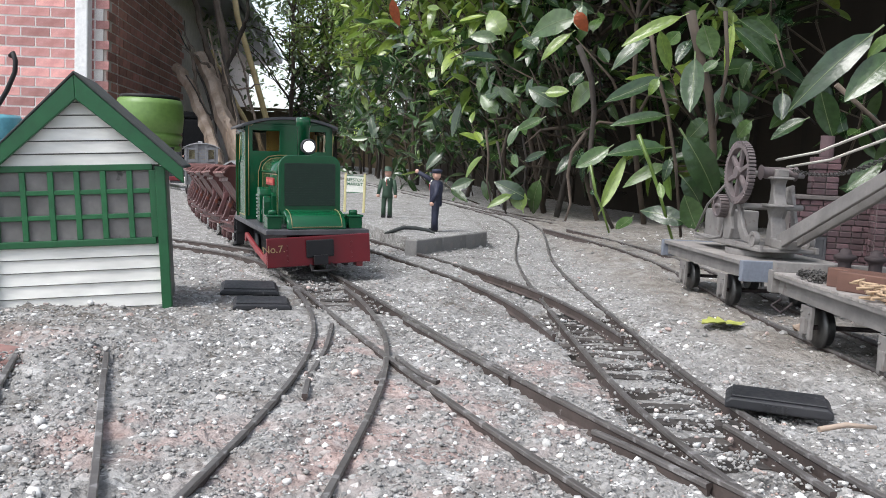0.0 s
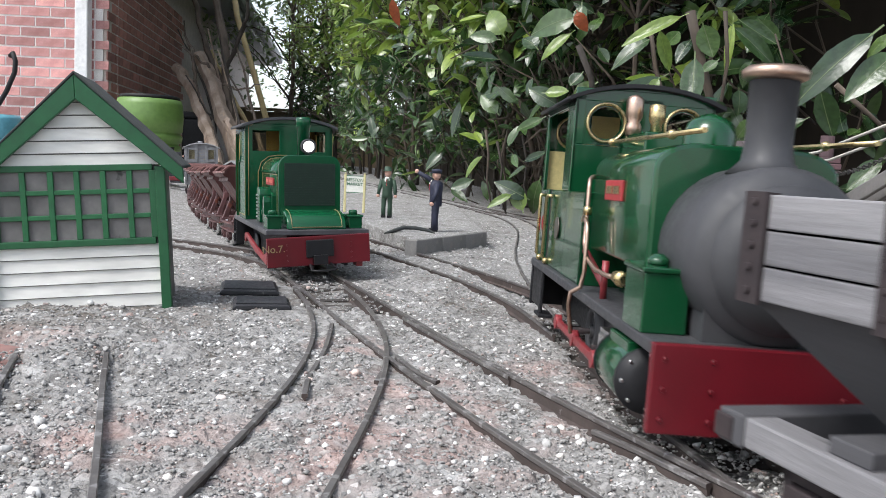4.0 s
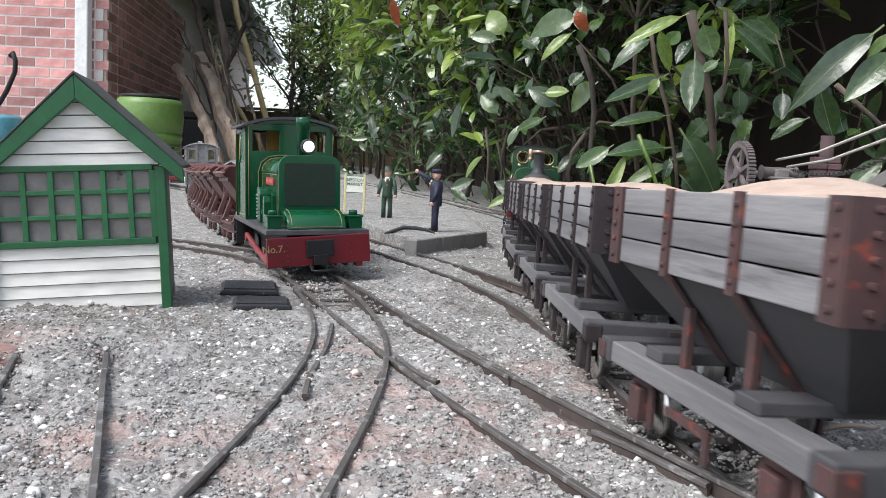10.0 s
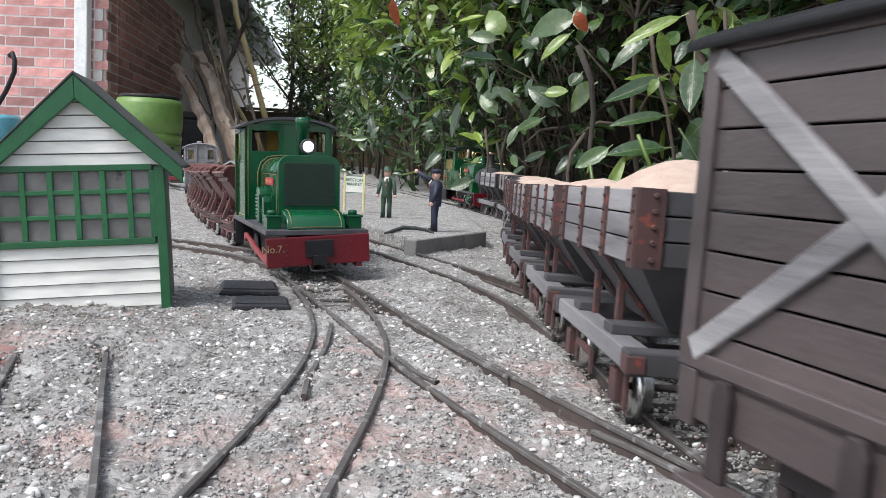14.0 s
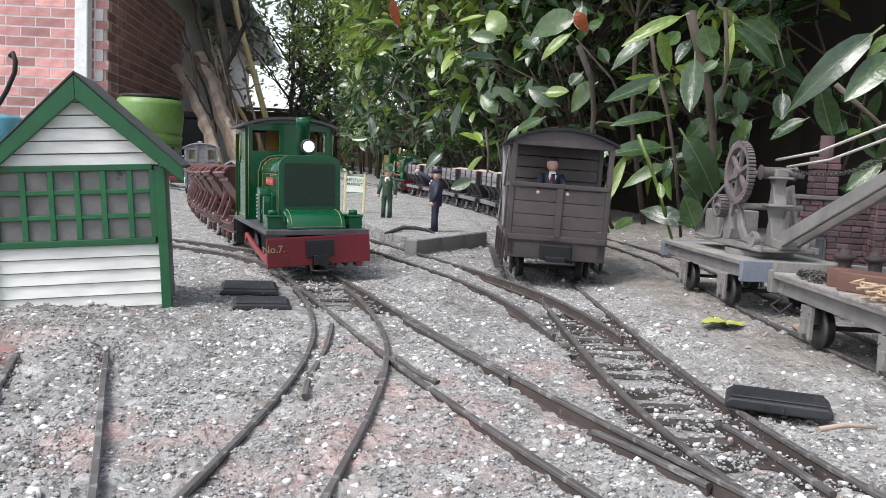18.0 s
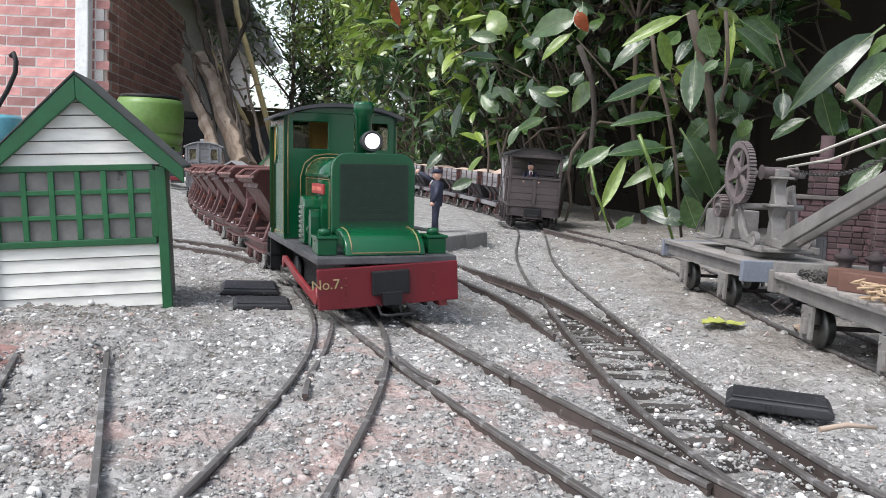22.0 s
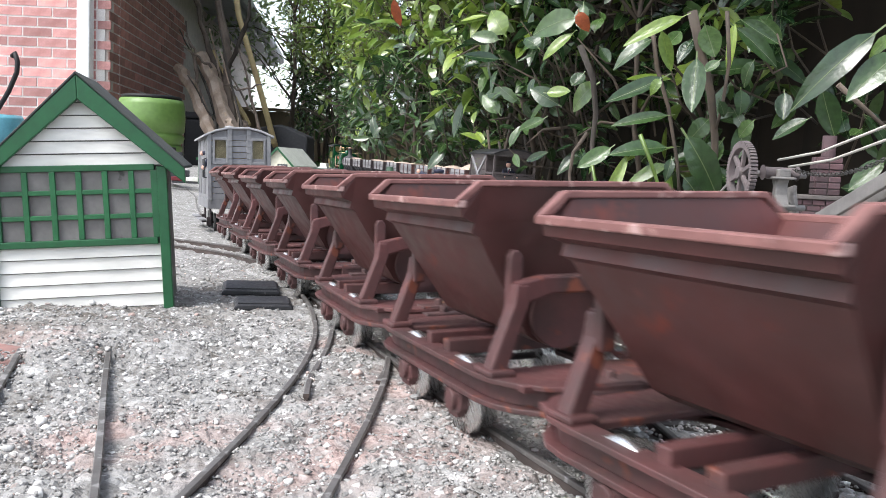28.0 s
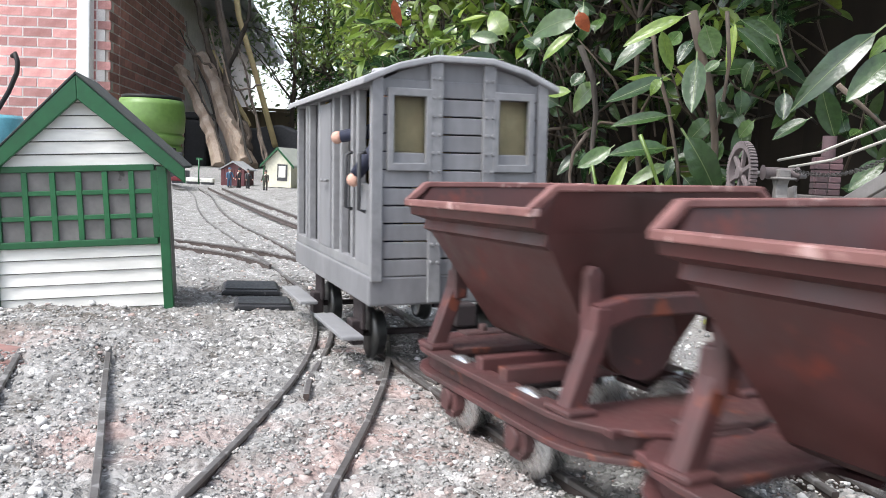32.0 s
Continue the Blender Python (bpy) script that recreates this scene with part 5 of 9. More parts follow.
# -- diesel ------------------------------------------------------------------
def diesel():
    th = thing("diesel_locomotive", "green narrow-gauge diesel locomotive with red buffer beam and lit headlamp", "locomotive")
    part("footplate", Build().box(-99, 115.5, -45, 45, 36.5, 41), mat("dusty_footplate", (0.085, 0.083, 0.092), (0.035, 0.035, 0.04), 60, 0.4, 0.6, wear=(0.2, 0.19, 0.19), wear_at=0.68, bump=0.1), th, "dusty dark footplate", 0.0006)
    part("frame", Build().box(-90, 112, -27, -24, 9, 37).box(-90, 112, 24, 27, 9, 37).box(-90, -84, -40, 40, 14, 37).box(-70, -64, -27, 27, 9, 30).box(40, 46, -27, 27, 9, 30), BLACK, th, bevel=0.0006)
    beam = part("buffer_beam", Build().box(114, 118, -45, 45, 12, 37), BEAM_RED, th, "red buffer beam with rivets", 0.0006)
    rv = Build()
    for y in (-28, 28):
        bolt_row(rv, [(118, y, z) for z in (17, 21.5, 26, 30.5)], 0.8, 0.7, "x", 1)
    part("rivets", rv, BEAM_RED, beam)
    part("coupler_plate", Build().box(118, 121, -12, 12, 19, 34), BLACK, beam, "black coupler plate", 0.0008)
    part("coupling_hook", Build().box(118, 124, -6, 6, 13, 21).tube([(120, -9, 13), (136, -11, 10), (139, -8, 9.6), (139, 8, 9.6), (136, 11, 10), (120, 9, 13)], 0.9, 8).rod((123, 4, 14), (125, 6, 2), 0.7, 0.5, 6), BLACK, beam, "black coupling hook and loop", 0.0005)
    part("lettering", text_mesh("No.7.", 0.0086, mat("gold_lettering", (0.4, 0.31, 0.16), None, 200, 0.5, bump=0)), None, beam, "gold painted number", at=pose(0.1183, -0.0395, 0.0275, 90, 0, 90))
    # cab
    X0, X1, WZ0, WZ1 = -96, -22, 109, 129
    def sheet(x0, x1):
        """Cross sheet with two window openings, as one grid of faces back and front."""
        b = Build()
        ys, zs = [-CW, -36.5, -10, 10, 36.5, CW], [41, WZ0, WZ1, 136]
        hole = {(1, 1), (3, 1)}
        at = lambda i, j, e: (i * 4 + j) * 2 + e
        v = [((x0, x1)[e], y, z) for y in ys for z in zs for e in (0, 1)]
        f = []
        for i in range(5):
            for j in range(3):
                if (i, j) in hole:
                    f += [(at(i, j, 0), at(i + 1, j, 0), at(i + 1, j, 1), at(i, j, 1)), (at(i, j + 1, 0), at(i, j + 1, 1), at(i + 1, j + 1, 1), at(i + 1, j + 1, 0)),
                          (at(i, j, 0), at(i, j, 1), at(i, j + 1, 1), at(i, j + 1, 0)), (at(i + 1, j, 0), at(i + 1, j + 1, 0), at(i + 1, j + 1, 1), at(i + 1, j, 1))]
                else:
                    f += [(at(i, j, 0), at(i, j + 1, 0), at(i + 1, j + 1, 0), at(i + 1, j, 0)), (at(i, j, 1), at(i + 1, j, 1), at(i + 1, j + 1, 1), at(i, j + 1, 1))]
        f += [(at(0, j, 0), at(0, j, 1), at(0, j + 1, 1), at(0, j + 1, 0)) for j in range(3)] + [(at(5, j, 0), at(5, j + 1, 0), at(5, j + 1, 1), at(5, j, 1)) for j in range(3)]
        f += [(at(i, 0, 0), at(i + 1, 0, 0), at(i + 1, 0, 1), at(i, 0, 1)) for i in range(5)] + [(at(i, 3, 0), at(i, 3, 1), at(i + 1, 3, 1), at(i + 1, 3, 0)) for i in range(5)]
        b.add(v, f)
        return b

    CW = 43.5
    rear, cb = sheet(X0, X0 + 2.5), sheet(X1 - 3, X1)
    cab = part("cab_body", cb, GREEN, th, "glossy dark green cab", 0.0007)
    part("rear_sheet", rear, GREEN, cab, bevel=0.0007)
    for s in (-1, 1):
        y0, y1 = min(s * (CW + 0.2), s * (CW - 2.3)), max(s * (CW + 0.2), s * (CW - 2.3))
        sd = Build().box(X0, X0 + 7, y0, y1, 41, 133).box(X0 + 29, X1, y0, y1, 41, 98).box(X0 + 41, X1, y0, y1, 98, 133).box(X0, X1, y0, y1, 127, 133)
        sd.prism([(X0 + 29, 98), (X0 + 33, 98), (X0 + 38, 100), (X0 + 41, 105), (X0 + 41.1, 97)], "y", y0, y1)
        part("side_sheet", sd, GREEN, cab, bevel=0.0007)
    part("cab_interior", Build().box(X0 + 2.6, X0 + 4, -40.5, 40.5, 41, WZ0 - 1), CAB_IN, cab, "tan cab interior")
    for y0, y1 in ((-40.5, -34), (-12, 12), (34, 40.5)):
        part("rear_pillar", Build().box(X0 + 2.6, X0 + 4, y0, y1, WZ0 - 1, 133), CAB_IN, cab)
    part("cab_floor", Build().box(X0 + 4, X1 - 3.5, -40.5, 40.5, 41.5, 43), CAB_IN, cab)
    for s in (-1, 1):
        part("door_panel", Build().box(X0 + 7, X0 + 31, s * 40 - 1, s * 40 + 1, 41, 104).box(X0 + 7, X0 + 12, s * 40 - 1, s * 40 + 1, 104, 128), CAB_IN, cab, "tan door panel", 0.0005)
        ln = Build().box(X1 - 1, X1 - 0.3, s * 43.9 - 0.3, s * 43.9 + 0.3, 45, 128).box(X0 + 32, X1 - 1, s * 43.9 - 0.3, s * 43.9 + 0.3, 45, 45.7).box(X0 + 43, X0 + 43.8, s * 43.9 - 0.3, s * 43.9 + 0.3, 104, 128)
        part("lining", ln, LINING, cab, "thin gold lining")
        part("beading", Build().tube([(X0 + 29, s * 43.8, 45), (X0 + 29, s * 43.8, 97.5), (X0 + 33, s * 43.8, 98), (X0 + 38, s * 43.8, 100), (X0 + 41, s * 43.8, 105), (X0 + 41, s * 43.8, 127), (X0 + 8, s * 43.8, 127), (X0 + 7, s * 43.8, 100), (X0 + 7, s * 43.8, 45)], 1.0, 6), GREEN, cab, "raised green beading")
    for y0, y1 in ((-36.5, -10), (10, 36.5)):
        part("window_pane", Build().box(X1 - 2, X1 - 1.2, y0, y1, WZ0, WZ1), GLASS, cab)
        part("rear_window", Build().box(X0 + 3.9, X0 + 4.6, y0, y1, WZ0, WZ1), GLASS, cab)
    arc = [(y, 134 + 9 * (1 - (abs(y) / 48) ** 2.4)) for y in range(-48, 49, 4)]
    part("roof", Build().prism(arc + [(y, z - 2.6) for y, z in reversed(arc)], "x", X0 - 5, X1 + 7, True), DARK, th, "curved dark roof")
    part("front_lining", Build().tube([(X1 + 0.2, -31, 46), (X1 + 0.2, -31, 88), (X1 + 0.2, -28, 98), (X1 + 0.2, -21, 103.5), (X1 + 0.2, -12, 105), (X1 + 0.2, 12, 105), (X1 + 0.2, 21, 103.5), (X1 + 0.2, 28, 98), (X1 + 0.2, 31, 88), (X1 + 0.2, 31, 46)], 0.5, 5), LINING, cab, "thin gold lining")
    part("corner_lining", Build().tube([(X1 + 0.2, -40.5, 45), (X1 + 0.2, -40.5, 133), (X1 + 0.2, -36, 134.6)], 0.45, 5), LINING, cab)
    part("front_gable", Build().prism([(y * 0.9, z - 2.7) for y, z in arc] + [(42.5, 131), (-42.5, 131)], "x", X1 - 3, X1 - 0.4), GREEN, cab)
    # bonnet
    def shoulder(hw, z0, z1, k=9):
        return [(-hw, z0), (hw, z0)] + [(hw - k + k * math.cos(a), z1 - k + k * math.sin(a)) for a in (0, 0.4, 0.8, 1.2, 1.571)] + [(-hw + k - k * math.cos(a), z1 - k + k * math.sin(a)) for a in (1.571, 1.2, 0.8, 0.4, 0)]
    hood = part("bonnet", Build().prism(shoulder(27.5, 41, 102, 14), "x", -22, 70, True), GREEN, th, "green bonnet with gold lining")
    lin = Build()
    for x0, x1, z0, z1 in ((-18, 67, 45, 87),):
        lin.box(x0, x1, -27.9, -27.5, z0, z0 + 0.7).box(x0, x1, -27.9, -27.5, z1, z1 + 0.7).box(x0, x0 + 0.7, -27.9, -27.5, z0, z1).box(x1, x1 + 0.7, -27.9, -27.5, z0, z1)
    pr = shoulder(27.7, 86, 102.3, 14)
    for i in range(2, len(pr) - 1):
        for x in (-20.5, 68):
            lin.rod((x, *pr[i]), (x, *pr[i + 1]), 0.5, 0.5, 5)
    part("lining", lin, LINING, hood, "thin gold lining")
    for s in (-1, 1):
        part("bonnet_lip", Build().box(-22, 70, min(s * 27.3, s * 29), max(s * 27.3, s * 29), 88.2, 90.6), GREEN, hood, bevel=0.0009)
    part("nameplate", Build().box(12, 53, -29, -27.5, 77, 84), PLATE_RED, hood, "red nameplate", 0.0004)
    part("nameplate_lettering", Build().box(16, 29, -29.4, -29, 79.2, 82).box(32, 49, -29.4, -29, 79.2, 82), mat("faded_plate_letters", (0.62, 0.16, 0.12), None, 200, 0.4, bump=0), hood)
    rad = part("radiator", Build().prism(shoulder(28, 53, 105, 10), "x", 70, 78, True), GREEN, th, "green radiator surround", 0.0006)
    part("mesh_panel", Build().box(77.5, 78.3, -23, 23, 60, 98), mat("dark_radiator_mesh", (0.006, 0.02, 0.012), (0.012, 0.035, 0.02), 300, 0.5, bump=0.4), rad, "dark radiator grille")
    gr = Build()
    for i in range(25):
        gr.box(78.2, 79.0, -23, 23, 60.4 + i * 1.52, 61.1 + i * 1.52)
    part("grille_slats", gr, mat("grille_wire_green", (0.01, 0.034, 0.02), None, 200, 0.45, bump=0), rad)
    bb = Build()
    bolt_row(bb, [(74, -26.5, z) for z in range(62, 98, 6)] + [(74, 27, z) for z in range(62, 98, 6)], 1.0, 1.0, "y", -1)
    for i in range(7):
        bb.rod((78, -18 + 6 * i, 100.5), (78.8, -18 + 6 * i, 100.5), 0.7, 0.7, 6)
    part("rivets", bb, GREEN, rad)
    nose = [(78, 41), (78, 56.5), (84, 56.5), (93, 55.6), (101, 53), (107, 48.5), (110.5, 41)]
    ns = part("front_tank", Build().prism(nose, "y", -26, 26, True), GREEN, th, "rounded green front tank", 0.0012)
    part("lining", Build().tube([(79, -22, 56.8), (84, -22, 56.8), (93, -22, 55.9), (101, -22, 53.3), (107, -22, 48.8), (110, -22, 43), (110, 22, 43), (107, 22, 48.8), (101, 22, 53.3), (93, 22, 55.9), (84, 22, 56.8), (79, 22, 56.8)], 0.45, 5), LINING, ns)
    for y in (-36, 36):
        sb = part("sandbox", Build().box(84, 103, y - 6, y + 6, 41, 51).box(83, 104, y - 7, y + 7, 51, 53), GREEN, th, "green sandbox with lid", 0.0006)
        part("knob", Build().turned([(4, 53), (4, 56), (3, 57), (0.01, 57.3)], "z", (93, y, 0), 12), GREEN, sb)
    lv = part("side_louvre_box", Build().prism([(14, 42), (32, 42), (32, 68), (29, 73), (24, 75), (17, 75), (14, 72)], "y", -38, -27), GREEN, th, "green louvred box", 0.0007)
    sl = Build()
    for i in range(7):
        sl.box(16, 23, -39, -37.8, 46 + i * 3.4, 47.6 + i * 3.4)
    part("louvre", sl, STEEL, lv)
    part("hand_pump", Build().turned([(4.5, -5), (4.5, 3)], "x", (40, -33, 52), 14).prism([(44, 42), (52, 42), (52, 62), (50.5, 66), (48, 67), (45.5, 66), (44, 62)], "y", -37, -31).prism([(55, 52), (60, 52), (60, 68), (58, 71), (55, 70)], "y", -31, -27), GREEN, th)
    part("exhaust_pipe", Build().turned([(6, 99), (6, 130), (7, 131), (7, 138), (6.2, 140), (5, 140), (5, 134)], "z", (47, 0, 0), 18), GREEN, th, "green exhaust pipe")
    lamp = part("headlamp", Build().turned([(3, -11), (5.6, -9), (6.8, -2), (6.8, 4), (6.2, 4)], "x", (68, 0, 113), 22).rod((66, 0, 101), (66, 0, 106), 2.5), BLACK, th, "round headlamp")
    part("lens", Build().turned([(5.4, 3.6), (4.8, 4.6), (0.01, 5.2)], "x", (68, 0, 113), 20), LIT, lamp, "bright headlamp lens")
    part("lens_ring", Build().turned([(5.3, 2.6), (6.9, 2.6), (7.0, 4.0), (6.0, 4.8), (5.3, 2.6)], "x", (68, 0, 113), 22), DARK, lamp, "dark lens ring")
    for s in (-1, 1):
        part("side_rod", Build().prism([(-42, 18), (-34, 22), (20, 14), (70, 10), (92, 8), (98, 14), (92, 20), (70, 15), (20, 20), (-34, 27), (-42, 26)], "y", s * 40 - 1.3, s * 40 + 1.3).turned([(4.5, -1.8), (4.5, 1.8)], "y", (-40, s * 40, 22), 14).turned([(4.5, -1.8), (4.5, 1.8)], "y", (92, s * 40, 13), 14).box(98, 110, s * 38 - 3, s * 38 + 3, 8, 24), ROD_RED, th, "red side rod", 0.0005)
        part("step", Build().box(-97, -76, s * 42 - 4, s * 42 + 4, 11, 13).box(-97, -76, s * 42 - 4, s * 42 + 4, 22, 24).box(-97, -95, s * 42 - 4, s * 42 + 4, 11, 37).box(-78, -76, s * 42 - 4, s * 42 + 4, 11, 37), BLACK, th)
    # short wheelbase: all lengths drawn in, round upright parts only moved; the beam hangs a little askew
    for p in [q for c in th.children for q in (c, *c.children)]:
        if p.name.startswith(("exhaust_pipe", "knob")):
            mid = sum(v.co.x for v in p.data.vertices) / len(p.data.vertices)
            p.data.transform(Matrix.Translation((mid * -0.03, 0, 0)))
        elif p.name.startswith("lettering"):
            p.matrix_basis.translation.x *= 0.97
        else:
            p.data.transform(Matrix.Diagonal((0.97, 1, 1, 1)))
    beam.matrix_basis = pose(0, 0, 0.03) @ pose(0, 0, 0, 2.6, 0, 0) @ pose(0, 0, -0.031)
    wheelsets(th, (-42, 47), WHEEL_D, 13)
    th.scale = (0.995, 0.995, 0.995)
    return th


# -- v skips -----------------------------------------------------------------
def skip():
    th = thing("tipping_skip_wagon", "rusty dark red v-shaped tipping skip wagon", "wagon", "red tipping skip train")
    # closed steel frame: two parallel bands joined by rounded ends
    def ring(hx, hy, r, k=5):
        out = []
        for cx, cy, a0 in ((hx - r, hy - r, 0), (-hx + r, hy - r, 90), (-hx + r, -hy + r, 180), (hx - r, -hy + r, 270)):
            out += [(cx + r * math.cos(radians(a0 + 90 * i / k)), cy + r * math.sin(radians(a0 + 90 * i / k))) for i in range(k + 1)]
        return out
    fr = Build()
    def band(hx, hy, r, t, z0, z1):
        o, i = ring(hx, hy, r), ring(hx - t, hy - t, max(1, r - t))
        n = len(o)
        v = [(*p, z0) for p in o] + [(*p, z1) for p in o] + [(*p, z1) for p in i] + [(*p, z0) for p in i]
        fr.add(v, [(a * n + k, a * n + (k + 1) % n, ((a + 1) % 4) * n + (k + 1) % n, ((a + 1) % 4) * n + k) for a in range(4) for k in range(n)])
    band(79, 38, 32, 9, 24.0, 26.0)
    band(75, 34, 28, 2.4, 17.6, 24.0)
    band(79, 38, 32, 9, 15.6, 17.6)
    frame_ = part("frame", fr, RUST_F, th, "worn red channel frame", 0.0004)
    for x0, x1, z in ((-70, -44, 25.8), (44, 70, 25.8)):
        part("cross_plate", Build().box(x0, x1, -31, 31, z - 2.5, z), RUST_F, frame_, bevel=0.0004)
    for x in (-9, 9):
        part("cross_bar", Build().box(x - 3, x + 3, -33, 33, 24.5, 30.5), RUST_F, frame_, bevel=0.0006)
    for x in (-26, 26):
        for s in (-1, 1):
            bx = Build().prism([(x - 7, 17), (x - 7, 9), (x - 3.5, 5), (x + 3.5, 5), (x + 7, 9), (x + 7, 17)], "y", s * 34 - 3, s * 34 + 3).turned([(4.0, -1.4), (4.0, 1.4), (2.6, 2.0)], "y", (x, s * 37.4, 11.5), 14)
            bolts = [(x + dx, s * 37, z) for dx in (-5, 5) for z in (7.5, 14.5)]
            bolt_row(bx, bolts, 0.9, 0.9, "y", s)
            part("axlebox", bx, RUST_F, frame_, bevel=0.0008)
    for e in (-1, 1):
        x = e * 50.5
        st = Build()
        for s in (-1, 1):
            # leg with a splayed foot, then an upright ear beyond the bar
            st.prism([(s * 36, 26), (s * 29, 26), (s * 20.5, 50), (s * 20.5, 57), (s * 25.5, 57), (s * 26.5, 50)], "x", x - 3.4, x + 3.4)
            st.prism([(s * 26.2, 46), (s * 20.6, 46), (s * 20.8, 66), (s * 22.4, 68.5), (s * 25, 68.5), (s * 26.2, 66)], "x", x - 3.4 * e - 2.2, x - 3.4 * e + 2.2)
            st.box(min(x - 7, x + 7), max(x - 7, x + 7), min(s * 27, s * 37), max(s * 27, s * 37), 25.8, 28.2)
        st.prism([(-25, 57.5), (-21, 50.5), (-11, 53.2), (11, 53.2), (21, 50.5), (25, 57.5), (14, 59.6), (-14, 59.6)], "x", x - 3.2, x + 3.2)
        part("stand", st, RUST_F, frame_, "worn red tipping stand", 0.0008)
        part("coupler", Build().box(min(e * 69, e * 78.5), max(e * 69, e * 78.5), -10, 10, 15, 27).rod((e * 73, 0, 14), (e * 73, 0, 30), 2.0), IRON_R, frame_, bevel=0.0012)
    # the tub: steep v sides, sloping ends, flared lip
    hb = Build()
    sec = [(-45, 84.5), (-44, 80), (-38.5, 78), (-39.5, 74.5), (-36.5, 73), (-13, 36), (-7, 32.5), (7, 32.5), (13, 36), (36.5, 73), (39.5, 74.5), (38.5, 78), (44, 80), (45, 84.5)]
    lens = [48.5, 48.5, 46.5, 46.5, 45.5, 38, 37, 37, 38, 45.5, 46.5, 46.5, 48.5, 48.5]
    n = len(sec)
    v = [(-l, y, z) for (y, z), l in zip(sec, lens)] + [(l, y, z) for (y, z), l in zip(sec, lens)]
    f = [(i, i + 1, n + i + 1, n + i) for i in range(n - 1)]
    hb.add(v, f)
    ins = [(-42.5, 83.5), (-34, 72), (-11, 38), (11, 38), (34, 72), (42.5, 83.5)]
    il = [46, 44, 36, 36, 44, 46]
    m = len(ins)
    hb.add([(-l, y, z) for (y, z), l in zip(ins, il)] + [(l, y, z) for (y, z), l in zip(ins, il)], [(i, m + i, m + i + 1, i + 1) for i in range(m - 1)])
    for e in (-1, 1):
        out = [(e * l, y, z) for (y, z), l in zip(sec, lens)] + [(e * 49.5, 36.5, 91), (e * 49.5, -36.5, 91)]
        inn = [(e * (l - 1.8), y, z) for (y, z), l in zip(ins, il)] + [(e * 47.2, 35.5, 90.5), (e * 47.2, -35.5, 90.5)]
        hb.add(out, [tuple(range(len(out)))])
        hb.add(inn, [tuple(range(len(inn)))])
    tub = part("tub", hb, RUST, th, "dark rusty red steel tub", fix=False)
    rm = Build()
    for s in (-1, 1):
        rm.box(-49.5, 49.5, min(s * 42.6, s * 46.6), max(s * 42.6, s * 46.6), 83.2, 85.8)
        for e in (-1, 1):
            rm.add([(e * 49.5, s * 46.6, 85.6), (e * 49.5, s * 42.6, 85.6), (e * 50.3, s * 35.4, 91.8), (e * 50.3, s * 38.4, 92.4), (e * 46.4, s * 46.6, 85.6), (e * 46.4, s * 42.6, 85.6), (e * 46.6, s * 35.4, 91.8), (e * 46.6, s * 38.4, 92.4)],
                   [(0, 1, 2, 3), (4, 7, 6, 5), (0, 3, 7, 4), (1, 5, 6, 2), (2, 6, 7, 3), (0, 4, 5, 1)])
    for e in (-1, 1):
        rm.box(min(e * 46.6, e * 50.4), max(e * 46.6, e * 50.4), -37.5, 37.5, 90.4, 92.6)
    part("rim", rm, RIM, tub, "worn paler rim", 0.0005)
    for x in (39, -39):
        part("end_disc", Build().turned([(13, -3), (13, 3)], "x", (x, 0, 44), 20), RUST_F, tub)
    wheelsets(th, (-26, 26), SKIP_WHEEL, 13.0)
    return th


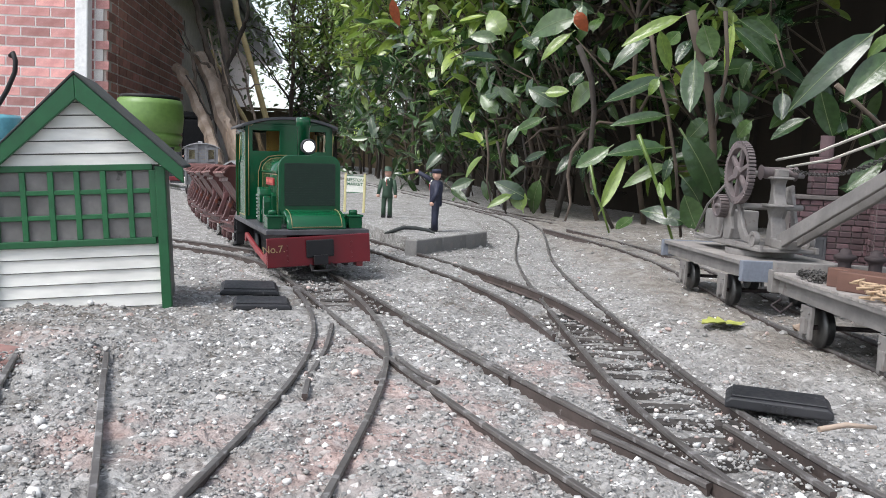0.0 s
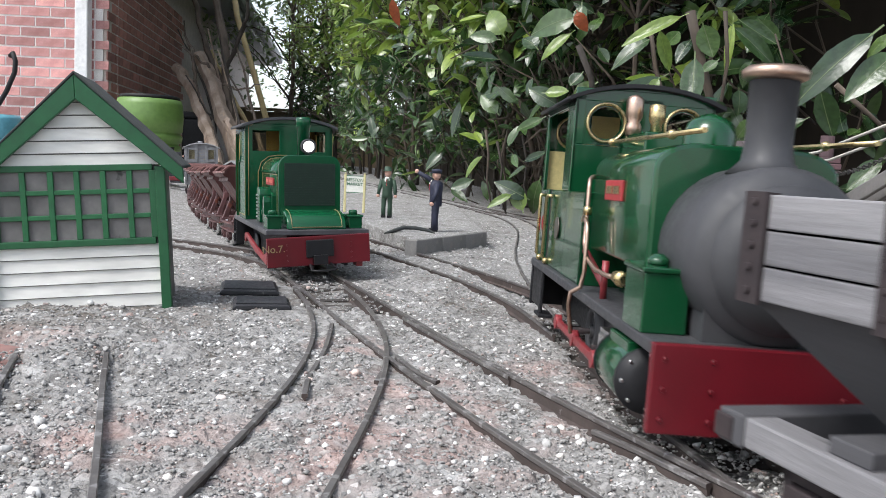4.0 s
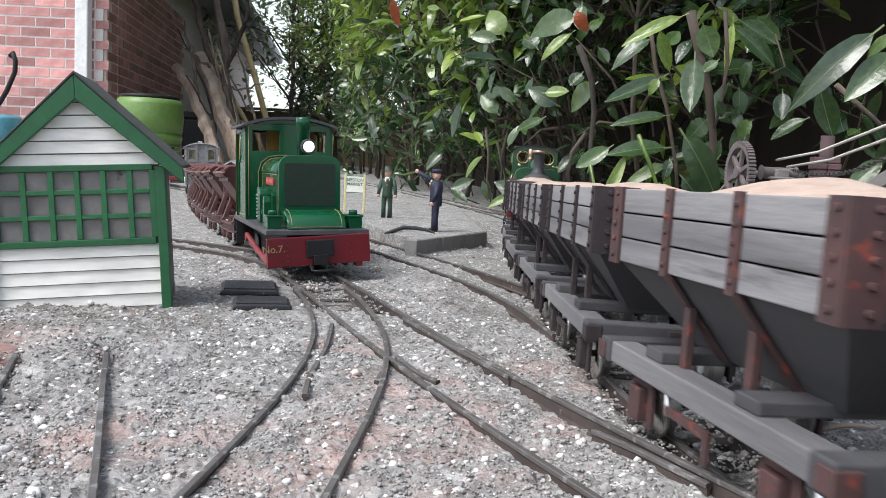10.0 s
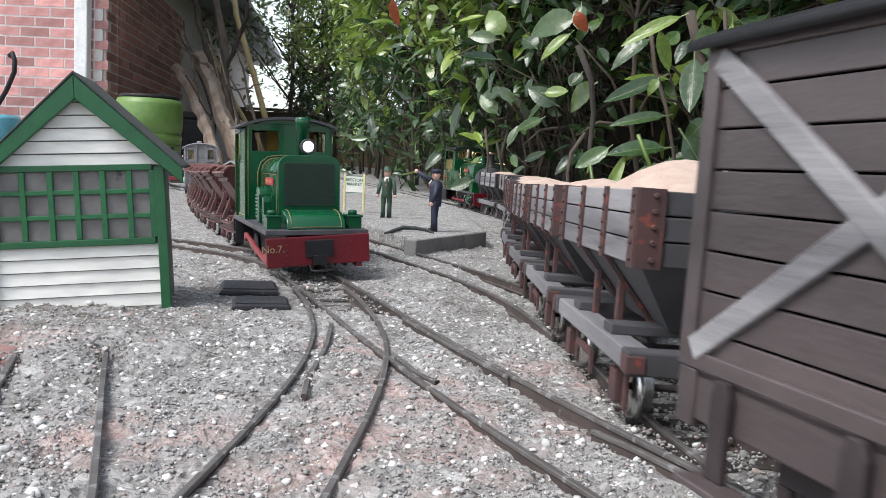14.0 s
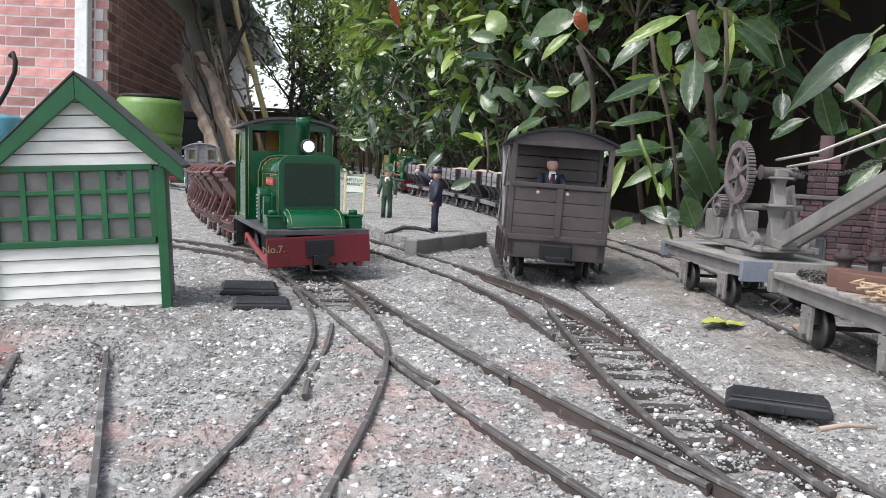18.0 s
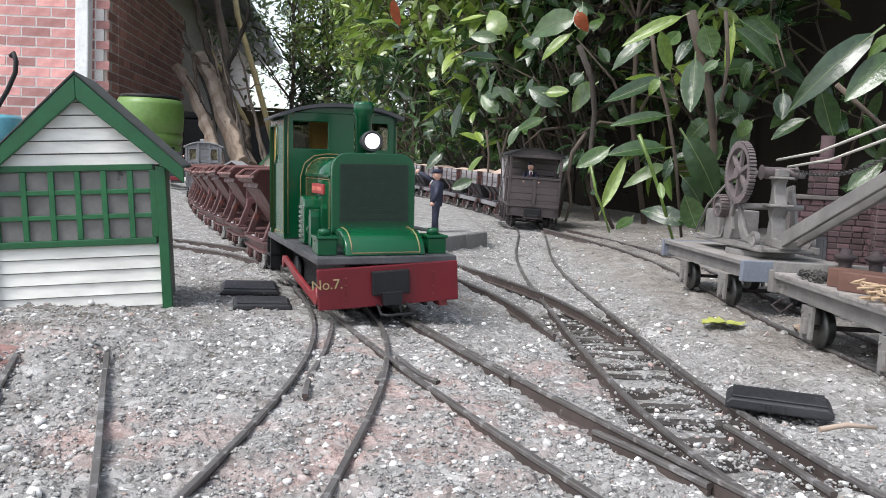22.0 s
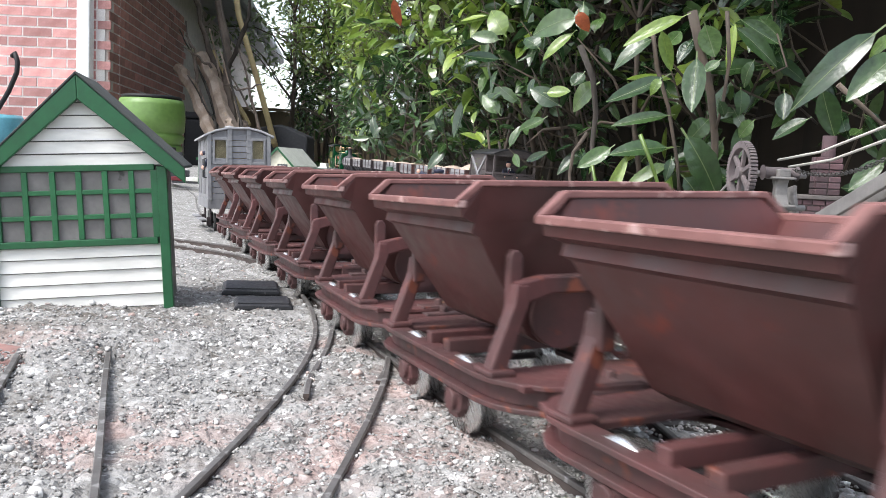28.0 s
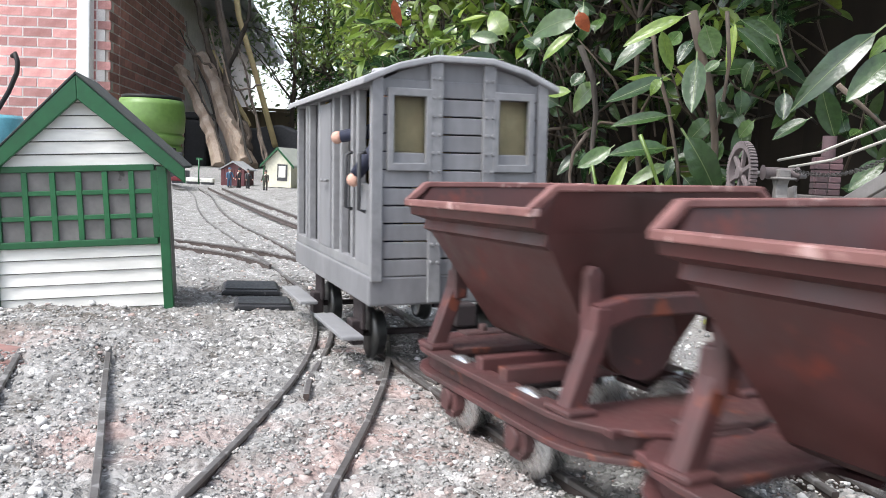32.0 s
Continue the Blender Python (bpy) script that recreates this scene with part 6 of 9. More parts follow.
# -- wooden hopper wagons ----------------------------------------------------
def hopper_wagon(iron, load):
    th = thing("hopper_wagon", "weathered grey planked hopper wagon with iron straps" + (" and a sand load" if load else ""), "wagon", "grey hopper wagon train")
    L, W = 76.0, 40.0
    for k in range(3):
        z0 = 64.0 + k * 9.9
        for s in (-1, 1):
            part("side_plank", Build().box(-L, L, s * W - 1.6, s * W + 1.6, z0, z0 + 9.3), WOOD_L, th, bevel=0.0005)
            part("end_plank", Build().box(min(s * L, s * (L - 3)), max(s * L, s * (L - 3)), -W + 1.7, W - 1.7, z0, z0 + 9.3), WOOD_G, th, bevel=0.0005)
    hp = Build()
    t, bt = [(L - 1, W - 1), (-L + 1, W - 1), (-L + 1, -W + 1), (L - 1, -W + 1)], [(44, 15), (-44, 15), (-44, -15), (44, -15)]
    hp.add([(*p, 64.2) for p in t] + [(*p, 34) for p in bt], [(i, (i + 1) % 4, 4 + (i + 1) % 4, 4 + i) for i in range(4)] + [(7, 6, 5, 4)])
    # the chute's shade is painted in with the darker timber
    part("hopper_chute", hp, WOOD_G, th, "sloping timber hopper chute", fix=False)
    for s in (-1, 1):
        y = s * (W + 1.6)
        for x in (-24, 24):
            ir = Build().box(x - 2.6, x + 2.6, min(y, y + s * 1.3), max(y, y + s * 1.3), 63.0, 93.8)
            ir.prism([(s * (W + 2.2), 64), (s * (W + 0.4), 64), (s * 15, 33.5), (s * 17, 33.5)], "x", x - 2.6, x + 2.6)
            bolt_row(ir, [(x, y + s * 1.3, z) for z in (67, 73, 78.5, 84, 90)], 1.1, 0.9, "y", s)
            part("strap", ir, iron, th, "riveted iron strap")
        for e in (-1, 1):
            x = e * (L - 4)
            ir = Build().box(x - 4.4, x + 4.4, min(y, y + s * 1.4), max(y, y + s * 1.4), 63.0, 93.8)
            ir.box(min(e * L, e * (L + 1.4)), max(e * L, e * (L + 1.4)), min(s * W + s * 2.5, s * (W - 8)), max(s * W + s * 2.5, s * (W - 8)), 63.0, 93.8)
            bolt_row(ir, [(x, y + s * 1.4, z) for z in (66.5, 73, 79, 85, 91)], 1.3, 1.0, "y", s)
            bolt_row(ir, [(e * (L + 1.4), s * (W - 4), z) for z in (66.5, 73, 79, 85, 91)], 1.3, 1.0, "x", e)
            part("corner_strap", ir, iron, th, "riveted iron corner strap")
    for s in (-1, 1):
        part("solebar", Build().box(-77, 77, min(s * 30, s * 41), max(s * 30, s * 41), 22.5, 31.0), WOOD_L, th, "pale grey timber solebar", 0.0007)
    for e in (-1, 1):
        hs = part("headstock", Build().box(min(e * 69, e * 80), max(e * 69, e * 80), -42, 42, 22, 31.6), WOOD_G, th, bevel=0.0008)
        for y in (-42.8, 35):
            part("corner_iron", Build().box(min(e * 73, e * 80.8), max(e * 73, e * 80.8), y, y + 7.8, 23, 30), iron, hs, bevel=0.0005)
        part("drawhook", Build().box(min(e * 79, e * 84), max(e * 79, e * 84), -5, 5, 23, 30).rod((e * 82, 0, 26), (e * 93, 0, 26), 1.6), IRON, hs, bevel=0.0006)
    for x in (-33, 33):
        part("cross_bearer", Build().box(x - 7, x + 7, -39, 39, 31, 35.5), WOOD_G, th, bevel=0.0006)
    for x in (-22, 22):
        for s in (-1, 1):
            part("support_post", Build().box(x - 2.2, x + 2.2, s * 31.5 - 1.6, s * 31.5 + 1.6, 30.5, 52.5), iron, th, bevel=0.0005)
    for x in (-48, 48):
        for s in (-1, 1):
            gd = Build().box(x - 10, x - 6, s * 35 - 1, s * 35 + 1, 3, 23).box(x + 6, x + 10, s * 35 - 1, s * 35 + 1, 3, 23).box(x - 10, x + 10, s * 35 - 1, s * 35 + 1, 18, 25).box(x - 5, x + 5, s * 36 - 3, s * 36 + 3, 5, 18)
            part("axleguard", gd, iron, th, bevel=0.0005)
    part("brake_lever", Build().box(-15, 15, -41, -39.5, 16, 19).box(13, 16, -41, -39.5, 8, 19), iron, th)
    if load:
        rng = random.Random(load)
        sd = Build()
        k = 12
        hgt = (9 + 5 * rng.random()) * (1.9 if load == 11 else 1.0)
        v = []
        for i in range(k + 1):
            for j in range(9):
                u, w = 2 * i / k - 1, 2 * j / 8 - 1
                z = 88 + hgt * max(0, 1 - abs(u) ** 1.6) * max(0, 1 - w * w) + 1.6 * noise.noise(Vector((u * 3 + load, w * 3, load * 1.7)))
                v.append((u * (L - 3), w * (W - 2), z))
        sd.add(v, [(i * 9 + j, i * 9 + j + 1, (i + 1) * 9 + j + 1, (i + 1) * 9 + j) for i in range(k) for j in range(8)], True)
        part("sand_load", sd, SAND, th, "heap of pinkish sand", fix=False)
    else:
        part("floor_board", Build().box(-L + 3, L - 3, -W + 2, W - 2, 70, 72), WOOD_G, th)
    wheelsets(th, (-48, 48), WHEEL)
    return th


# -- brake van with open veranda -------------------------------------------
def brake_van():
    th = thing("brake_van", "dark brown planked brake van with an open veranda", "brake van")
    L, W, z0, z1 = 92.0, 43.0, 38.0, 126.0
    part("underframe", Build().box(-L, L, -43, -36, 24, 38).box(-L, L, 36, 43, 24, 38).box(L - 8, L, -44, 44, 22, 38).box(-L, -L + 8, -44, 44, 22, 38), WOOD_B, th, "dark timber underframe", 0.0008)
    part("floor", Build().box(-L, L, -W, W, 36, 38.5), WOOD_B, th)
    xv = 34.0
    for k in range(8):
        a, b2 = z0 + k * 10.8, z0 + k * 10.8 + 10.2
        for s in (-1, 1):
            part("side_plank", Build().box(-L + 1, xv, min(s * W, s * (W - 2)), max(s * W, s * (W - 2)), a, b2), WOOD_B, th, bevel=0.0004)
        part("inner_end_plank", Build().box(xv - 2, xv, -W + 2.2, W - 2.2, a, b2), WOOD_B, th, bevel=0.0004)
        part("far_end_plank", Build().box(-L, -L + 2, -W + 2.2, W - 2.2, a, b2), WOOD_B, th, bevel=0.0004)
    for k in range(4):
        a, b2 = z0 + k * 11.6, z0 + k * 11.6 + 11.1
        part("end_plank", Build().box(L - 2.5, L, -W + 3, W - 3, a, b2), WOOD_B, th, bevel=0.0004)
    for s in (-1, 1):
        for x in (-L + 3, xv - 2, L - 2.5):
            part("corner_post", Build().box(x - 3, x + 3, min(s * (W - 3), s * (W + 1.6)), max(s * (W - 3), s * (W + 1.6)), z0, z1), WOOD_B, th, bevel=0.0006)
        fr = Build().box(-L, L, min(s * (W - 2), s * (W + 1.4)), max(s * (W - 2), s * (W + 1.4)), z1 - 4, z1)
        fr.box(-L, L, min(s * (W - 2), s * (W + 1.4)), max(s * (W - 2), s * (W + 1.4)), z0, z0 + 5)
        fr.box(xv, L, min(s * (W - 2), s * (W + 1.4)), max(s * (W - 2), s * (W + 1.4)), z0 + 46, z0 + 50)
        part("side_rail", fr, WOOD_B, th, bevel=0.0006)
    fr = Build().box(L - 3, L + 1.8, -W, W, z0 + 47, z0 + 51).box(L - 3, L + 1.8, -3, 3, z0, z0 + 47).box(L - 3, L + 1.8, -W, W, z0, z0 + 5).box(L - 3, L + 1, -W, W, z1 - 5, z1)
    part("end_frame", fr, WOOD_B, th, "brown framing timbers", 0.0006)
    for s in (-1, 1):
        y = s * (W + 0.8)
        for a, b2 in (((-L + 6, z0 + 5), (xv - 5, z1 - 5)), ((-L + 6, z1 - 5), (xv - 5, z0 + 5))):
            d = Vector((b2[0] - a[0], 0, b2[1] - a[1]))
            m = Matrix.Translation((a[0], y, a[1])) @ Matrix.Rotation(-math.atan2(d.z, d.x), 4, "Y")
            part("cross_brace", Build().box(0, d.length, -1.2 - 0.3 * (a[1] > b2[1]), 1.2 + 0.3 * (a[1] > b2[1]), -3.4, 3.4, m), WOOD_L, th, "greyer diagonal bracing timber", 0.0005)
    arc = [(y, z1 + 12 * (1 - (y / 48) ** 2)) for y in range(-48, 49, 6)]
    part("roof", Build().prism(arc + [(y, z - 2.6) for y, z in reversed(arc)], "x", -L - 5, L + 5, True), BLACK, th, "curved black roof")
    part("gable", Build().prism([(y, z - 2.7) for y, z in arc[1:-1]] + [(42, z1 - 4.8), (-42, z1 - 4.8)], "x", L - 3, L), WOOD_B, th)
    part("end_gable", Build().prism([(y, z - 2.7) for y, z in arc[1:-1]] + [(42, z1 - 4.8), (-42, z1 - 4.8)], "x", -L, -L + 3), WOOD_B, th)
    part("coupler_block", Build().box(L, L + 7, -14, 14, 22, 36).box(L + 4, L + 10, -9, 9, 18, 26), BLACK, th, "black coupler block", 0.0015)
    part("coupler_loop", Build().tube([(L + 4, -16, 21), (L + 12, -16, 20), (L + 12, 16, 20), (L + 4, 16, 21)], 1.1, 6).rod((L + 8, -6, 24), (L + 9, -7, 6), 0.7, 0.4, 5), IRON, th)
    for x in (-48, 48):
        for s in (-1, 1):
            part("axleguard", Build().box(x - 10, x + 10, s * 35 - 1, s * 35 + 1, 16, 30).box(x - 10, x - 5, s * 35 - 1, s * 35 + 1, 3, 16).box(x + 5, x + 10, s * 35 - 1, s * 35 + 1, 3, 16), IRON, th, bevel=0.0005)
    for x in (-70, -25, 25, 70):
        for s in (-1, 1):
            gd = Build().prism([(x - 3.5, 12), (x + 3.5, 12), (x + 3.5, 34), (x + 2, 38), (x - 2, 38), (x - 3.5, 34)], "y", s * 45 - 1.2, s * 45 + 1.2)
            part("step_bracket", gd, IRON, th, bevel=0.0005)
    for s in (-1, 1):
        part("footboard", Build().box(-78, 78, min(s * 43, s * 52), max(s * 43, s * 52), 10, 12), WOOD_B, th, "long timber footboard", 0.0005)
    wheelsets(th, (-48, 48), WHEEL_D)
    th.scale = (1.08, 1.08, 1.08)
    return th


# -- grey guard's van ------------------------------------------------------
def guards_van():
    th = thing("guards_van", "grey boarded guard's van with two end windows and an arched roof", "brake van")
    L, W, z0, z1 = 88.0, 41.0, 44.0, 130.0
    part("underframe", Build().box(-L, L, -42, 42, 31, 44), VAN_GREY, th, "grey underframe", 0.001)
    for k in range(11):
        a = z0 + k * 7.8
        cut = 95 < a + 4 < 123
        for e in (-1, 1):
            x0, x1 = min(e * L, e * (L - 2)), max(e * L, e * (L - 2))
            if cut and e > 0:
                for y0, y1 in ((-W + 2, -32), (-17, 17), (32, W - 2)):
                    part("end_board", Build().box(x0, x1, y0, y1, a, a + 7.2), VAN_GREY, th, bevel=0.0004)
            else:
                part("end_board", Build().box(x0, x1, -W + 2, W - 2, a, a + 7.2), VAN_GREY, th, bevel=0.0004)
    for y in (-12.5, 12.5):
        up = part("end_post", Build().box(L, L + 2, y - 3, y + 3, 32, z1 + 7), VAN_LT, th, "paler grey riveted post", 0.0004)
        bo = Build()
        bolt_row(bo, [(L + 2, y + q, 50 + 8 * i) for i in range(11) for q in (-1.5, 1.5)], 0.9, 0.8, "x", 1)
        part("rivets", bo, VAN_LT, up, kind="stuff")
    for y in (-W + 2, W - 2):
        part("corner_post", Build().box(L - 2, L + 1.8, y - 2.5, y + 2.5, z0 - 2, z1), VAN_LT, th, bevel=0.0004)
    for y in (-24.5, 24.5):
        wf = Build()
        outer, inner = [(y - 10, 90), (y + 10, 90), (y + 10, 125.5), (y - 10, 125.5)], [(y - 7.3, 93.5), (y + 7.3, 93.5), (y + 7.3, 122), (y - 7.3, 122)]
        wf.add([(x, *p) for x in (L - 0.5, L + 2.2) for p in outer + inner], [(i, (i + 1) % 4, 4 + (i + 1) % 4, 4 + i) for i in range(4)] + [(8 + i, 8 + (i + 1) % 4, 12 + (i + 1) % 4, 12 + i) for i in range(4)] + [(i, (i + 1) % 4, 8 + (i + 1) % 4, 8 + i) for i in range(4)] + [(4 + i, 4 + (i + 1) % 4, 12 + (i + 1) % 4, 12 + i) for i in range(4)])
        part("window_frame", wf, VAN_LT, th, bevel=0.0004)
    for y in (-24.5, 24.5):
        part("window_pane", Build().box(L - 1.2, L - 0.4, y - 7.5, y + 7.5, 93, 122.5), GLASS, th)
    for y in (-24.5, 24.5):
        part("blind", Build().box(L - 5, L - 4.2, y - 8.5, y + 8.5, 92, 124), mat("dusty_blind", (0.4, 0.37, 0.31), (0.26, 0.24, 0.2), 60, 0.7, bump=0.1), th, "dusty tan window blind")
    part("cabin_inside", Build().box(-20, -18, -W + 3, W - 3, z0, z1), CAB_IN, th, "dull tan partition")
    for s in (-1, 1):
        y = s * W
        for x in (-L + 2, -58, -50, -22, 12, 30, 52, 62, L - 2.5):
            part("side_post", Build().box(x - 2.2, x + 2.2, min(y, y - s * 4), max(y, y - s * 4), z0, z1), VAN_LT, th, bevel=0.0005)
        sd = Build().box(-L, L, min(y, y - s * 4), max(y, y - s * 4), z0, z0 + 5).box(-L, L, min(y, y - s * 4), max(y, y - s * 4), z1 - 4, z1)
        sd.box(62, L, min(y, y - s * 4), max(y, y - s * 4), z0 + 36, z0 + 40)
        part("side_rail", sd, VAN_LT, th, bevel=0.0005)
    pn = Build()
    for s in (-1, 1):
        y = s * (W - 4.5)
        pn.box(-L + 1, 48, min(y, y - s * 1.5), max(y, y - s * 1.5), z0, z1 - 2).box(48, L - 1, min(y, y - s * 1.5), max(y, y - s * 1.5), z0, z0 + 37)
    part("side_panel", pn, VAN_GREY, th)
    part("half_door", Build().box(62, L - 3, -W, -W + 2, z0 + 4, z0 + 38), VAN_GREY, th, "grey veranda half door", 0.0005)
    dr = part("side_door", Build().box(-18, 8, -W - 0.3, -W + 2, z0 + 5, z1 - 6), VAN_GREY, th, bevel=0.0005)
    part("door_handle", Build().rod((4, -W - 0.5, 84), (4, -W - 3, 84), 0.8).rod((4, -W - 3, 84), (-3, -W - 3, 84), 0.8), VAN_LT, dr)
    for x in (58, 82):
        part("grab_rail", Build().tube([(x, -W - 1, 72), (x, -W - 4, 73), (x, -W - 4, 97), (x, -W - 1, 98)], 0.9, 6), DARK, th)
    prof = [(-46, z1 - 1), (-30, z1 + 6), (-13, z1 + 10), (13, z1 + 10), (30, z1 + 6), (46, z1 - 1)]
    part("roof", Build().prism(prof + [(y, z - 3) for y, z in reversed(prof)], "x", -L - 4, L + 4), ROOF_G, th, "pale grey arched roof", 0.0008)
    part("gable", Build().prism([(y * 0.9, z - 2.8) for y, z in prof] + [(40, z1 - 5), (-40, z1 - 5)], "x", L - 3, L - 1), VAN_GREY, th)
    part("end_gable", Build().prism([(y * 0.9, z - 2.8) for y, z in prof] + [(40, z1 - 5), (-40, z1 - 5)], "x", -L + 1, -L + 3), VAN_GREY, th)
    part("roof_vent", Build().turned([(5, 0), (5, 6), (7, 7), (6, 10), (0.01, 11)], "z", (-40, 0, z1 + 8), 14), ROOF_G, th)
    for x in (20, -80):
        part("footboard", Build().box(x, x + 62, -52, -42, 15, 17), VAN_LT, th, "grey footboard", 0.0006)
    for x in (-46, 46):
        for s in (-1, 1):
            gd = Build().box(x - 9, x + 9, s * 35 - 1, s * 35 + 1, 14, 32).box(x - 5, x + 5, s * 37 - 3, s * 37 + 3, 6, 18)
            part("axleguard", gd, IRON, th, bevel=0.0006)
    part("coupler", Build().box(L, L + 10, -5, 5, 22, 32), IRON, th, bevel=0.001)
    wheelsets(th, (-46, 46), WHEEL_D)
    th.scale = (1.05, 1.05, 1.05)
    return th


# -- steam locomotive ------------------------------------------------------
def spoked_wheel():
    b = Build().turned([(13.2, -2.5), (13.2, 2.5), (11, 2.5), (11, -2.5), (13.2, -2.5)], "y", (0, 0, 0), 26).turned([(14.6, -4.2), (14.6, -2.5), (11, -2.5), (11, -4.2), (14.6, -4.2)], "y", (0, 0, 0), 26)
    b.turned([(3.2, -3), (3.2, 3)], "y", (0, 0, 0), 12)
    for i in range(10):
        a = i * math.pi / 5
        b.rod((2.5 * math.cos(a), 0, 2.5 * math.sin(a)), (11.5 * math.cos(a), 0, 11.5 * math.sin(a)), 1.0, 0.8, 6)
    b.box(-4, 4, -2, 2, -10, -6)
    return b.mesh("wheel", DARK)


def steam_loco():
    th = thing("steam_locomotive", "green narrow-gauge steam tank locomotive with brass fittings and red rods", "locomotive")
    part("footplate", Build().box(-150, 148, -42, 42, 36.5, 41), DARK, th, "black footplate", 0.0008)
    part("frame", Build().box(-146, 144, -19, -17, 8, 37).box(-146, 144, 17, 19, 8, 37), BLACK, th)
    bm_ = part("buffer_beam", Build().box(146, 150, -42, 42, 11, 41), BEAM_RED, th, "red front buffer beam", 0.0006)
    rv = Build()
    bolt_row(rv, [(150, y, z) for y in (-38, -22, 22, 38) for z in (16, 26, 36)], 1.1, 0.8, "x", 1)
    part("rivets", rv, BEAM_RED, bm_)
    part("rear_beam", Build().box(-152, -148, -41, 41, 10, 41).box(-148, -112, -40, -38, 12, 37).box(-148, -112, 38, 40, 12, 37), BLACK, th, "black rear beam and valance", 0.0006)
    for s in (-1, 1):
        part("step", Build().box(-112, -92, min(s * 34, s * 43), max(s * 34, s * 43), 9, 11).box(-103, -97, min(s * 40, s * 42), max(s * 40, s * 42), 11, 37), BLACK, th, "black cab step", 0.0005)
    A, Fz = -150, -47
    cab = part("cab_body", Build().box(-2.5, 0, -39, 39, 41, 88).box(Fz, 0, -39, -20, 84, 88).box(Fz, 0, 20, 39, 84, 88), GREEN_S, th, "glossy green cab and side bunkers", 0.0007)
    part("back_sheet", Build().box(A, A + 2.5, -36.5, 36.5, 41, 114).box(A, A + 2.5, -36.5, -32, 114, 141).box(A, A + 2.5, 32, 36.5, 114, 141).box(A, A + 2.5, -36.5, 36.5, 138, 144), GREEN_S, cab, bevel=0.0007)
    for s in (-1, 1):
        y0, y1 = min(s * 39, s * 36.5), max(s * 39, s * 36.5)
        part("side_sheet", Build().box(A, A + 32, y0, y1, 41, 88).box(A + 46, 0, y0, y1, 41, 88).box(A, A + 7, y0, y1, 88, 141).box(Fz - 22, Fz, y0, y1, 88, 141).box(A, Fz, y0, y1, 135, 141), GREEN_S, cab, bevel=0.0007)
    sp = Build().box(Fz - 2.5, Fz, -39, 39, 41, 114).box(Fz - 2.5, Fz, -39, -33, 114, 141).box(Fz - 2.5, Fz, -10, 10, 114, 141).box(Fz - 2.5, Fz, 33, 39, 114, 141).box(Fz - 2.5, Fz, -39, 39, 138, 145)
    part("front_sheet", sp, GREEN_S, cab, bevel=0.0005)
    part("rear_sheet", Build().box(A, A + 2.4, -10, 10, 114, 139), GREEN_S, cab)
    for s in (-1, 1):
        y = s * 21.5
        for x, nm in ((Fz, "spectacle_ring"), (A + 1.5, "rear_window_ring")):
            part(nm, Build().turned([(9.5, -1.6), (11.2, -1.6), (11.2, 1.8), (10.4, 2.4), (9.5, 1), (9.5, -1.6)], "x", (x, y, 126.5), 28), BRASS, cab, "round brass window ring")
            pl = Build()
            for i in range(16):
                a, c = i * math.pi / 8, (i + 1) * math.pi / 8
                def edge(q):
                    k = 12.3 / max(abs(math.cos(q)), abs(math.sin(q)))
                    return (y + k * math.cos(q), 126.5 + k * math.sin(q))
                p = [(y + 8.9 * math.cos(a), 126.5 + 8.9 * math.sin(a)), edge(a), edge(c), (y + 8.9 * math.cos(c), 126.5 + 8.9 * math.sin(c))]
                pl.prism(p, "x", x - 2.2, x - 0.2)
            part("window_plate", pl, GREEN_S, cab)
        part("window_pane", Build().turned([(9.5, -0.4), (9.5, 0.4)], "x", (Fz - 1, y, 126.5), 20), GLASS, cab)
        for x, top in ((A + 22, 84), (A + 48, 84)):
            part("grab_rail", Build().tube([(x + (7 if x > A + 30 else 0), s * 39, top), (x + (5 if x > A + 30 else 0), s * 42.2, top), (x, s * 42.2, top - 2), (x, s * 42.2, 46), (x, s * 39, 44)], 1.1, 8).ball((x, s * 40, 43.5), 2.2), BRASS, cab, "brass grab rail")
        part("works_plate", Build().turned([(6.4, 0), (6.4, 0.8), (4.6, 1.3), (4.2, 0.6), (0.01, 0.6)], "y", (A + 80, s * 39 - (1.3 if s < 0 else 0), 66), 22), mat("dull_plate", (0.16, 0.14, 0.12), None, 200, 0.4, metal=0.6, bump=0.1), cab, "round cast works plate")
        part("number_plate", Build().turned([(4.6, 0), (4.6, 0.7), (0.01, 0.9)], "y", (A + 23, s * 39 - (0.9 if s < 0 else 0), 66), 18), PLATE_RED, cab, "small round red plate")
        # black sheet across the opening stands in for the shade inside
        part("door_gap", Build().box(A + 32, A + 46, s * 37 - 0.6, s * 37 + 0.6, 41, 88), BLACK, cab, "black sheet for the shade in the cab doorway")
        part("cab_lining", Build().box(A + 3, Fz - 3, s * 36 - 0.3, s * 36 + 0.3, 42, 87.5), CREAM, cab, "cream cab interior")
    part("cab_back_lining", Build().box(A + 2.7, A + 3.3, -36, 36, 42, 106).box(A + 2.7, A + 3.3, -36, 36, 106, 113.6).box(A + 2.7, A + 3.3, -9.4, 9.4, 113, 139).box(Fz - 3.4, Fz - 2.8, -36, 36, 42, 105).box(Fz - 3.4, Fz - 2.8, -9.4, 9.4, 105, 139), CREAM, cab, "cream cab interior")
    arc = [(y, 139.5 + 9 * (1 - (abs(y) / 43) ** 2.2)) for y in range(-43, 44, 5)] + [(43, 139.5)]
    part("roof", Build().prism(arc + [(y, z - 2.2) for y, z in reversed(arc)], "x", A - 5, Fz + 5, True), BLACK, th, "curved black cab roof")
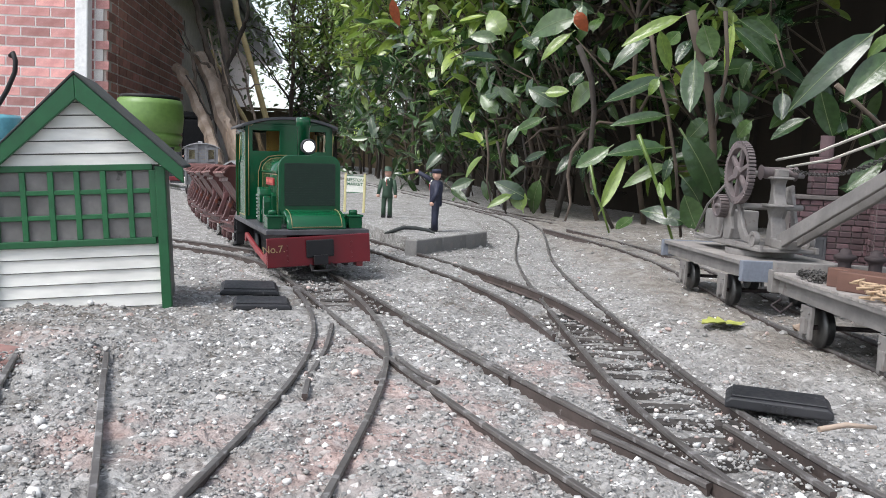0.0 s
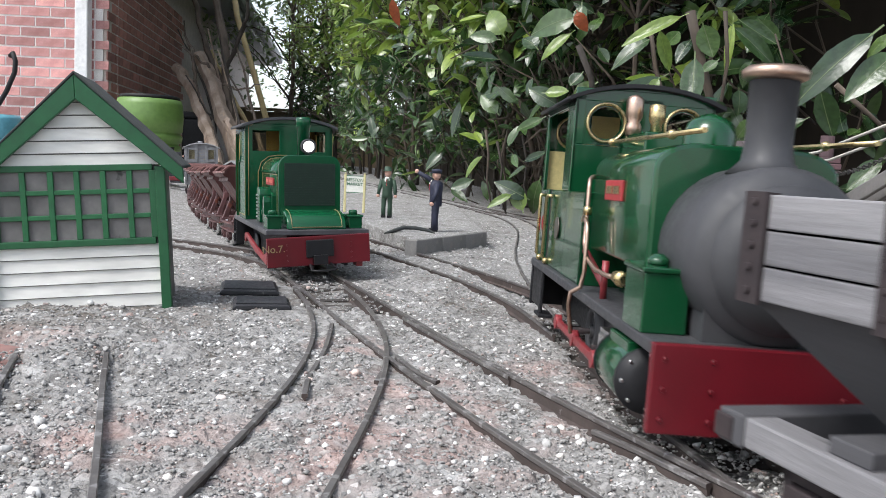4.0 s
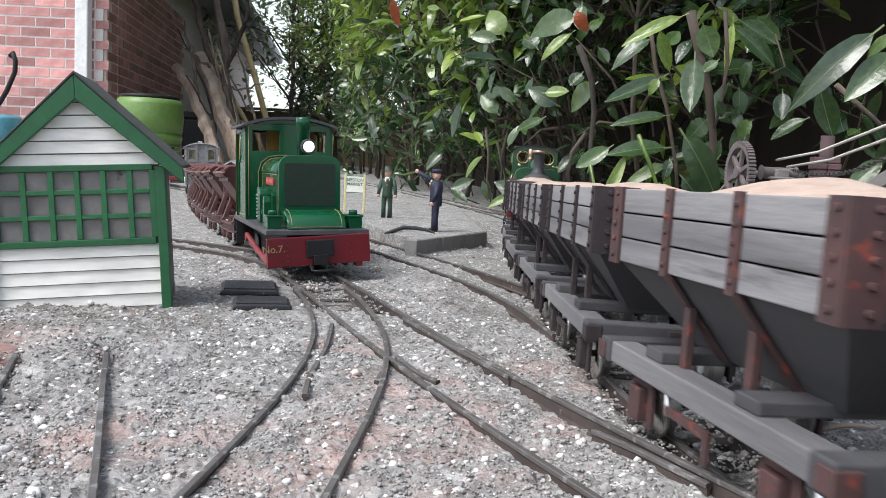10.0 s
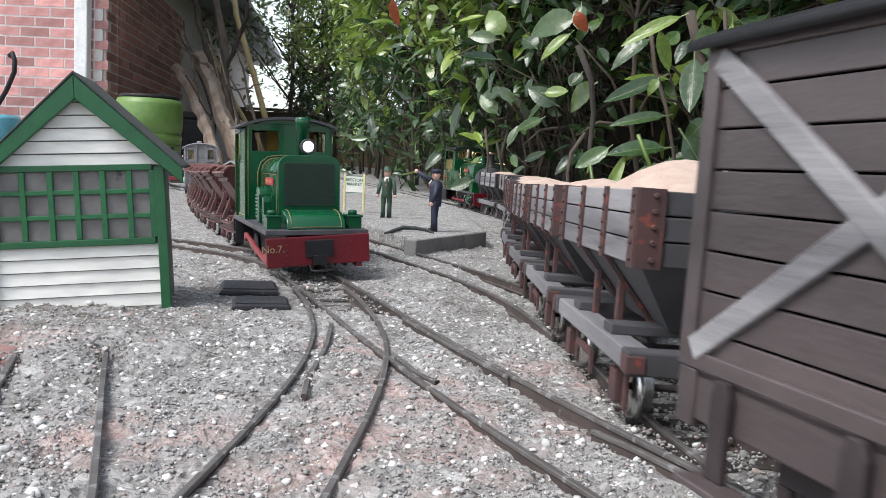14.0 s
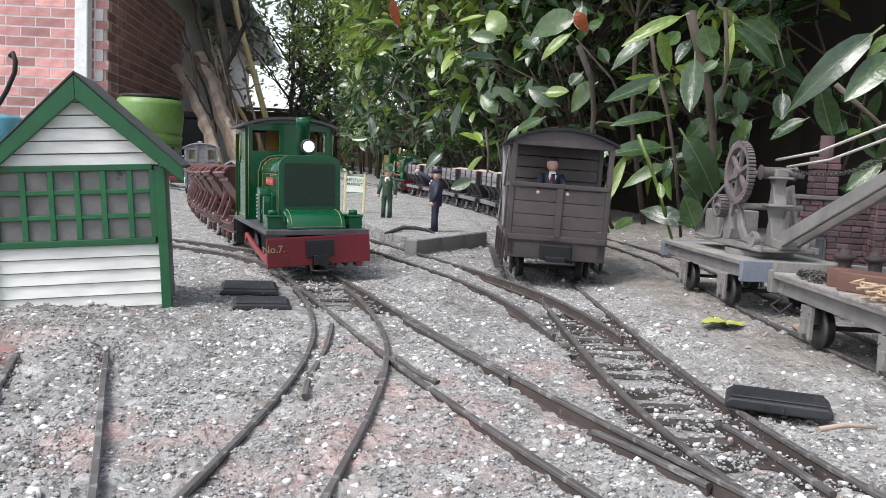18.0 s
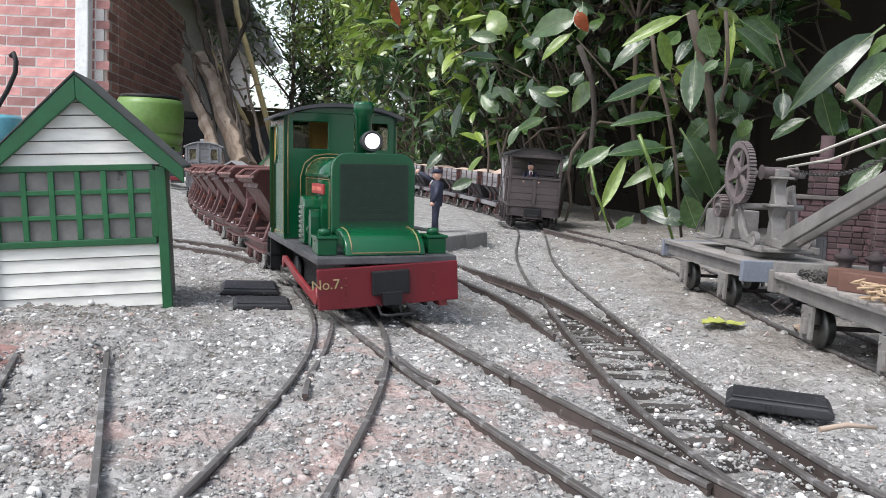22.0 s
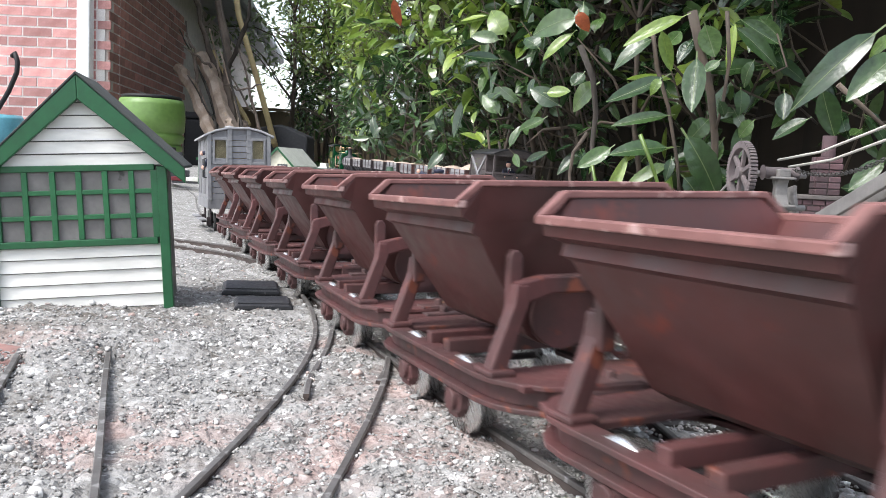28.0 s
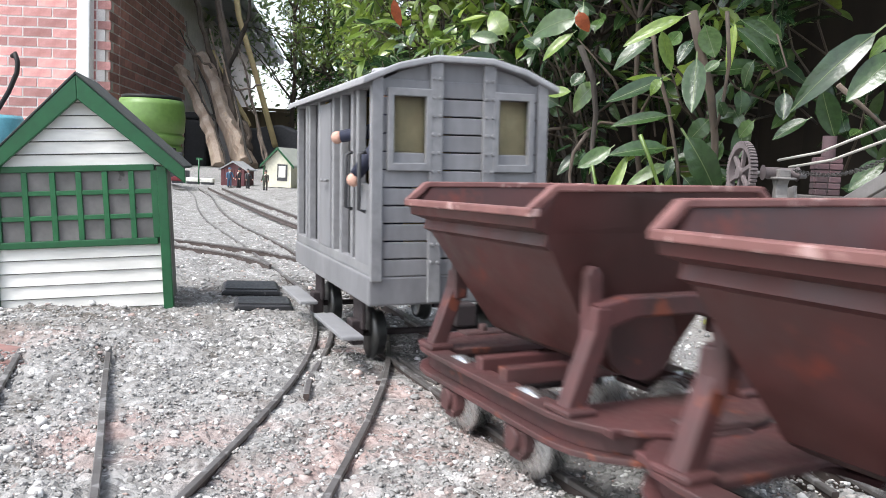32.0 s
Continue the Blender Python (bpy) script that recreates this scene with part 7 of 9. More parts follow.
    part("front_gable", Build().prism([(y * 0.89, z - 2.4) for y, z in arc[:-1]] + [(38, 139), (-38, 139)], "x", Fz - 2.4, Fz - 0.3), GREEN_S, cab)

    def tank(hw, z0, z1, k):
        pts = [(-hw, z0), (hw, z0)]
        for i in range(7):
            a = i * math.pi / 12
            pts.append((hw - k + k * math.cos(a), z1 - k * 0.6 + k * 0.6 * math.sin(a)))
        for i in range(6, -1, -1):
            a = i * math.pi / 12
            pts.append((-hw + k - k * math.cos(a), z1 - k * 0.6 + k * 0.6 * math.sin(a)))
        return pts
    tk = part("saddle_tank", Build().prism(tank(35, 60, 109, 17), "x", 2, 106, True), GREEN_S, th, "glossy green saddle tank", 0.0018)
    for s in (-1, 1):
        part("nameplate", Build().box(33, 64, s * 35.7 - 0.7, s * 35.7 + 0.7, 85, 94), PLATE_RED, tk, "red nameplate", 0.0004)
        part("nameplate_lettering", Build().box(36.5, 47, s * 36.5 - 0.3, s * 36.5 + 0.3, 88, 91.5).box(50, 60.5, s * 36.5 - 0.3, s * 36.5 + 0.3, 88, 91.5), BRASS, tk)
    part("boiler", Build().turned([(24, 0), (24, 108)], "x", (0, 0, 64), 28).box(10, 90, -20, 20, 41, 60), GREEN_S, th)
    sm = part("smokebox", Build().turned([(29, 104), (31, 106), (31, 140), (28, 145), (20, 148), (0.01, 149)], "x", (0, 0, 70), 32).box(108, 142, -24, 24, 41, 60), DARK, th, "dark grey smokebox")
    part("smokebox_door", Build().turned([(25, 143), (25, 148), (18, 152), (6, 154), (0.01, 154.5)], "x", (0, 0, 70), 28).rod((153, 0, 70), (158, 0, 70), 1.5).rod((157, -7, 70), (157, 7, 70), 1.0), DARK, sm)
    ch = part("chimney", Build().turned([(14, 98), (9, 103), (8, 110), (8.5, 131), (10, 132)], "z", (122, 0, 0), 22), DARK, th, "tall black chimney")
    part("chimney_cap", Build().turned([(9, 131), (11, 132), (11.4, 134.5), (9.5, 136), (7.5, 136), (7.5, 133)], "z", (122, 0, 0), 22), COPPER, ch, "dull copper chimney cap")
    part("dome", Build().turned([(12, 106), (11, 109), (11, 116), (9, 121), (4, 124), (0.01, 125)], "z", (60, 0, 0), 20), GREEN_S, th, "green dome")
    sv = part("valve_base", Build().box(-44, 2, -12, 12, 98, 120), GREEN_S, th, bevel=0.001)
    part("safety_valve", Build().turned([(4, 117), (4.5, 122), (3.2, 124), (4.6, 127), (4.6, 136), (3, 138), (0.01, 139)], "z", (-36, -9, 3), 14), COPPER, sv, "coiled safety valve")
    part("safety_valve", Build().turned([(3, 117), (3, 124), (4.2, 126), (4.2, 134), (0.01, 135)], "z", (-27, 1, 2), 14), BRASS, sv, "brass safety valve")
    for s in (-1, 1):
        part("handrail", Build().rod((4, s * 29, 113), (140, s * 29, 111), 1.0, 1.0, 8).ball((6, s * 29, 113), 2.0).ball((104, s * 29, 111.5), 2.0), BRASS, th, "brass handrail")
        part("sandbox", Build().box(106, 132, s * 34 - 8, s * 34 + 8, 41, 62).box(105, 133, s * 34 - 9, s * 34 + 9, 62, 64).turned([(4, 64), (4, 66), (1.5, 68), (0.01, 68)], "z", (119, s * 34, 0), 12), GREEN_S, th, "green sandbox", 0.0006)
        part("feed_pipe", Build().tube([(2, s * 34, 96), (6, s * 37, 95.5), (10, s * 39, 94), (12, s * 39.5, 90), (13, s * 39.5, 72), (15, s * 40, 64), (20, s * 40, 59), (28, s * 40, 56), (46, s * 40, 53.5), (62, s * 38.5, 53), (70, s * 37, 53.4)], 1.1, 8), COPPER, th, "copper feed pipe")
        part("clack_valve", Build().turned([(1.4, -5), (2.6, -3.4), (2.9, 0), (2.2, 3), (3.4, 4), (3.4, 6), (1.2, 7)], "x", (73, s * 36.4, 53.6), 12), BRASS, th, "small brass clack valve")
        part("drain_pipe", Build().tube([(0, s * 38, 77), (8, s * 40.4, 74), (17, s * 41, 75), (22, s * 41, 73), (24.5, s * 41, 68), (25, s * 41, 50), (24, s * 42, 43), (22, s * 46, 40), (20.5, s * 46.4, 34), (20, s * 44, 20)], 1.1, 8), COPPER, th, "copper drain pipe")
        part("pipe_union", Build().turned([(2.0, -2), (2.2, 0), (2.0, 2)], "z", (13, s * 39.5, 79), 8), BRASS, th, "brass pipe union")
        cy = part("cylinder", Build().turned([(11.5, 92), (11.5, 124)], "x", (0, s * 36, 23), 22).box(94, 122, min(s * 26, s * 43), max(s * 26, s * 43), 25, 36), GREEN_S, th, "green cylinder", 0.0006)
        part("cylinder_cover", Build().turned([(11.8, 124), (11.8, 127), (6, 129), (0.01, 129.5)], "x", (0, s * 36, 23), 22).turned([(11.8, 90), (11.8, 92)], "x", (0, s * 36, 23), 22), BLACK, cy, "black cylinder cover with bolts")
        nb = Build()
        bolt_row(nb, [(127, s * 36 + 9.6 * math.cos(a), 23 + 9.6 * math.sin(a)) for a in [i * math.pi / 4 for i in range(8)]], 1.0, 1.2, "x", 1)
        part("cover_bolts", nb, STEEL, cy)
        part("slide_bar", Build().box(62, 92, s * 38 - 1.5, s * 38 + 1.5, 28, 31).box(62, 92, s * 38 - 1.5, s * 38 + 1.5, 15, 18).box(66, 78, s * 38 - 3, s * 38 + 3, 17, 29), STEEL, th, "bright steel slide bars and crosshead")
        part("brake_rod", Build().rod((-2, s * 36, 59), (46, s * 36, 47), 1.8, 1.8, 8).rod((46, s * 36, 58), (46, s * 36, 41), 1.6, 1.6, 8), ROD_RED, th, "red linkage rod")
    wm = spoked_wheel()
    axles = []
    for x in (-30, 18, 66):
        ax = part("axle", AXLE, None, th, at=pose(x * 0.001, 0, 0.0132))
        for s in (-1, 1):
            part("wheel", wm, None, ax, at=pose(0, s * 0.021, 0, 0, 0, 180 if s < 0 else 0))
        axles.append(ax)
    rods = []
    for s in (-1, 1):
        b = Build().box(-50, 50, -1.2, 1.2, -1.8, 1.8)
        for x in (-48, 0, 48):
            b.turned([(4.0, -1.8), (4.0, 1.8)], "y", (x, 0, 0), 14)
        rods.append((part("coupling_rod", b, ROD_RED, th, "red coupling rod", 0.0004), s))
    th.scale = (1.03, 1.03, 1.03)
    return th, axles, rods


# -- painted figures: one plain mesh each ----------------------------------
def figure(name, label, coat, trousers, at, arm=(0, 0), hat="cap", parent_scale=1.0, seated=False):
    b, idx = Build(), []
    def mark(i):
        idx.extend([i] * (len(b.f) - len(idx)))
    if not seated:
        for s in (-1, 1):
            b.tube([(0, s * 5.5, 2), (0.5, s * 5.5, 18), (0, s * 4.8, 36), (0, s * 4, 40)], [4.2, 3.8, 5.0, 5.5], 10)
            mark(1)
            b.box(-3, 7, s * 5.5 - 3, s * 5.5 + 3, 0, 4)
            mark(3)
    b.tube([(0, 0, 34), (0, 0, 40), (0, 0, 50), (0.5, 0, 60), (0, 0, 66), (0, 0, 69)], [8.0, 8.6, 8.2, 9.6, 8.4, 3.4], 14)
    mark(0)
    for s, lift in ((-1, arm[0]), (1, arm[1])):
        sh = Vector((0, s * 9.5, 64))
        el = sh + Vector((5 * math.sin(radians(lift)) + 1, s * 3, -14 * math.cos(radians(lift))))
        d = Vector((math.sin(radians(min(lift * 1.25, 130))), s * 0.12, -math.cos(radians(min(lift * 1.25, 130)))))
        el = sh + d * 13 + Vector((0, s * 2, 0))
        ha = el + d * 12 + Vector((3, 0, 0))
        b.tube([sh, el, ha], [4.0, 3.4, 2.8], 9)
        mark(0)
        b.ball(tuple(ha + d * 2), 3.0)
        mark(2)
    b.ball((0.5, 0, 76), 6.0, 1.2, 12)
    b.tube([(0, 0, 67), (0, 0, 72)], 3.2, 8)
    mark(2)
    if hat == "cap":
        b.turned([(6.3, 78), (7.4, 81.5), (6.8, 83), (0.01, 84)], "z", (0, 0, 0), 14).box(3, 9.5, -5, 5, 78, 79)
    elif hat == "hair":
        b.turned([(5.4, 77.5), (6.3, 80), (5.6, 82.6), (3, 84), (0.01, 84.3)], "z", (-0.8, 0, 0), 14)
    else:
        b.turned([(9.2, 79), (9.2, 79.8), (6.2, 80), (6.0, 85), (4.6, 86.5), (0.01, 87)], "z", (0, 0, 0), 14)
    mark(0)
    b.add([(9.2, -0.6, 54), (9.6, -4, 64), (6.6, -3.4, 69), (6.6, 3.4, 69), (9.6, 4, 64), (9.2, 0.6, 54)], [(0, 1, 2, 3, 4, 5)])
    mark(4)
    b.add([(9.6, -0.6, 54), (10.2, -1.2, 62), (7.2, -0.9, 68), (7.2, 0.9, 68), (10.2, 1.2, 62), (9.6, 0.6, 54)], [(0, 1, 2, 3, 4, 5)])
    mark(5)
    me = b.mesh(name, (coat, trousers, SKIN, BLACK, SIGN_W, PLATE_RED), False)
    me.polygons.foreach_set("material_index", idx)
    ob = part(name, me, None)
    ob.matrix_basis = at @ Matrix.Diagonal((parent_scale, parent_scale, parent_scale, 1))
    return tagged(ob, label, "figurine")
# ---- signal hut ----
def hut():
    at = pose(-0.1741, 0.53, -0.0012, 0, -3.9, 13.6)
    th = thing("signal_hut", "white boarded model signal hut with green trim and grimy windows", "hut", at=at)
    L, M = -101.0, -48.0
    rng = random.Random(3)
    part("back_wall", Build().box(L, -2, 6, 70, -8, 90), GRIME, th)
    part("gable_backing", Build().prism([(M - 47, 90), (M + 47, 90), (M, 138)], "y", 6.0, 9.0), GRIME, th)
    for k in range(7):
        z = -6.2 + k * 8.1
        if z > 38:
            break
        part("weatherboard", Build().add([(L, 3.6, z), (-4.5, 3.6, z), (-4.5, 5.0, z + 7.4), (L, 5.0, z + 7.4), (L, 6.2, z), (-4.5, 6.2, z), (-4.5, 6.2, z + 7.4), (L, 6.2, z + 7.4)],
             [(0, 1, 2, 3), (4, 7, 6, 5), (0, 4, 5, 1), (3, 2, 6, 7), (0, 3, 7, 4), (1, 5, 6, 2)]), WHITE, th)
    for k in range(6):
        z = 92.0 + k * 7.9
        x0, x1 = M - (137 - z) * 1.06, M + (137 - z) * 1.06
        x2, x3 = M - (137 - z - 7.7) * 1.06, M + (137 - z - 7.7) * 1.06
        if x3 - x2 < 2:
            x2, x3 = M - 1, M + 1
        part("gable_board", Build().add([(x0, 3.6, z), (x1, 3.6, z), (x3, 5.0, z + 7.1), (x2, 5.0, z + 7.1), (x0, 6.2, z), (x1, 6.2, z), (x3, 6.2, z + 7.1), (x2, 6.2, z + 7.1)],
             [(0, 1, 2, 3), (4, 7, 6, 5), (0, 4, 5, 1), (3, 2, 6, 7), (0, 3, 7, 4), (1, 5, 6, 2)]), WHITE, th)
    win = part("window", Build().box(L, -6, 2.0, 6, 88.5, 92.5).box(L, -6, 2.0, 6, 41.5, 45.8).box(-8.5, -4.2, 2.0, 6, 45.8, 88.5).box(L, L + 4, 2, 6, 45.8, 88.5), TRIM, th, "green window frame", 0.0005)
    xs = [-97, -82.5, -66.5, -51.3, -35.9, -20.2, -8.5]
    for z in (60.0, 75.5):
        part("glazing_bar", Build().box(L + 4, -8.5, 2.6, 5.0, z - 1.5, z + 1.5), TRIM_L, win, bevel=0.0004)
    for x in xs[1:-1]:
        part("glazing_bar", Build().box(x - 1.7, x + 1.7, 2.2, 5.0, 45.8, 88.5), TRIM_L, win, bevel=0.0004)
    for i in range(6):
        for z0, z1 in ((45.8, 60), (60, 75.5), (75.5, 88.5)):
            part("pane", Build().box(xs[i], xs[i + 1], 4.8, 6.0, z0, z1), GRIME, win)
    part("corner_post", Build().box(-4.6, 1.5, 0.5, 8, -8, 91), TRIM, th, "green corner post", 0.0006)
    part("corner_post", Build().box(L - 6, L, 0.5, 8, -8, 91), TRIM, th, "green corner post", 0.0006)
    for s in (-1, 1):
        d = Vector((s * 59.5, 0, -56.5)).normalized()
        a = Vector((M, 0, 147.5))
        e = a + d * 84
        w = Vector((-d.z * s, 0, d.x * s)) * -12.5
        if w.z > 0:
            w = -w
        p = [a, e, e + Vector((0, 0, -10)), a + Vector((0, 0, -14.8))]
        part("bargeboard", Build().prism([(q.x, q.z) for q in p], "y", -3.0, 1.2), TRIM, th, "green bargeboard", 0.0006)
        r = [a + Vector((0, 0, 0.3)), e + Vector((0, 0, -0.5)), e + Vector((0, 0, 1.2)), a + Vector((0, 0, 2.2))]
        part("roof_panel", Build().prism([(q.x, q.z) for q in r], "y", -3.5, 76), FELT, th, "dark felt roof", 0.0005)
    return th


hut()

# ---- platform with figures and sign ----
def platform():
    top = [(-0.034, 0.95), (0.056, 1.145), (0.035, 1.62), (-0.03, 2.3), (-0.42, 2.3), (-0.28, 1.72), (-0.173, 1.42), (-0.111, 1.185)]
    b = Build(1.0)
    rng = random.Random(2)
    out = []
    for (x0, y0), (x1, y1) in zip(top, top[1:] + top[:1]):
        for k in range(8):
            u = k / 8
            out.append((x0 + (x1 - x0) * u + rng.uniform(-0.0012, 0.0012), y0 + (y1 - y0) * u + rng.uniform(-0.0012, 0.0012)))
    n = len(out)
    b.add([(x, y, -0.012) for x, y in out] + [(x, y, 0.0125) for x, y in out] + [(x * 0.996, y, 0.014) for x, y in out], [(i, (i + 1) % n, n + (i + 1) % n, n + i) for i in range(n)] + [(n + i, n + (i + 1) % n, 2 * n + (i + 1) % n, 2 * n + i) for i in range(n)] + [tuple(range(2 * n, 3 * n))])
    th = thing("station_platform", "low worn grey asphalt station platform", "platform")
    part("slab", b, GROUND, th, "gritty worn grey surface", fix=False)
    part("edge_strip", Build(1.0).tube([(-0.072, 1.02, 0.0145), (-0.062, 1.05, 0.0165), (-0.052, 1.08, 0.0185), (-0.036, 1.072, 0.019), (-0.02, 1.078, 0.0165), (-0.012, 1.06, 0.0145)], [0.0012, 0.0024, 0.0028, 0.0026, 0.0022, 0.001], 6), FELT, th, "curled strip of dark felt")
    for (x0, y0), (x1, y1) in zip(top[:2], top[1:3]):
        n = max(2, int(math.hypot(x1 - x0, y1 - y0) / 0.06))
        ang = math.degrees(math.atan2(y1 - y0, x1 - x0))
        k = math.hypot(x1 - x0, y1 - y0) / n
        for i in range(n):
            part("edging_stone", Build(1.0).box(0.001, k - 0.001, -0.003 - rng.random() * 0.001, 0.012, -0.012, 0.0132 + rng.random() * 0.0008), PLATF, th, bevel=0.0012,
                 at=pose(x0 + (x1 - x0) * i / n, y0 + (y1 - y0) * i / n, 0, 0, 0, ang))


platform()
figure("standing_figure", "painted model figure in a green suit and bowler hat", OLIVE, OLIVE, pose(-0.094, 1.345, 0.014, 0, 0, -95), (4, 4), "bowler", 0.95)
figure("waving_figure", "painted model figure in navy uniform with one arm raised", NAVY, NAVY, pose(-0.0125, 1.10, 0.014, 0, 0, -170) , (100, 8), "cap", 0.98)


def station_sign():
    at = pose(-0.158, 1.45, 0.014, 0, 0, -8)
    th = thing("station_sign", "cream-posted station name board with green lettering", "sign", at=at)
    for x in (-17, 17):
        part("post", Build().box(x - 2, x + 2, -1.8, 1.8, 0, 66).prism([(x - 2, 66), (x + 2, 66), (x, 69)], "y", -1.8, 1.8), POST_C, th, "cream post", 0.0005)
    part("board", Build().box(-15, 15, -1.2, 1.2, 34, 64), SIGN_W, th, "white name board", 0.0004)
    br = Build().box(-15, 15, -1.5, -1.2, 34, 35.2).box(-15, 15, -1.5, -1.2, 62.8, 64)
    part("border", br, SIGN_G, th, "green border")
    me = text_mesh("BEESTON\nMARKET", 0.0072, SIGN_G, bold=0.00012)
    part("lettering", me, None, th, "green lettering", at=pose(0, -0.0014, 0.0525, 90, 0, 0))


station_sign()


# ---- point motors, fallen leaf, twig ----
def motor_box(x, y, rz, lx, ly, h, label, lean=0):
    th = thing("point_motor", label, "point motor", at=pose(x, y, -0.002, lean, 0, rz))
    part("case", Build().prism([(-lx, 0), (lx, 0), (lx, h * 0.6), (lx * 0.9, h), (-lx * 0.9, h), (-lx, h * 0.6)], "y", -ly, ly), PLAST, th, bevel=0.001)
    part("lid", Build().box(-lx * 0.88, lx * 0.88, -ly * 0.84, ly * 0.84, h, h + 1), PLAST, th, bevel=0.0004)
    gr = Build()
    for i in range(6):
        gr.box(-lx * 0.3 + i * 2, -lx * 0.3 + i * 2 + 1, -ly - 0.8, -ly, 1, h * 0.7)
    part("ribs", gr, PLAST, th)
    return th


motor_box(-0.1205, 0.556, 14, 19, 17, 4, "black plastic point motor dusted with grit")
motor_box(-0.1445, 0.622, 14, 21, 24, 4, "black plastic point motor dusted with grit")
motor_box(0.1515, 0.362, -20, 22, 12, 5, "black plastic point motor box beside the rails")


def fallen_leaf():
    v, f = leaf_mesh("leaf", None, 0.031, 0.022, 0.1, 0.35, 0.2, 9)
    b = Build(1.0)
    b.add([(x, y, abs(z) * 0.8 + 0.0009 + 0.0012 * abs(math.sin(x * 210 + y * 300))) for x, y, z in v], f, True)
    tagged(part("fallen_leaf", b, LEAFLIT, at=pose(0.180, 0.565, slope(0.18, 0.565) + 0.0012, 0, 0, 8), fix=False), "curled yellow-green fallen leaf on the earth", "leaf")
    b = Build(1.0)
    v, f = leaf_mesh("leaf", None, 0.013, 0.009, 0.3, 0.6, 0.1, 7)
    b.add([(x, y, abs(z) + 0.004) for x, y, z in v], f, True)
    tagged(part("dry_leaf", b, LOG, at=pose(0.222, 0.52, 0.002, 30, 0, 60), fix=False), "small dry brown leaf", "leaf")
    b = Build().tube([(0, 0, 2), (12, 3, 3.5), (24, 3, 3)], [1.2, 1.1, 0.8], 7)
    tagged(part("twig", b, LOG, at=pose(0.152, 0.322, -0.001)), "short pale twig on the ground", "twig")


fallen_leaf()


# ---- crane and flat wagon on the siding ----
def flat_underframe(th, L, W, z, body):
    part("deck", Build().box(-L, L, -W, W, z - 3, z - 0.6), body, th)
    part("solebar", Build().box(-L, L, -W + 4, -W + 8, z - 13, z - 3).box(-L, L, W - 8, W - 4, z - 13, z - 3), CRANE_G, th, "grey solebars", 0.0006)
    for x in (-L * 0.5, L * 0.5):
        for s in (-1, 1):
            y = s * (W - 5)
            gd = Build().prism([(x - 8, 24), (x + 8, 24), (x + 7, 4), (x + 3.5, 4), (x + 3.5, 15), (x - 3.5, 15), (x - 3.5, 4), (x - 7, 4)], "y", y - 1.2, y + 1.2)
            gd.box(x - 3, x + 3, y - 3, y + 3, 7, 17)
            for q in (-5.5, 5.5):
                gd.rod((x + q, y + s * 1.2, 20), (x + q, y + s * 2.4, 20), 1.0, 0.8, 6)
            part("axleguard", gd, CRANE_G, th, bevel=0.0005)
    wheelsets(th, (-L * 0.5, L * 0.5), WHEEL_D)


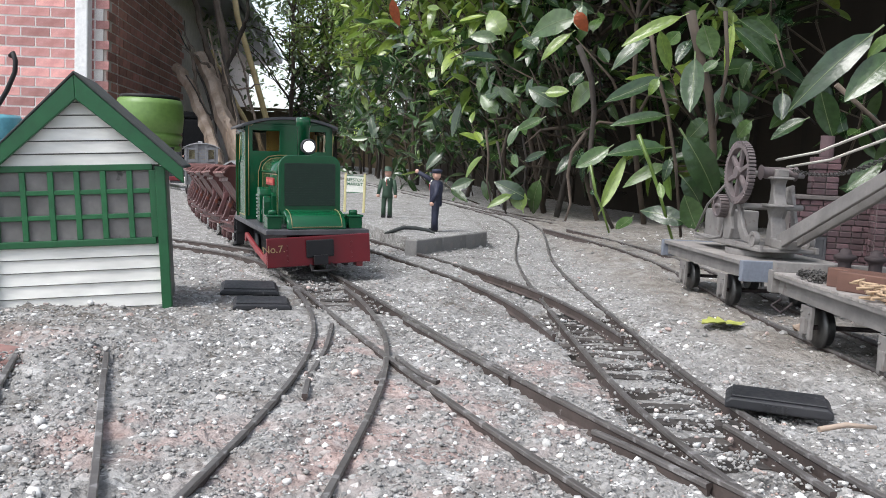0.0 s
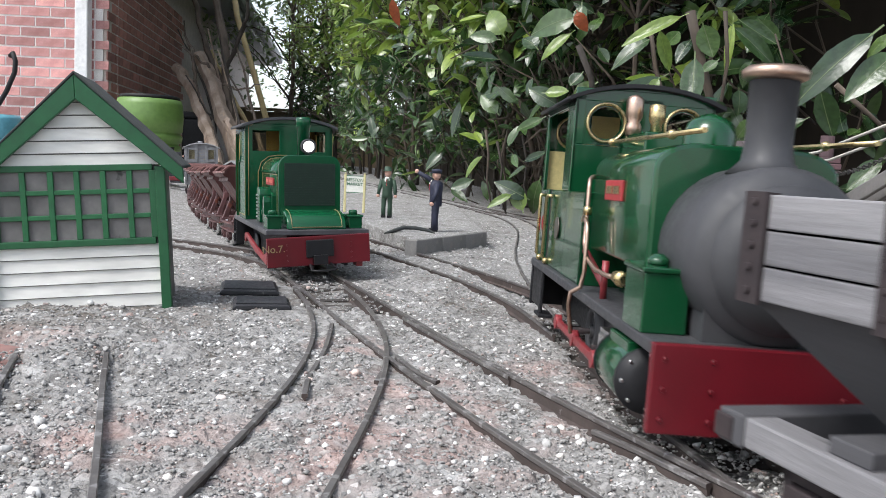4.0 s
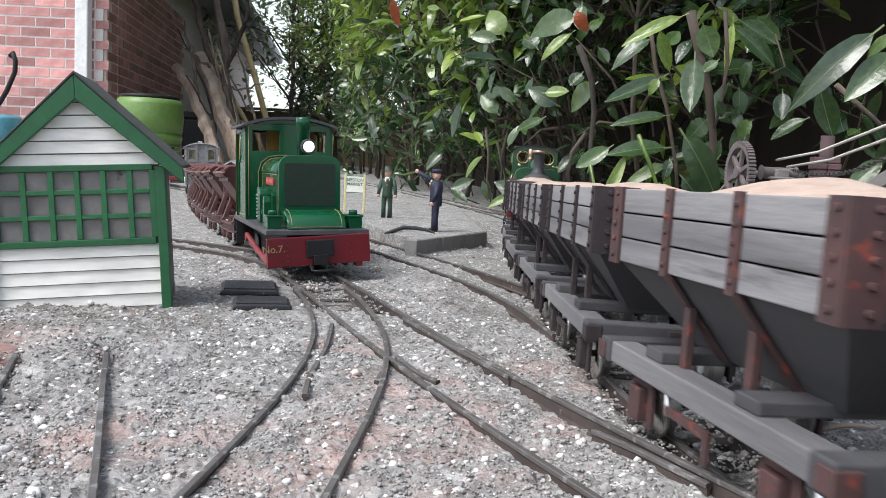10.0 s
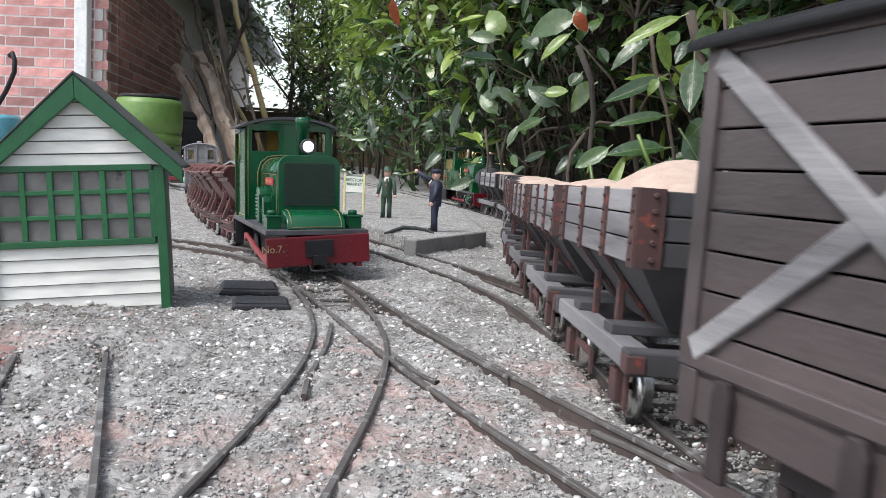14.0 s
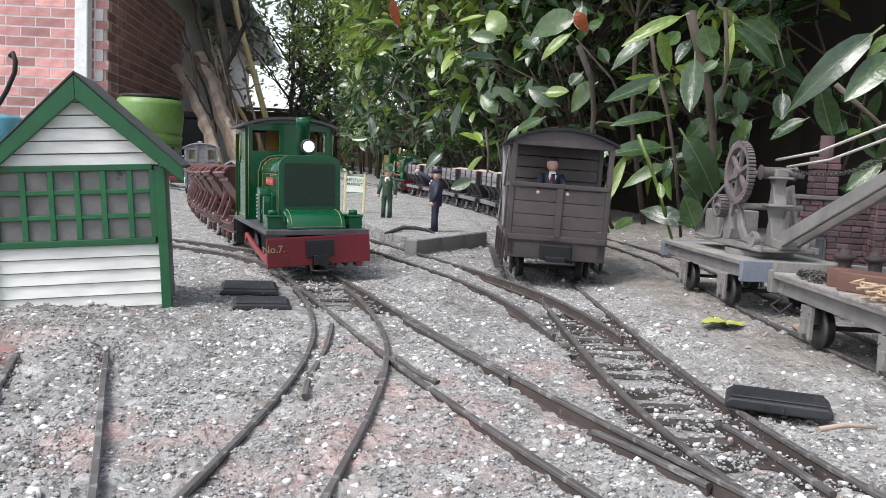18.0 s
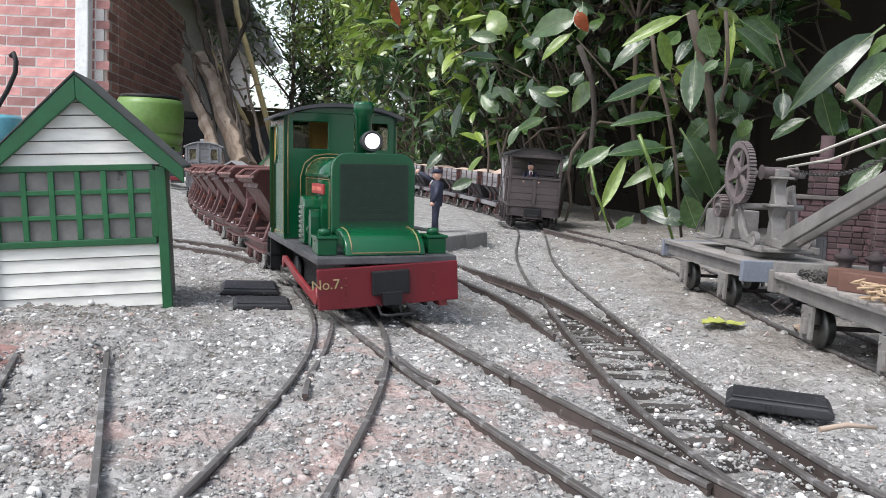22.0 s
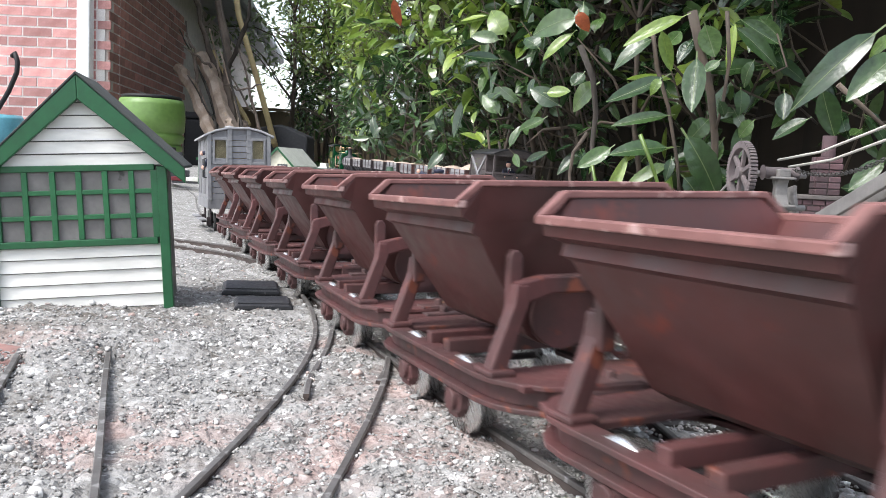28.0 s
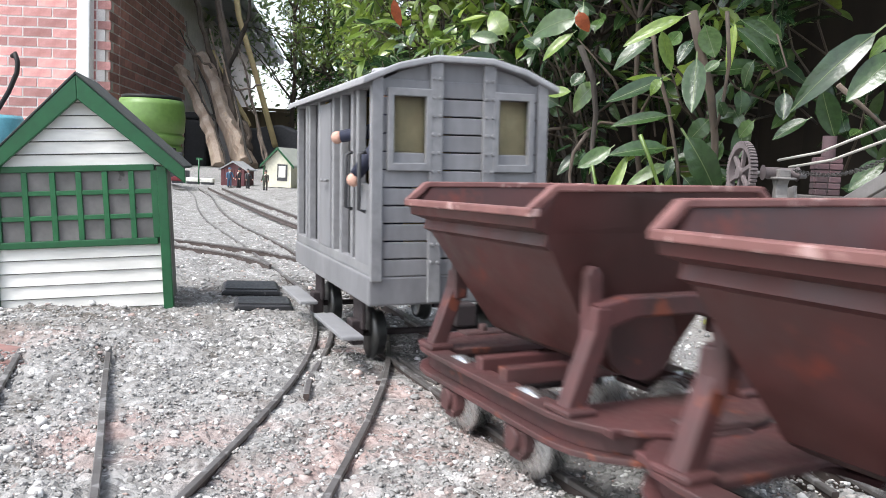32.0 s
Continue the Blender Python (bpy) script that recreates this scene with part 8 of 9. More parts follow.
def crane_wagon():
    th = thing("crane_wagon", "grey hand crane on a four-wheeled wagon", "crane", at=pose(0.2585, 0.712, 0.0, 0, 0, -90 + 3.5))
    L, W, z = 90.0, 41.0, 39.0
    flat_underframe(th, L, W, z, CRANE_G)
    for i in range(9):
        part("deck_plank", Build().box(-L + i * 20 + 0.3, -L + i * 20 + 19.7, -W, W, z - 0.6, z), DECKW, th, bevel=0.0003)
    hs = part("headstock", Build().box(L - 1, L + 5, -W - 1, W + 1, z - 15, z + 0.5), CRANE_B, th, "blue-grey headstock with bolts", 0.0006)
    nb = Build()
    bolt_row(nb, [(L + 5, y, z - 8) for y in (-20, 20)], 2.4, 2.0, "x", 1)
    part("headstock_bolt", nb, CRANE_G, hs)
    part("far_headstock", Build().box(-L - 5, -L + 1, -W - 1, W + 1, z - 15, z + 0.5), CRANE_B, th, bevel=0.0006)
    part("slew_ring", Build().turned([(27, z), (27, z + 4.5), (22, z + 4.5), (22, z + 6)], "z", (28, 0, 0), 36, False), CRANE_G, th, "toothed slewing ring", 0.0004)
    cr = part("crane_base", Build().box(-58, 78, -24, 24, z + 6, z + 9), CRANE_G, th, "grey cast crane base", 0.0008)
    # near and far side frames with scrolled uprights
    for s in (-1, 1):
        y0, y1 = s * 22 - 1.6, s * 22 + 1.6
        fr = Build()
        fr.box(-60, 80, y0, y1, z + 6, z + 11)
        up = [(0, 11), (12, 11), (16, 20), (12, 30), (18, 42), (26, 50), (24, 58), (14, 56), (10, 48), (4, 40), (-2, 26)]
        fr.prism([(x + 8, zz + z) for x, zz in up], "y", y0, y1)
        up2 = [(58, 11), (70, 11), (64, 20), (54, 16), (46, 22), (40, 34), (34, 50), (28, 56), (26, 48), (34, 34), (36, 22), (44, 13)]
        fr.prism([(x, zz + z) for x, zz in up2], "y", y0, y1)
        fr.turned([(6, -2.2), (6, 2.2), (3, 2.2), (3, -2.2), (6, -2.2)], "y", (66, s * 22, z + 15), 18)
        part("side_frame", fr, CRANE_G, cr, "scrolled grey side frame", 0.0007)
    part("ballast_box", Build().box(-50, -18, -18, 18, z + 9, z + 34), CRANE_G, cr, "grey balance box", 0.001)
    part("tie_rod", Build().tube([(-58, -23, z + 12), (-30, -24, z + 38), (10, -24, z + 58)], 1.1, 6).tube([(-56, -23, z + 10), (-20, -23.5, z + 8.5), (4, -23.5, z + 12), (8, -23.5, z + 22)], 1.1, 6), CRANE_G, cr)
    part("tower", Build().prism([(46, z + 9), (60, z + 9), (57, z + 24), (53.5, z + 32), (60, z + 42), (56, z + 50), (55, z + 58), (59, z + 64), (59, z + 70), (47, z + 70), (47, z + 62), (49.5, z + 56), (49, z + 46), (45, z + 40), (50, z + 30), (48, z + 22)], "y", -5, 5).box(43, 62, -10, 10, z + 40, z + 42.5).box(44, 61, -9, 9, z + 62, z + 64), CRANE_G, cr, "grey cast tower", 0.001)
    # spur wheels
    def gear(r, teeth, w, cx, cy, cz, spokes, name, lab):
        g = Build()
        g.turned([(r * 0.94, -w), (r * 0.94, w), (r * 0.8, w), (r * 0.8, -w), (r * 0.94, -w)], "y", (cx, cy, cz), 48, False)
        for i in range(teeth):
            a = i * 2 * math.pi / teeth
            m = Matrix.Translation((cx, cy, cz)) @ Matrix.Rotation(a, 4, "Y")
            g.box(-0.16 * r * 6 / teeth * 2.2, 0.16 * r * 6 / teeth * 2.2, -w, w, r * 0.93, r * 1.03, m)
        for i in range(spokes):
            m = Matrix.Translation((cx, cy, cz)) @ Matrix.Rotation(i * 2 * math.pi / max(spokes, 1) + 0.2, 4, "Y")
            g.box(-r * 0.07, r * 0.07, -w * 0.55, w * 0.55, 0, r * 0.85, m)
        g.turned([(r * 0.2, -w * 1.4), (r * 0.2, w * 1.4)], "y", (cx, cy, cz), 16)
        return part(name, g, GEAR, cr, lab, 0.0003)
    gear(24.5, 52, 2.6, 40, -27, z + 66, 6, "spur_wheel", "large toothed spur wheel")
    gear(9.5, 20, 4, 8, -27, z + 38, 0, "pinion", "small toothed pinion")
    part("pinion_disc", Build().turned([(8.8, -2), (8.8, 2)], "y", (8, -27, z + 38), 20), GEAR, cr)
    part("shaft", Build().rod((40, -30, z + 66), (40, 26, z + 66), 2.4).rod((8, -30, z + 38), (8, 26, z + 38), 2.0).rod((46, -24, z + 40), (46, 24, z + 40), 2.4), CRANE_G, cr)
    part("winding_drum", Build().turned([(6, -14), (4.5, -13), (4.5, 13), (6, 14)], "y", (50, 0, z + 67), 18), GEAR, cr, "dark iron winding drum")
    jb = Build()
    a, e = Vector((74, 0, z + 14)), Vector((330, 0, z + 112))
    d = (e - a).normalized()
    up = Vector((-d.z, 0, d.x))
    for s in (-1, 1):
        v = []
        for p, hh in ((a, 5.5), (e, 3.8)):
            for y in (s * 6 - 1.6, s * 6 + 1.6):
                v += [tuple(p + up * hh + Vector((0, y, 0))), tuple(p - up * hh + Vector((0, y, 0)))]
        jb.add(v, [(0, 1, 3, 2), (4, 6, 7, 5), (0, 4, 5, 1), (2, 3, 7, 6), (0, 2, 6, 4), (1, 5, 7, 3)])
    jb.box(62, 82, -8, 8, z + 9, z + 16)
    part("jib", jb, CRANE_G, th, "grey timber jib", 0.0008)
    for k, (y, dz) in enumerate(((-5, 5), (4, 0))):
        pts = [(56, y, z + 72 + dz), (120, y, z + 77 + dz), (200, y, z + 92 + dz), (330, y, z + 128 + dz)]
        part("cord", Build().tube(pts, 1.0, 6), ROPE, th, "pale cord")
    chain = Build()
    pts = [Vector((58 + 270 * i / 90, 7, z + 70 - 9 * math.sin(math.pi * min(1, i / 60)) + 58 * (i / 90) ** 1.7)) for i in range(91)]
    for i in range(90):
        p, q = pts[i], pts[i + 1]
        w = Vector((0, 0, 1.3)) if i % 2 else Vector((0, 1.3, 0))
        m = (p + q) / 2
        dd = (q - p) * 0.72
        chain.tube([m - dd + w * 0.3, m - dd * 0.5 + w, m + dd * 0.5 + w, m + dd + w * 0.3], 0.4, 4)
        chain.tube([m - dd - w * 0.3, m - dd * 0.5 - w, m + dd * 0.5 - w, m + dd - w * 0.3], 0.4, 4)
    part("chain", chain, CHAIN, th, "iron chain", fix=False)


crane_wagon()


def flat_wagon():
    th = thing("flat_wagon", "grey planked match wagon for the crane", "wagon", at=pose(0.2605, 0.455, 0.0, 0, 0, -90 - 1))
    L, W, z = 96.0, 42.0, 38.0
    flat_underframe(th, L, W, z, CRANE_G)
    for i in range(24):
        part("deck_plank", Build().box(-L + i * 8 + 0.2, -L + i * 8 + 7.8, -W, W, z - 0.6, z + 1.2), DECKW, th, bevel=0.0003)
    part("end_rail", Build().box(-L - 2, -L + 4, -W, W, z + 1, z + 8), CRANE_G, th, "grey end rail", 0.0006)
    part("end_sill", Build().box(-L - 3, -L + 1, -W, W, z - 13, z + 1), CRANE_G, th, bevel=0.0006)
    part("end_post", Build().box(-L - 6, -L + 2, -W - 1, -W + 5, z - 13, z + 2), CRANE_G, th, bevel=0.0006)
    part("step", Build().tube([(-L + 8, -W + 4, 22), (-L + 4, -W - 1, 17), (-L + 22, -W - 1, 15), (-L + 26, -W + 4, 22)], 0.8, 6), IRON, th)
    base = Matrix.Translation((0.2605, 0.455, 0.0))
    def put(name, b, m, lab, cat, x, y, zz, rz=0, bevel=0.0006):
        tagged(part(name, b, m, at=th.matrix_basis @ pose(x * 0.001, y * 0.001, zz * 0.001, 0, 0, rz), bevel=bevel), lab, cat)
    put("timber_block", Build().box(-22, 22, -6, 6, 0, 11), MAHOG, "reddish brown timber block on the wagon", "timber", -12, -20, z + 1.2, 32)
    put("timber_block", Build().box(-22, 22, -6, 6, 0, 11), MAHOG, "reddish brown timber block on the wagon", "timber", 6, -22, z + 1.2, 34)
    rng = random.Random(12)
    ch = Build()
    for i in range(130):
        c = Vector((rng.uniform(-16, 16), rng.uniform(-12, 12), 1.2 + rng.random() * 3.5))
        u = Vector([rng.gauss(0, 1) for _ in range(3)]).normalized()
        w = u.orthogonal().normalized()
        ch.tube([c - u * 1.8, c - u + w * 1.3, c + u + w * 1.3, c + u * 1.8, c + u - w * 1.3, c - u - w * 1.3, c - u * 1.8], 0.45, 4)
    put("chain_heap", ch, CHAIN, "heap of dull iron chain", "chain", -51, -28, z + 1.2, 0, 0)
    for x, y in ((-84, -1), (-78, 16)):
        put("bollard", Build().turned([(6, 0), (6, 2), (4, 3), (4, 10), (7, 12), (7, 14), (4, 15), (3, 18), (0.01, 19)], "z", (0, 0, 0), 16), IRON, "small dark cast bollard jack", "jack", x, y, z + 1.2)
    sc = Build()
    for i in range(60):
        a = rng.uniform(0, 6.28)
        p = Vector((rng.uniform(-18, 18), rng.uniform(-12, 12), rng.uniform(0.5, 8)))
        sc.tube([p, p + Vector((math.cos(a) * 8, math.sin(a) * 8, rng.uniform(-1, 2)))], 0.8, 4)
    put("rope_coil", sc, mat("pale_straw_rope", (0.5, 0.36, 0.24), (0.4, 0.28, 0.18), 200, 0.8), "loose pile of straw-coloured rope", "rope", 28, -30, z + 1.2, 0, 0)
    lad = Build()
    for i in range(6):
        lad.box(i * 5, i * 5 + 3, -14, 14, 0, 9)
    put("rack", lad, IRON, "dark iron ribbed rack on the flat wagon", "rack", 4, 28, z + 1.2, 18)


flat_wagon()


# ---- model brick building with a chimney ----
def brick_house():
    at = pose(0.405, 0.98, -0.002, 0, 0, -14)
    th = thing("model_brick_building", "model building of purple-brown rough bricks with a stack", "building", at=at)
    part("core", Build().box(1.5, 88, 1.5, 60, 0, 84).box(86, 190, -28, 50, 0, 92), CEMENT, th)
    rng = random.Random(6)
    def course(x0, x1, y, z, axis="x", lo=10, hi=16):
        x = x0
        while x < x1 - 2:
            w = min(rng.uniform(lo, hi), x1 - x)
            if x1 - x - w < 4:
                w = x1 - x
            j = rng.uniform(-0.8, 0.8)
            b = Build().box(x + 0.4, x + w - 0.4, y - 1.2 + j, y + 3, z + 0.4, z + 6.6) if axis == "x" else Build().box(y - 1.2 + j, y + 3, x + 0.4, x + w - 0.4, z + 0.4, z + 6.6)
            part("brick", b, STONE, th, bevel=0.0009)
            x += w
    for k in range(12):
        z = k * 7.0
        if 1 <= k <= 5:
            course(0, 18, 0.5, z)
            course(42, 88, 0.5, z)
        else:
            course(0, 88, 0.5, z)
        course(86, 190, -28.5, z)
        course(-28, 0, 86, z, "y")
    part("window", Build().box(18, 42, -0.5, 4, 8, 41).box(18, 21, -2, 0, 8, 41).box(39, 42, -2, 0, 8, 41).box(29, 31, -2, 0, 8, 41).box(18, 42, -2, 0, 38, 41), DARK, th, "dark framed window")
    part("cornice", Build().box(-3, 92, -4, 64, 84, 89), CEMENT, th, "grey cornice", 0.001)
    part("eaves", Build().box(84, 196, -34, 56, 92, 97), CEMENT, th, "grey slab roof", 0.001)
    st = part("stack", Build().box(27, 53, 22, 48, 89, 134), CEMENT, th)
    for k in range(6):
        w = 2.0 if k != 4 else 3.2
        for x0, x1 in ((26 - w + 2, 40), (40, 54 + w - 2)):
            part("brick", Build().box(x0 + 0.4, x1 - 0.4, 22 - w, 30, 89.5 + k * 7.6, 96.3 + k * 7.6), STONE, st, bevel=0.0009)
        part("brick", Build().box(24 + 2 - w, 30, 22.5, 48, 89.5 + k * 7.6, 96.3 + k * 7.6), STONE, st, bevel=0.0009)
    part("pot", Build().turned([(9, 134), (8, 136), (8, 160), (6.5, 160), (6.5, 150)], "z", (40, 35, 0), 18), STONE, th, "purple-brown chimney pot")


brick_house()


# ---- far station with buildings and figures ----
def far_station():
    c = pose(-0.60, 2.95, 0.008, 0, 0, 12)
    th = thing("station_building", "cream model station building with a pale green-edged roof", "building", at=pose(-0.60, 2.95, 0.006, 0, 0, -14))
    cream = mat("cream_wall_paint", (0.66, 0.64, 0.52), (0.58, 0.56, 0.45), 20, 0.6, bump=0.1)
    part("wall", Build().prism([(-34, 0), (34, 0), (34, 58), (0, 92), (-34, 58)], "y", 0, 130), cream, th, "cream gable wall")
    for s in (-1, 1):
        part("roof_panel", Build().prism([(0, 97), (s * 44, 53), (s * 44, 49), (0, 93)], "y", -8, 138), mat("pale_roof_sheet", (0.5, 0.52, 0.48), (0.42, 0.44, 0.4), 20, 0.7, bump=0.1), th, "pale roof")
        part("bargeboard", Build().prism([(0, 97), (s * 45, 52), (s * 45, 46), (0, 91)], "y", -10, -7), TRIM, th, "green bargeboard")
    part("window", Build().box(-2, 24, -1.5, 1, 16, 56), DARK, th, "dark doorway")
    part("poster", Build().box(2, 20, -2.5, -1.5, 24, 52), SIGN_W, th, "pale poster")
    th.scale = (1.45, 1.45, 1.45)
    for k in range(5):
        part("awning_post", Build().box(-44, -41, 8 + k * 28, 11 + k * 28, 0, 52), TRIM, th)
    h = thing("platform_hut", "small dark red model hut with a grey roof", "hut", at=pose(-0.785, 3.05, 0.0, 0, 0, -10))
    part("wall", Build().prism([(-36, 0), (36, 0), (36, 46), (0, 66), (-36, 46)], "y", 0, 60), mat("dark_red_hut", (0.07, 0.02, 0.025), None, 30, 0.6), h, "dark red boarded wall")
    for s in (-1, 1):
        part("roof_panel", Build().prism([(0, 70), (s * 42, 46), (s * 42, 43), (0, 66)], "y", -5, 65), ROOF_G, h, "grey roof")
    for k in range(7):
        part("wall_board", Build().box(-35 + k * 10, -26 + k * 10, -1.6, 0.4, 0, 46), mat("dark_red_board", (0.09, 0.025, 0.03), None, 30, 0.6, rnd=0.2), h)
    h.scale = (1.3, 1.3, 1.3)
    gb = thing("glazed_building", "white and green glazed model building with pale vented roof", "building", at=pose(-0.55, 3.35, 0.01, 0, 0, -8))
    part("wall", Build().box(-62, 62, 0, 60, 0, 56), cream, gb, "white wall")
    part("roof", Build().box(-68, 68, -6, 66, 66, 72), mat("white_roof", (0.72, 0.73, 0.7), (0.64, 0.65, 0.62), 30, 0.6), gb, "pale flat roof", 0.002)
    part("fascia", Build().box(-66, 66, -4, 64, 56, 66), TRIM, gb, "green fascia")
    for x in (-30, 46):
        part("roof_vent", Build().prism([(x - 26, 72), (x + 26, 72), (x + 20, 84), (x + 22, 92), (x - 22, 92), (x - 20, 84)] if x < 0 else [(x - 14, 72), (x + 14, 72), (x + 12, 88), (x - 12, 88)], "y", 10, 50), SIGN_W, gb, "white roof vent")
    for k in range(6):
        part("post", Build().box(-62 + k * 24, -58 + k * 24, -3, 0, 0, 56), TRIM, gb, "green post")
        if k < 5:
            part("window", Build().box(-56 + k * 24, -40 + k * 24, -1.2, 0.5, 18, 50), DARK, gb, "dark window")
    for i, (x, y, m, rz) in enumerate(((-0.748, 2.86, mat("painted_blue_cloth", (0.06, 0.13, 0.22), None, 100, 0.6), -60), (-0.70, 2.80, BLACK, -120), (-0.666, 2.78, DARK, -40), (-0.585, 2.68, mat("painted_brown_cloth", (0.06, 0.055, 0.045), None, 100, 0.6), -90))):
        figure("platform_figure", "painted model passenger in dark clothes", m, m, pose(x, y, 0.002, 0, 0, rz), (8, 20), "bowler", 0.76)
    s = thing("signal_post", "small green signal post", "signal", at=pose(-0.86, 2.88, 0.004))
    part("post", Build().rod((0, 0, 0), (0, 0, 92), 2.4), TRIM, s)
    part("arm", Build().box(-9, 12, -2, 2, 84, 92), TRIM_L, s)
    # stock standing by the station
    w = thing("parked_wagon", "dark parked wagon with a loaded deck", "wagon", at=pose(-1.02, 3.02, 0.004, 0, 0, 20))
    part("body", Build().box(-80, 80, -40, 40, 20, 44), DARK, w, bevel=0.002)
    part("underframe", Build().box(-72, 72, -30, 30, 6, 20), BLACK, w)
    wheelsets(w, (-45, 45), WHEEL_D)
    g = thing("parked_engine", "dark parked engine with red and brass fittings", "locomotive", at=pose(-1.06, 3.22, 0.004, 0, 0, -70))
    part("boiler", Build().turned([(24, -70), (24, 60), (20, 64), (0.01, 66)], "x", (0, 0, 62), 20), BLACK, g)
    part("footplate", Build().box(-100, 80, -40, 40, 30, 36), BLACK, g)
    part("cab_body", Build().box(-100, -60, -36, 36, 36, 110), DARK, g, bevel=0.002)
    part("chimney", Build().turned([(10, 80), (8, 90), (8, 124), (10, 126)], "z", (46, 0, 0), 14), BLACK, g)
    part("buffer_beam", Build().box(80, 84, -42, 42, 14, 36), BEAM_RED, g)
    wheelsets(g, (-40, 30), WHEEL_D)
    for i in range(3):
        f = thing("parked_tub", "small pale and red loaded tub", "wagon", at=pose(-0.955 + 0.052 * i, 2.96, 0.003, 0, 0, 5))
        part("body", Build().box(-22, 22, -20, 20, 8, 22), SIGN_W if i else BEAM_RED, f, bevel=0.002)
        part("base", Build().box(-20, 20, -16, 16, 0, 8), DARK, f)


far_station()
# ---- trains and how they run ----
loco_d = diesel()
skip_one = skip()
skips = [skip_one] + [copy_thing(skip_one, pose(0, 0, 0)) for _ in range(8)]
van_g = guards_van()
loco_s, s_axles, s_rods = steam_loco()
wagon_kinds = [hopper_wagon(IRON, 3), hopper_wagon(IRON, 0), hopper_wagon(IRON_R, 5), hopper_wagon(IRON_R, 8), hopper_wagon(IRON_R, 11)]
wagons = [wagon_kinds[0], wagon_kinds[1], copy_thing(wagon_kinds[0], pose(0, 0, 0)), copy_thing(wagon_kinds[0], pose(0, 0, 0)), copy_thing(wagon_kinds[0], pose(0, 0, 0)),
          wagon_kinds[2], wagon_kinds[3], copy_thing(wagon_kinds[2], pose(0, 0, 0)), wagon_kinds[4]]
van_b = brake_van()
guard_b = figure("van_guard", "painted model guard in a dark suit in the van", NAVY, NAVY, pose(0, 0, 0), (42, 42), "hair", 0.95)
guard_g = figure("leaning_guard", "painted model guard leaning from the van door", NAVY, NAVY, pose(0, 0, 0), (62, 20), "cap", 1.1)
driver = figure("engine_driver", "painted model driver in the cab", NAVY, NAVY, pose(0, 0, 0), (20, 20), "cap", 0.84)

SKIP_AT = [0.322, 0.490, 0.643, 0.791, 0.945, 1.122, 1.282, 1.4355, 1.584]
VAN_G_AT = 1.778
WAGON_AT = [-0.26 - 0.185 * k for k in range(9)]
VAN_B_AT = -1.97
RUN_D = [(0, 1.629), (19.6, 1.629), (20.0, 1.618), (20.5, 1.58), (21.0, 1.527), (21.5, 1.470), (22.0, 1.413), (22.5, 1.356), (23.0, 1.298), (23.5, 1.225), (24.0, 1.147),
         (24.5, 1.072), (25.0, 0.994), (26.0, 0.823), (27.5, 0.540), (29.0, 0.235), (32.0, -0.40)]
S_HALF = float(np.interp(0.5, LINE_B[0][:, 1], LINE_B[1])) - 0.5
RUN_S = [(t, S_HALF + y) for t, y in ((0, -0.27), (2.0, 0.085), (2.5, 0.173), (3.0, 0.262), (3.5, 0.346), (5.5, 0.676), (6.5, 0.861), (7.57, 1.046), (8.62, 1.231), (9.75, 1.416), (10.87, 1.601), (12.02, 1.786), (13.08, 1.971),
         (14.17, 2.162), (16.5, 2.584), (17.0, 2.673), (17.5, 2.762), (18.0, 2.862), (18.5, 2.96), (19.0, 3.065), (20.0, 3.264), (21.0, 3.449), (22.0, 3.599), (23.0, 3.709), (25.5, 3.859), (27.5, 3.899), (29.0, 3.909), (32.0, 3.909))]


def gone(rows, t):
    """Distance run at a time: a soft curve through the rows."""
    ts, ss = [r[0] for r in rows], [r[1] for r in rows]
    i = max(0, min(len(ts) - 2, int(np.searchsorted(ts, t, side="right")) - 1))
    def m(k):
        if k <= 0 or k >= len(ts) - 1:
            return (ss[min(k + 1, len(ts) - 1)] - ss[max(k - 1, 0)]) / (ts[min(k + 1, len(ts) - 1)] - ts[max(k - 1, 0)])
        a, b = (ss[k] - ss[k - 1]) / (ts[k] - ts[k - 1]), (ss[k + 1] - ss[k]) / (ts[k + 1] - ts[k])
        return 0.0 if a * b <= 0 else 2 * a * b / (a + b)
    h = ts[i + 1] - ts[i]
    u = (t - ts[i]) / h
    return (2 * u**3 - 3 * u * u + 1) * ss[i] + (u**3 - 2 * u * u + u) * h * m(i) + (3 * u * u - 2 * u**3) * ss[i + 1] + (u**3 - u * u) * h * m(i + 1)


def stand(line, s, wb):
    a, b = on_line(line, s - wb), on_line(line, s + wb)
    c = (a + b) / 2
    d = a - b
    za, zb = level(line, a.y), level(line, b.y)
    return pose(c.x, c.y, (za + zb) / 2, 1.7 if line is LINE_A else -1.5, -math.degrees(math.atan2(za - zb, d.length)), math.degrees(math.atan2(d.y, d.x)))


TIMES = [i * 0.2 for i in range(161)]


def run(ob, line, rows, off, wb, local=None):
    walk(ob, [(t, stand(line, gone(rows, t) + off, wb) @ (local or Matrix())) for t in TIMES])


def roll(axle, x, r, rows, still):
    """Wheels turn with the way run; still: the span of times at which they rest."""
    keys, t = [], 0.0
    while t <= 32.001:
        if not (still[0] < t < still[1]):
            keys.append((t, pose(x, 0, r) @ Matrix.Rotation((rows[0][1] - gone(rows, t)) / r / 1.03, 4, "Y")))
        t += 1 / 15
    keys[-1] = (32.0, keys[-1][1])
    walk(axle, keys)


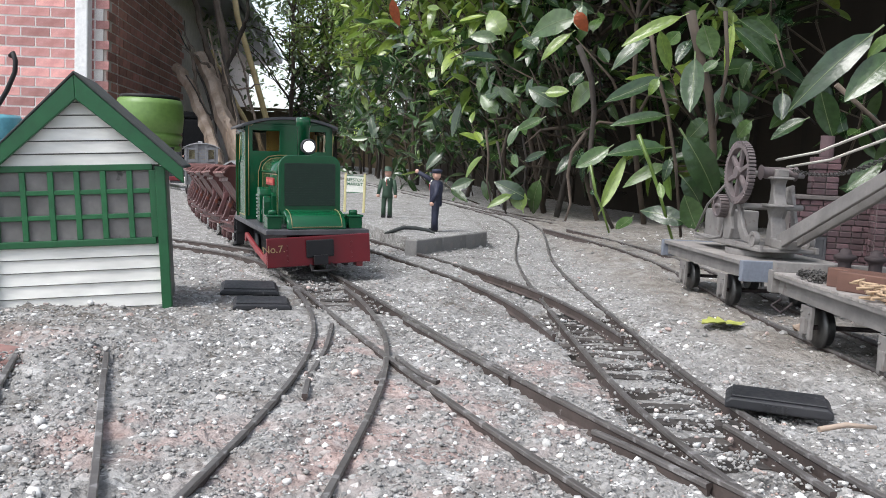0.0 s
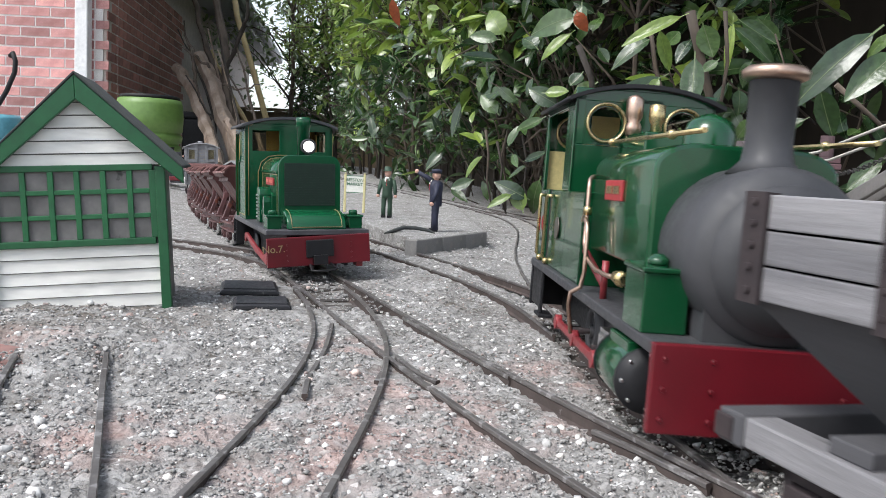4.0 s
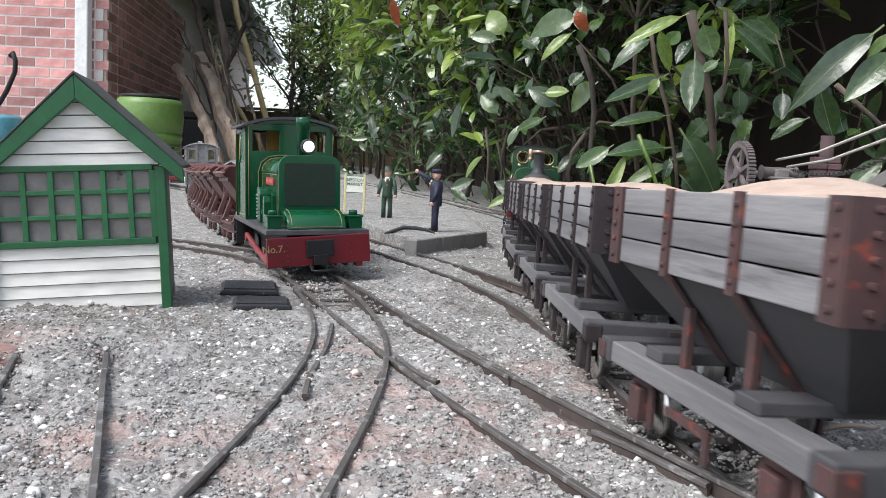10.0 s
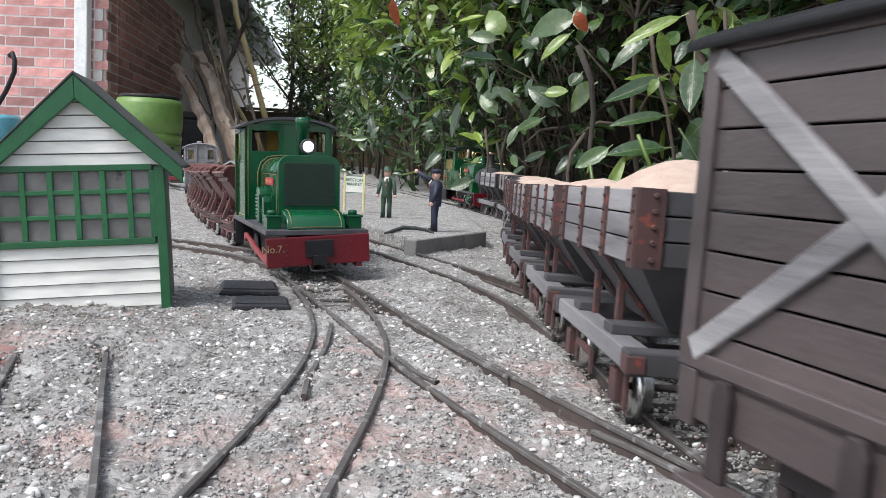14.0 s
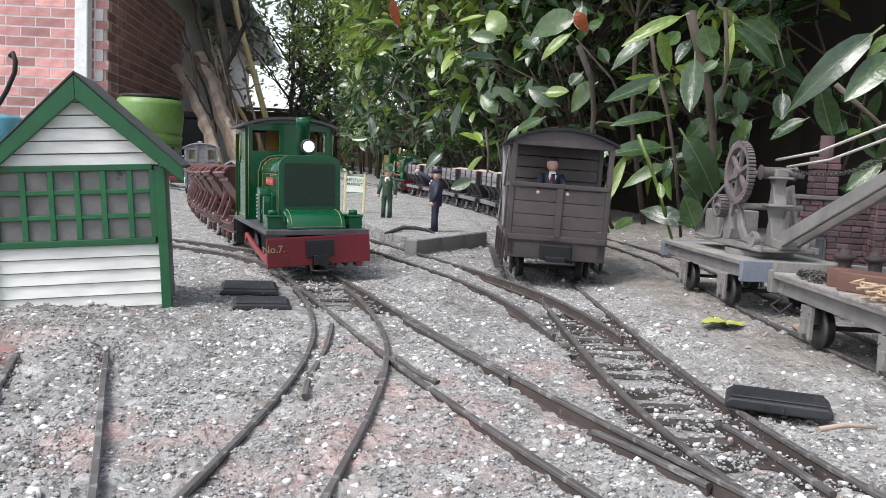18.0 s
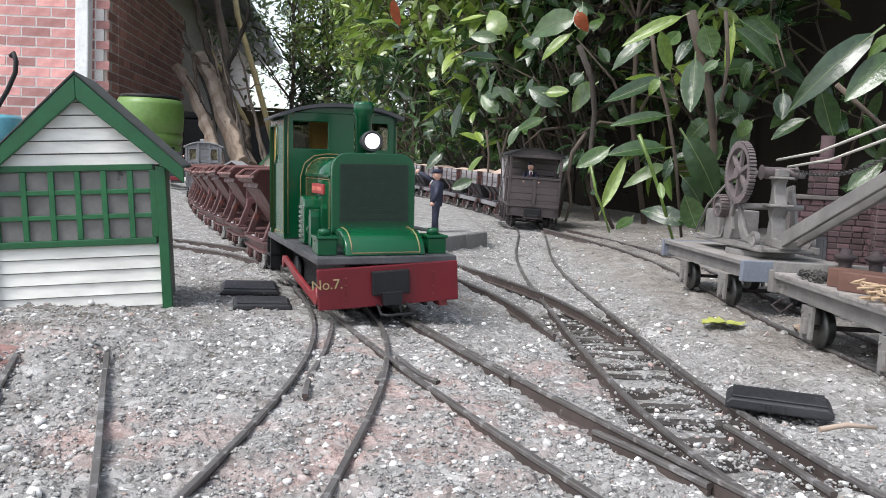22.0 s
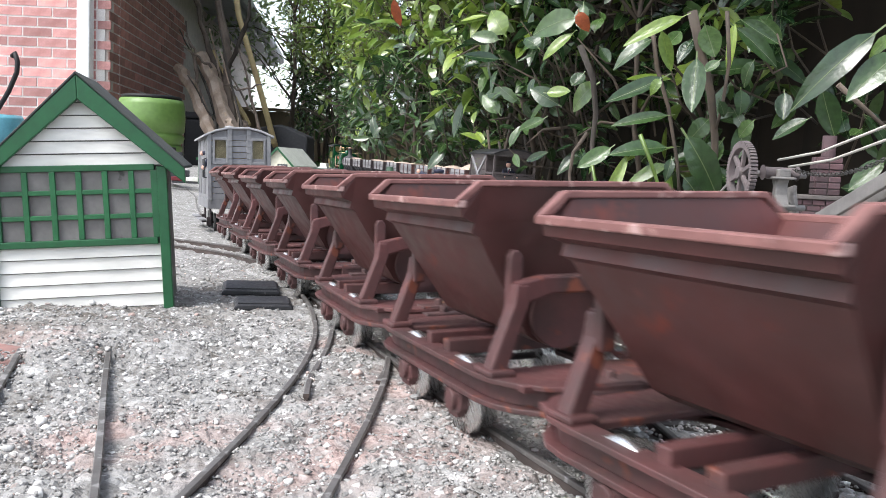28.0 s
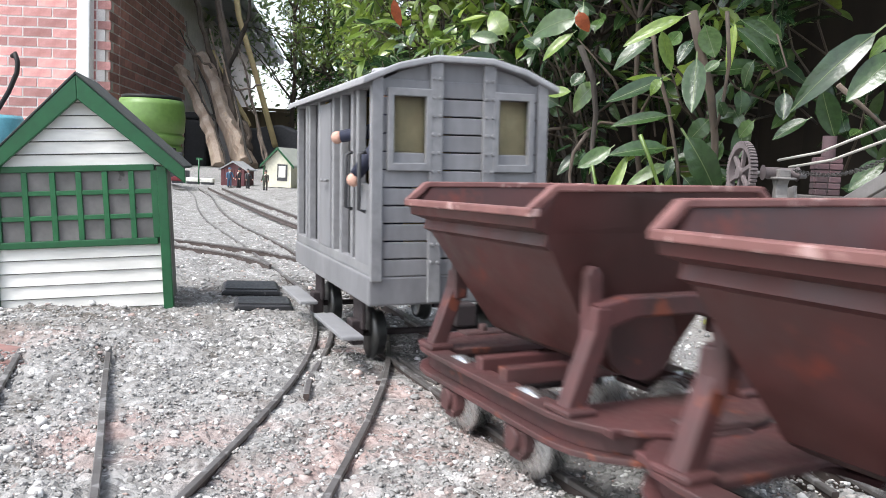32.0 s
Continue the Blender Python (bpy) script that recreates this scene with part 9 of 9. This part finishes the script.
def roll_all(ob, line, rows, r, k=1.0):
    """Every axle of a wagon turns as it runs: a row for each 65 degrees."""
    keys, t, last = [], 0.0, None
    while t <= 32.001:
        a = (rows[0][1] - gone(rows, t)) / (r * k)
        if last is None or abs(a - last) > radians(65) - 0.25 or t > 31.99:
            keys.append((min(t, 32.0), a))
            last = a
        t += 1 / 60
    if keys[-1][0] < 32.0:
        keys.append((32.0, (rows[0][1] - gone(rows, 32.0)) / (r * k)))
    for ax in [c for c in ob.children if c.name.startswith("axle") and not c.name.startswith(("axleg", "axleb"))]:
        p = ax.matrix_basis.translation.copy()
        walk(ax, [(t, Matrix.Translation(p) @ Matrix.Rotation(a, 4, "Y")) for t, a in keys])


def motions():
    for ob in wagons:
        roll_all(ob, LINE_B, RUN_S, 0.011)
    for ob in skips:
        roll_all(ob, LINE_A, RUN_D, 0.013)
    roll_all(van_b, LINE_B, RUN_S, 0.011, 1.08)
    roll_all(van_g, LINE_A, RUN_D, 0.011)
    roll_all(loco_d, LINE_A, RUN_D, 0.013)
    run(loco_d, LINE_A, RUN_D, 0.118, 0.09, pose(0.007, 0.004, 0))
    for ob, at in zip(skips, SKIP_AT):
        run(ob, LINE_A, RUN_D, at, 0.04, pose(0, 0, -0.0008, 0, -1.0, 0))
    run(van_g, LINE_A, RUN_D, VAN_G_AT, 0.046)
    run(guard_g, LINE_A, RUN_D, VAN_G_AT, 0.046, pose(0.070, -0.026, 0.0465, 0, 0, -118))
    run(loco_s, LINE_B, RUN_S, 0.0, 0.08)
    run(driver, LINE_B, RUN_S, 0.0, 0.08, pose(-0.092, 0.012, 0.0435))
    for ob, at in zip(wagons, WAGON_AT):
        run(ob, LINE_B, RUN_S, at, 0.05)
    run(van_b, LINE_B, RUN_S, VAN_B_AT, 0.048)
    run(guard_b, LINE_B, RUN_S, VAN_B_AT, 0.048, pose(0.074, -0.007, 0.0420))
    for ax, x in zip(s_axles, (-0.030, 0.018, 0.066)):
        roll(ax, x, 0.0132, RUN_S, (29.2, 31.9))
    for rod, s in s_rods:
        keys, t = [], 0.0
        while t <= 32.001:
            a = (RUN_S[0][1] - gone(RUN_S, t)) / 0.0132 / 1.03 + (0 if s < 0 else math.pi / 2)
            keys.append((t, pose(0.018 + 0.0065 * math.sin(a), s * 0.0405, 0.0132 + 0.0065 * math.cos(a))))
            t += 1 / 15
        keys[-1] = (32.0, keys[-1][1])
        walk(rod, keys)


motions()
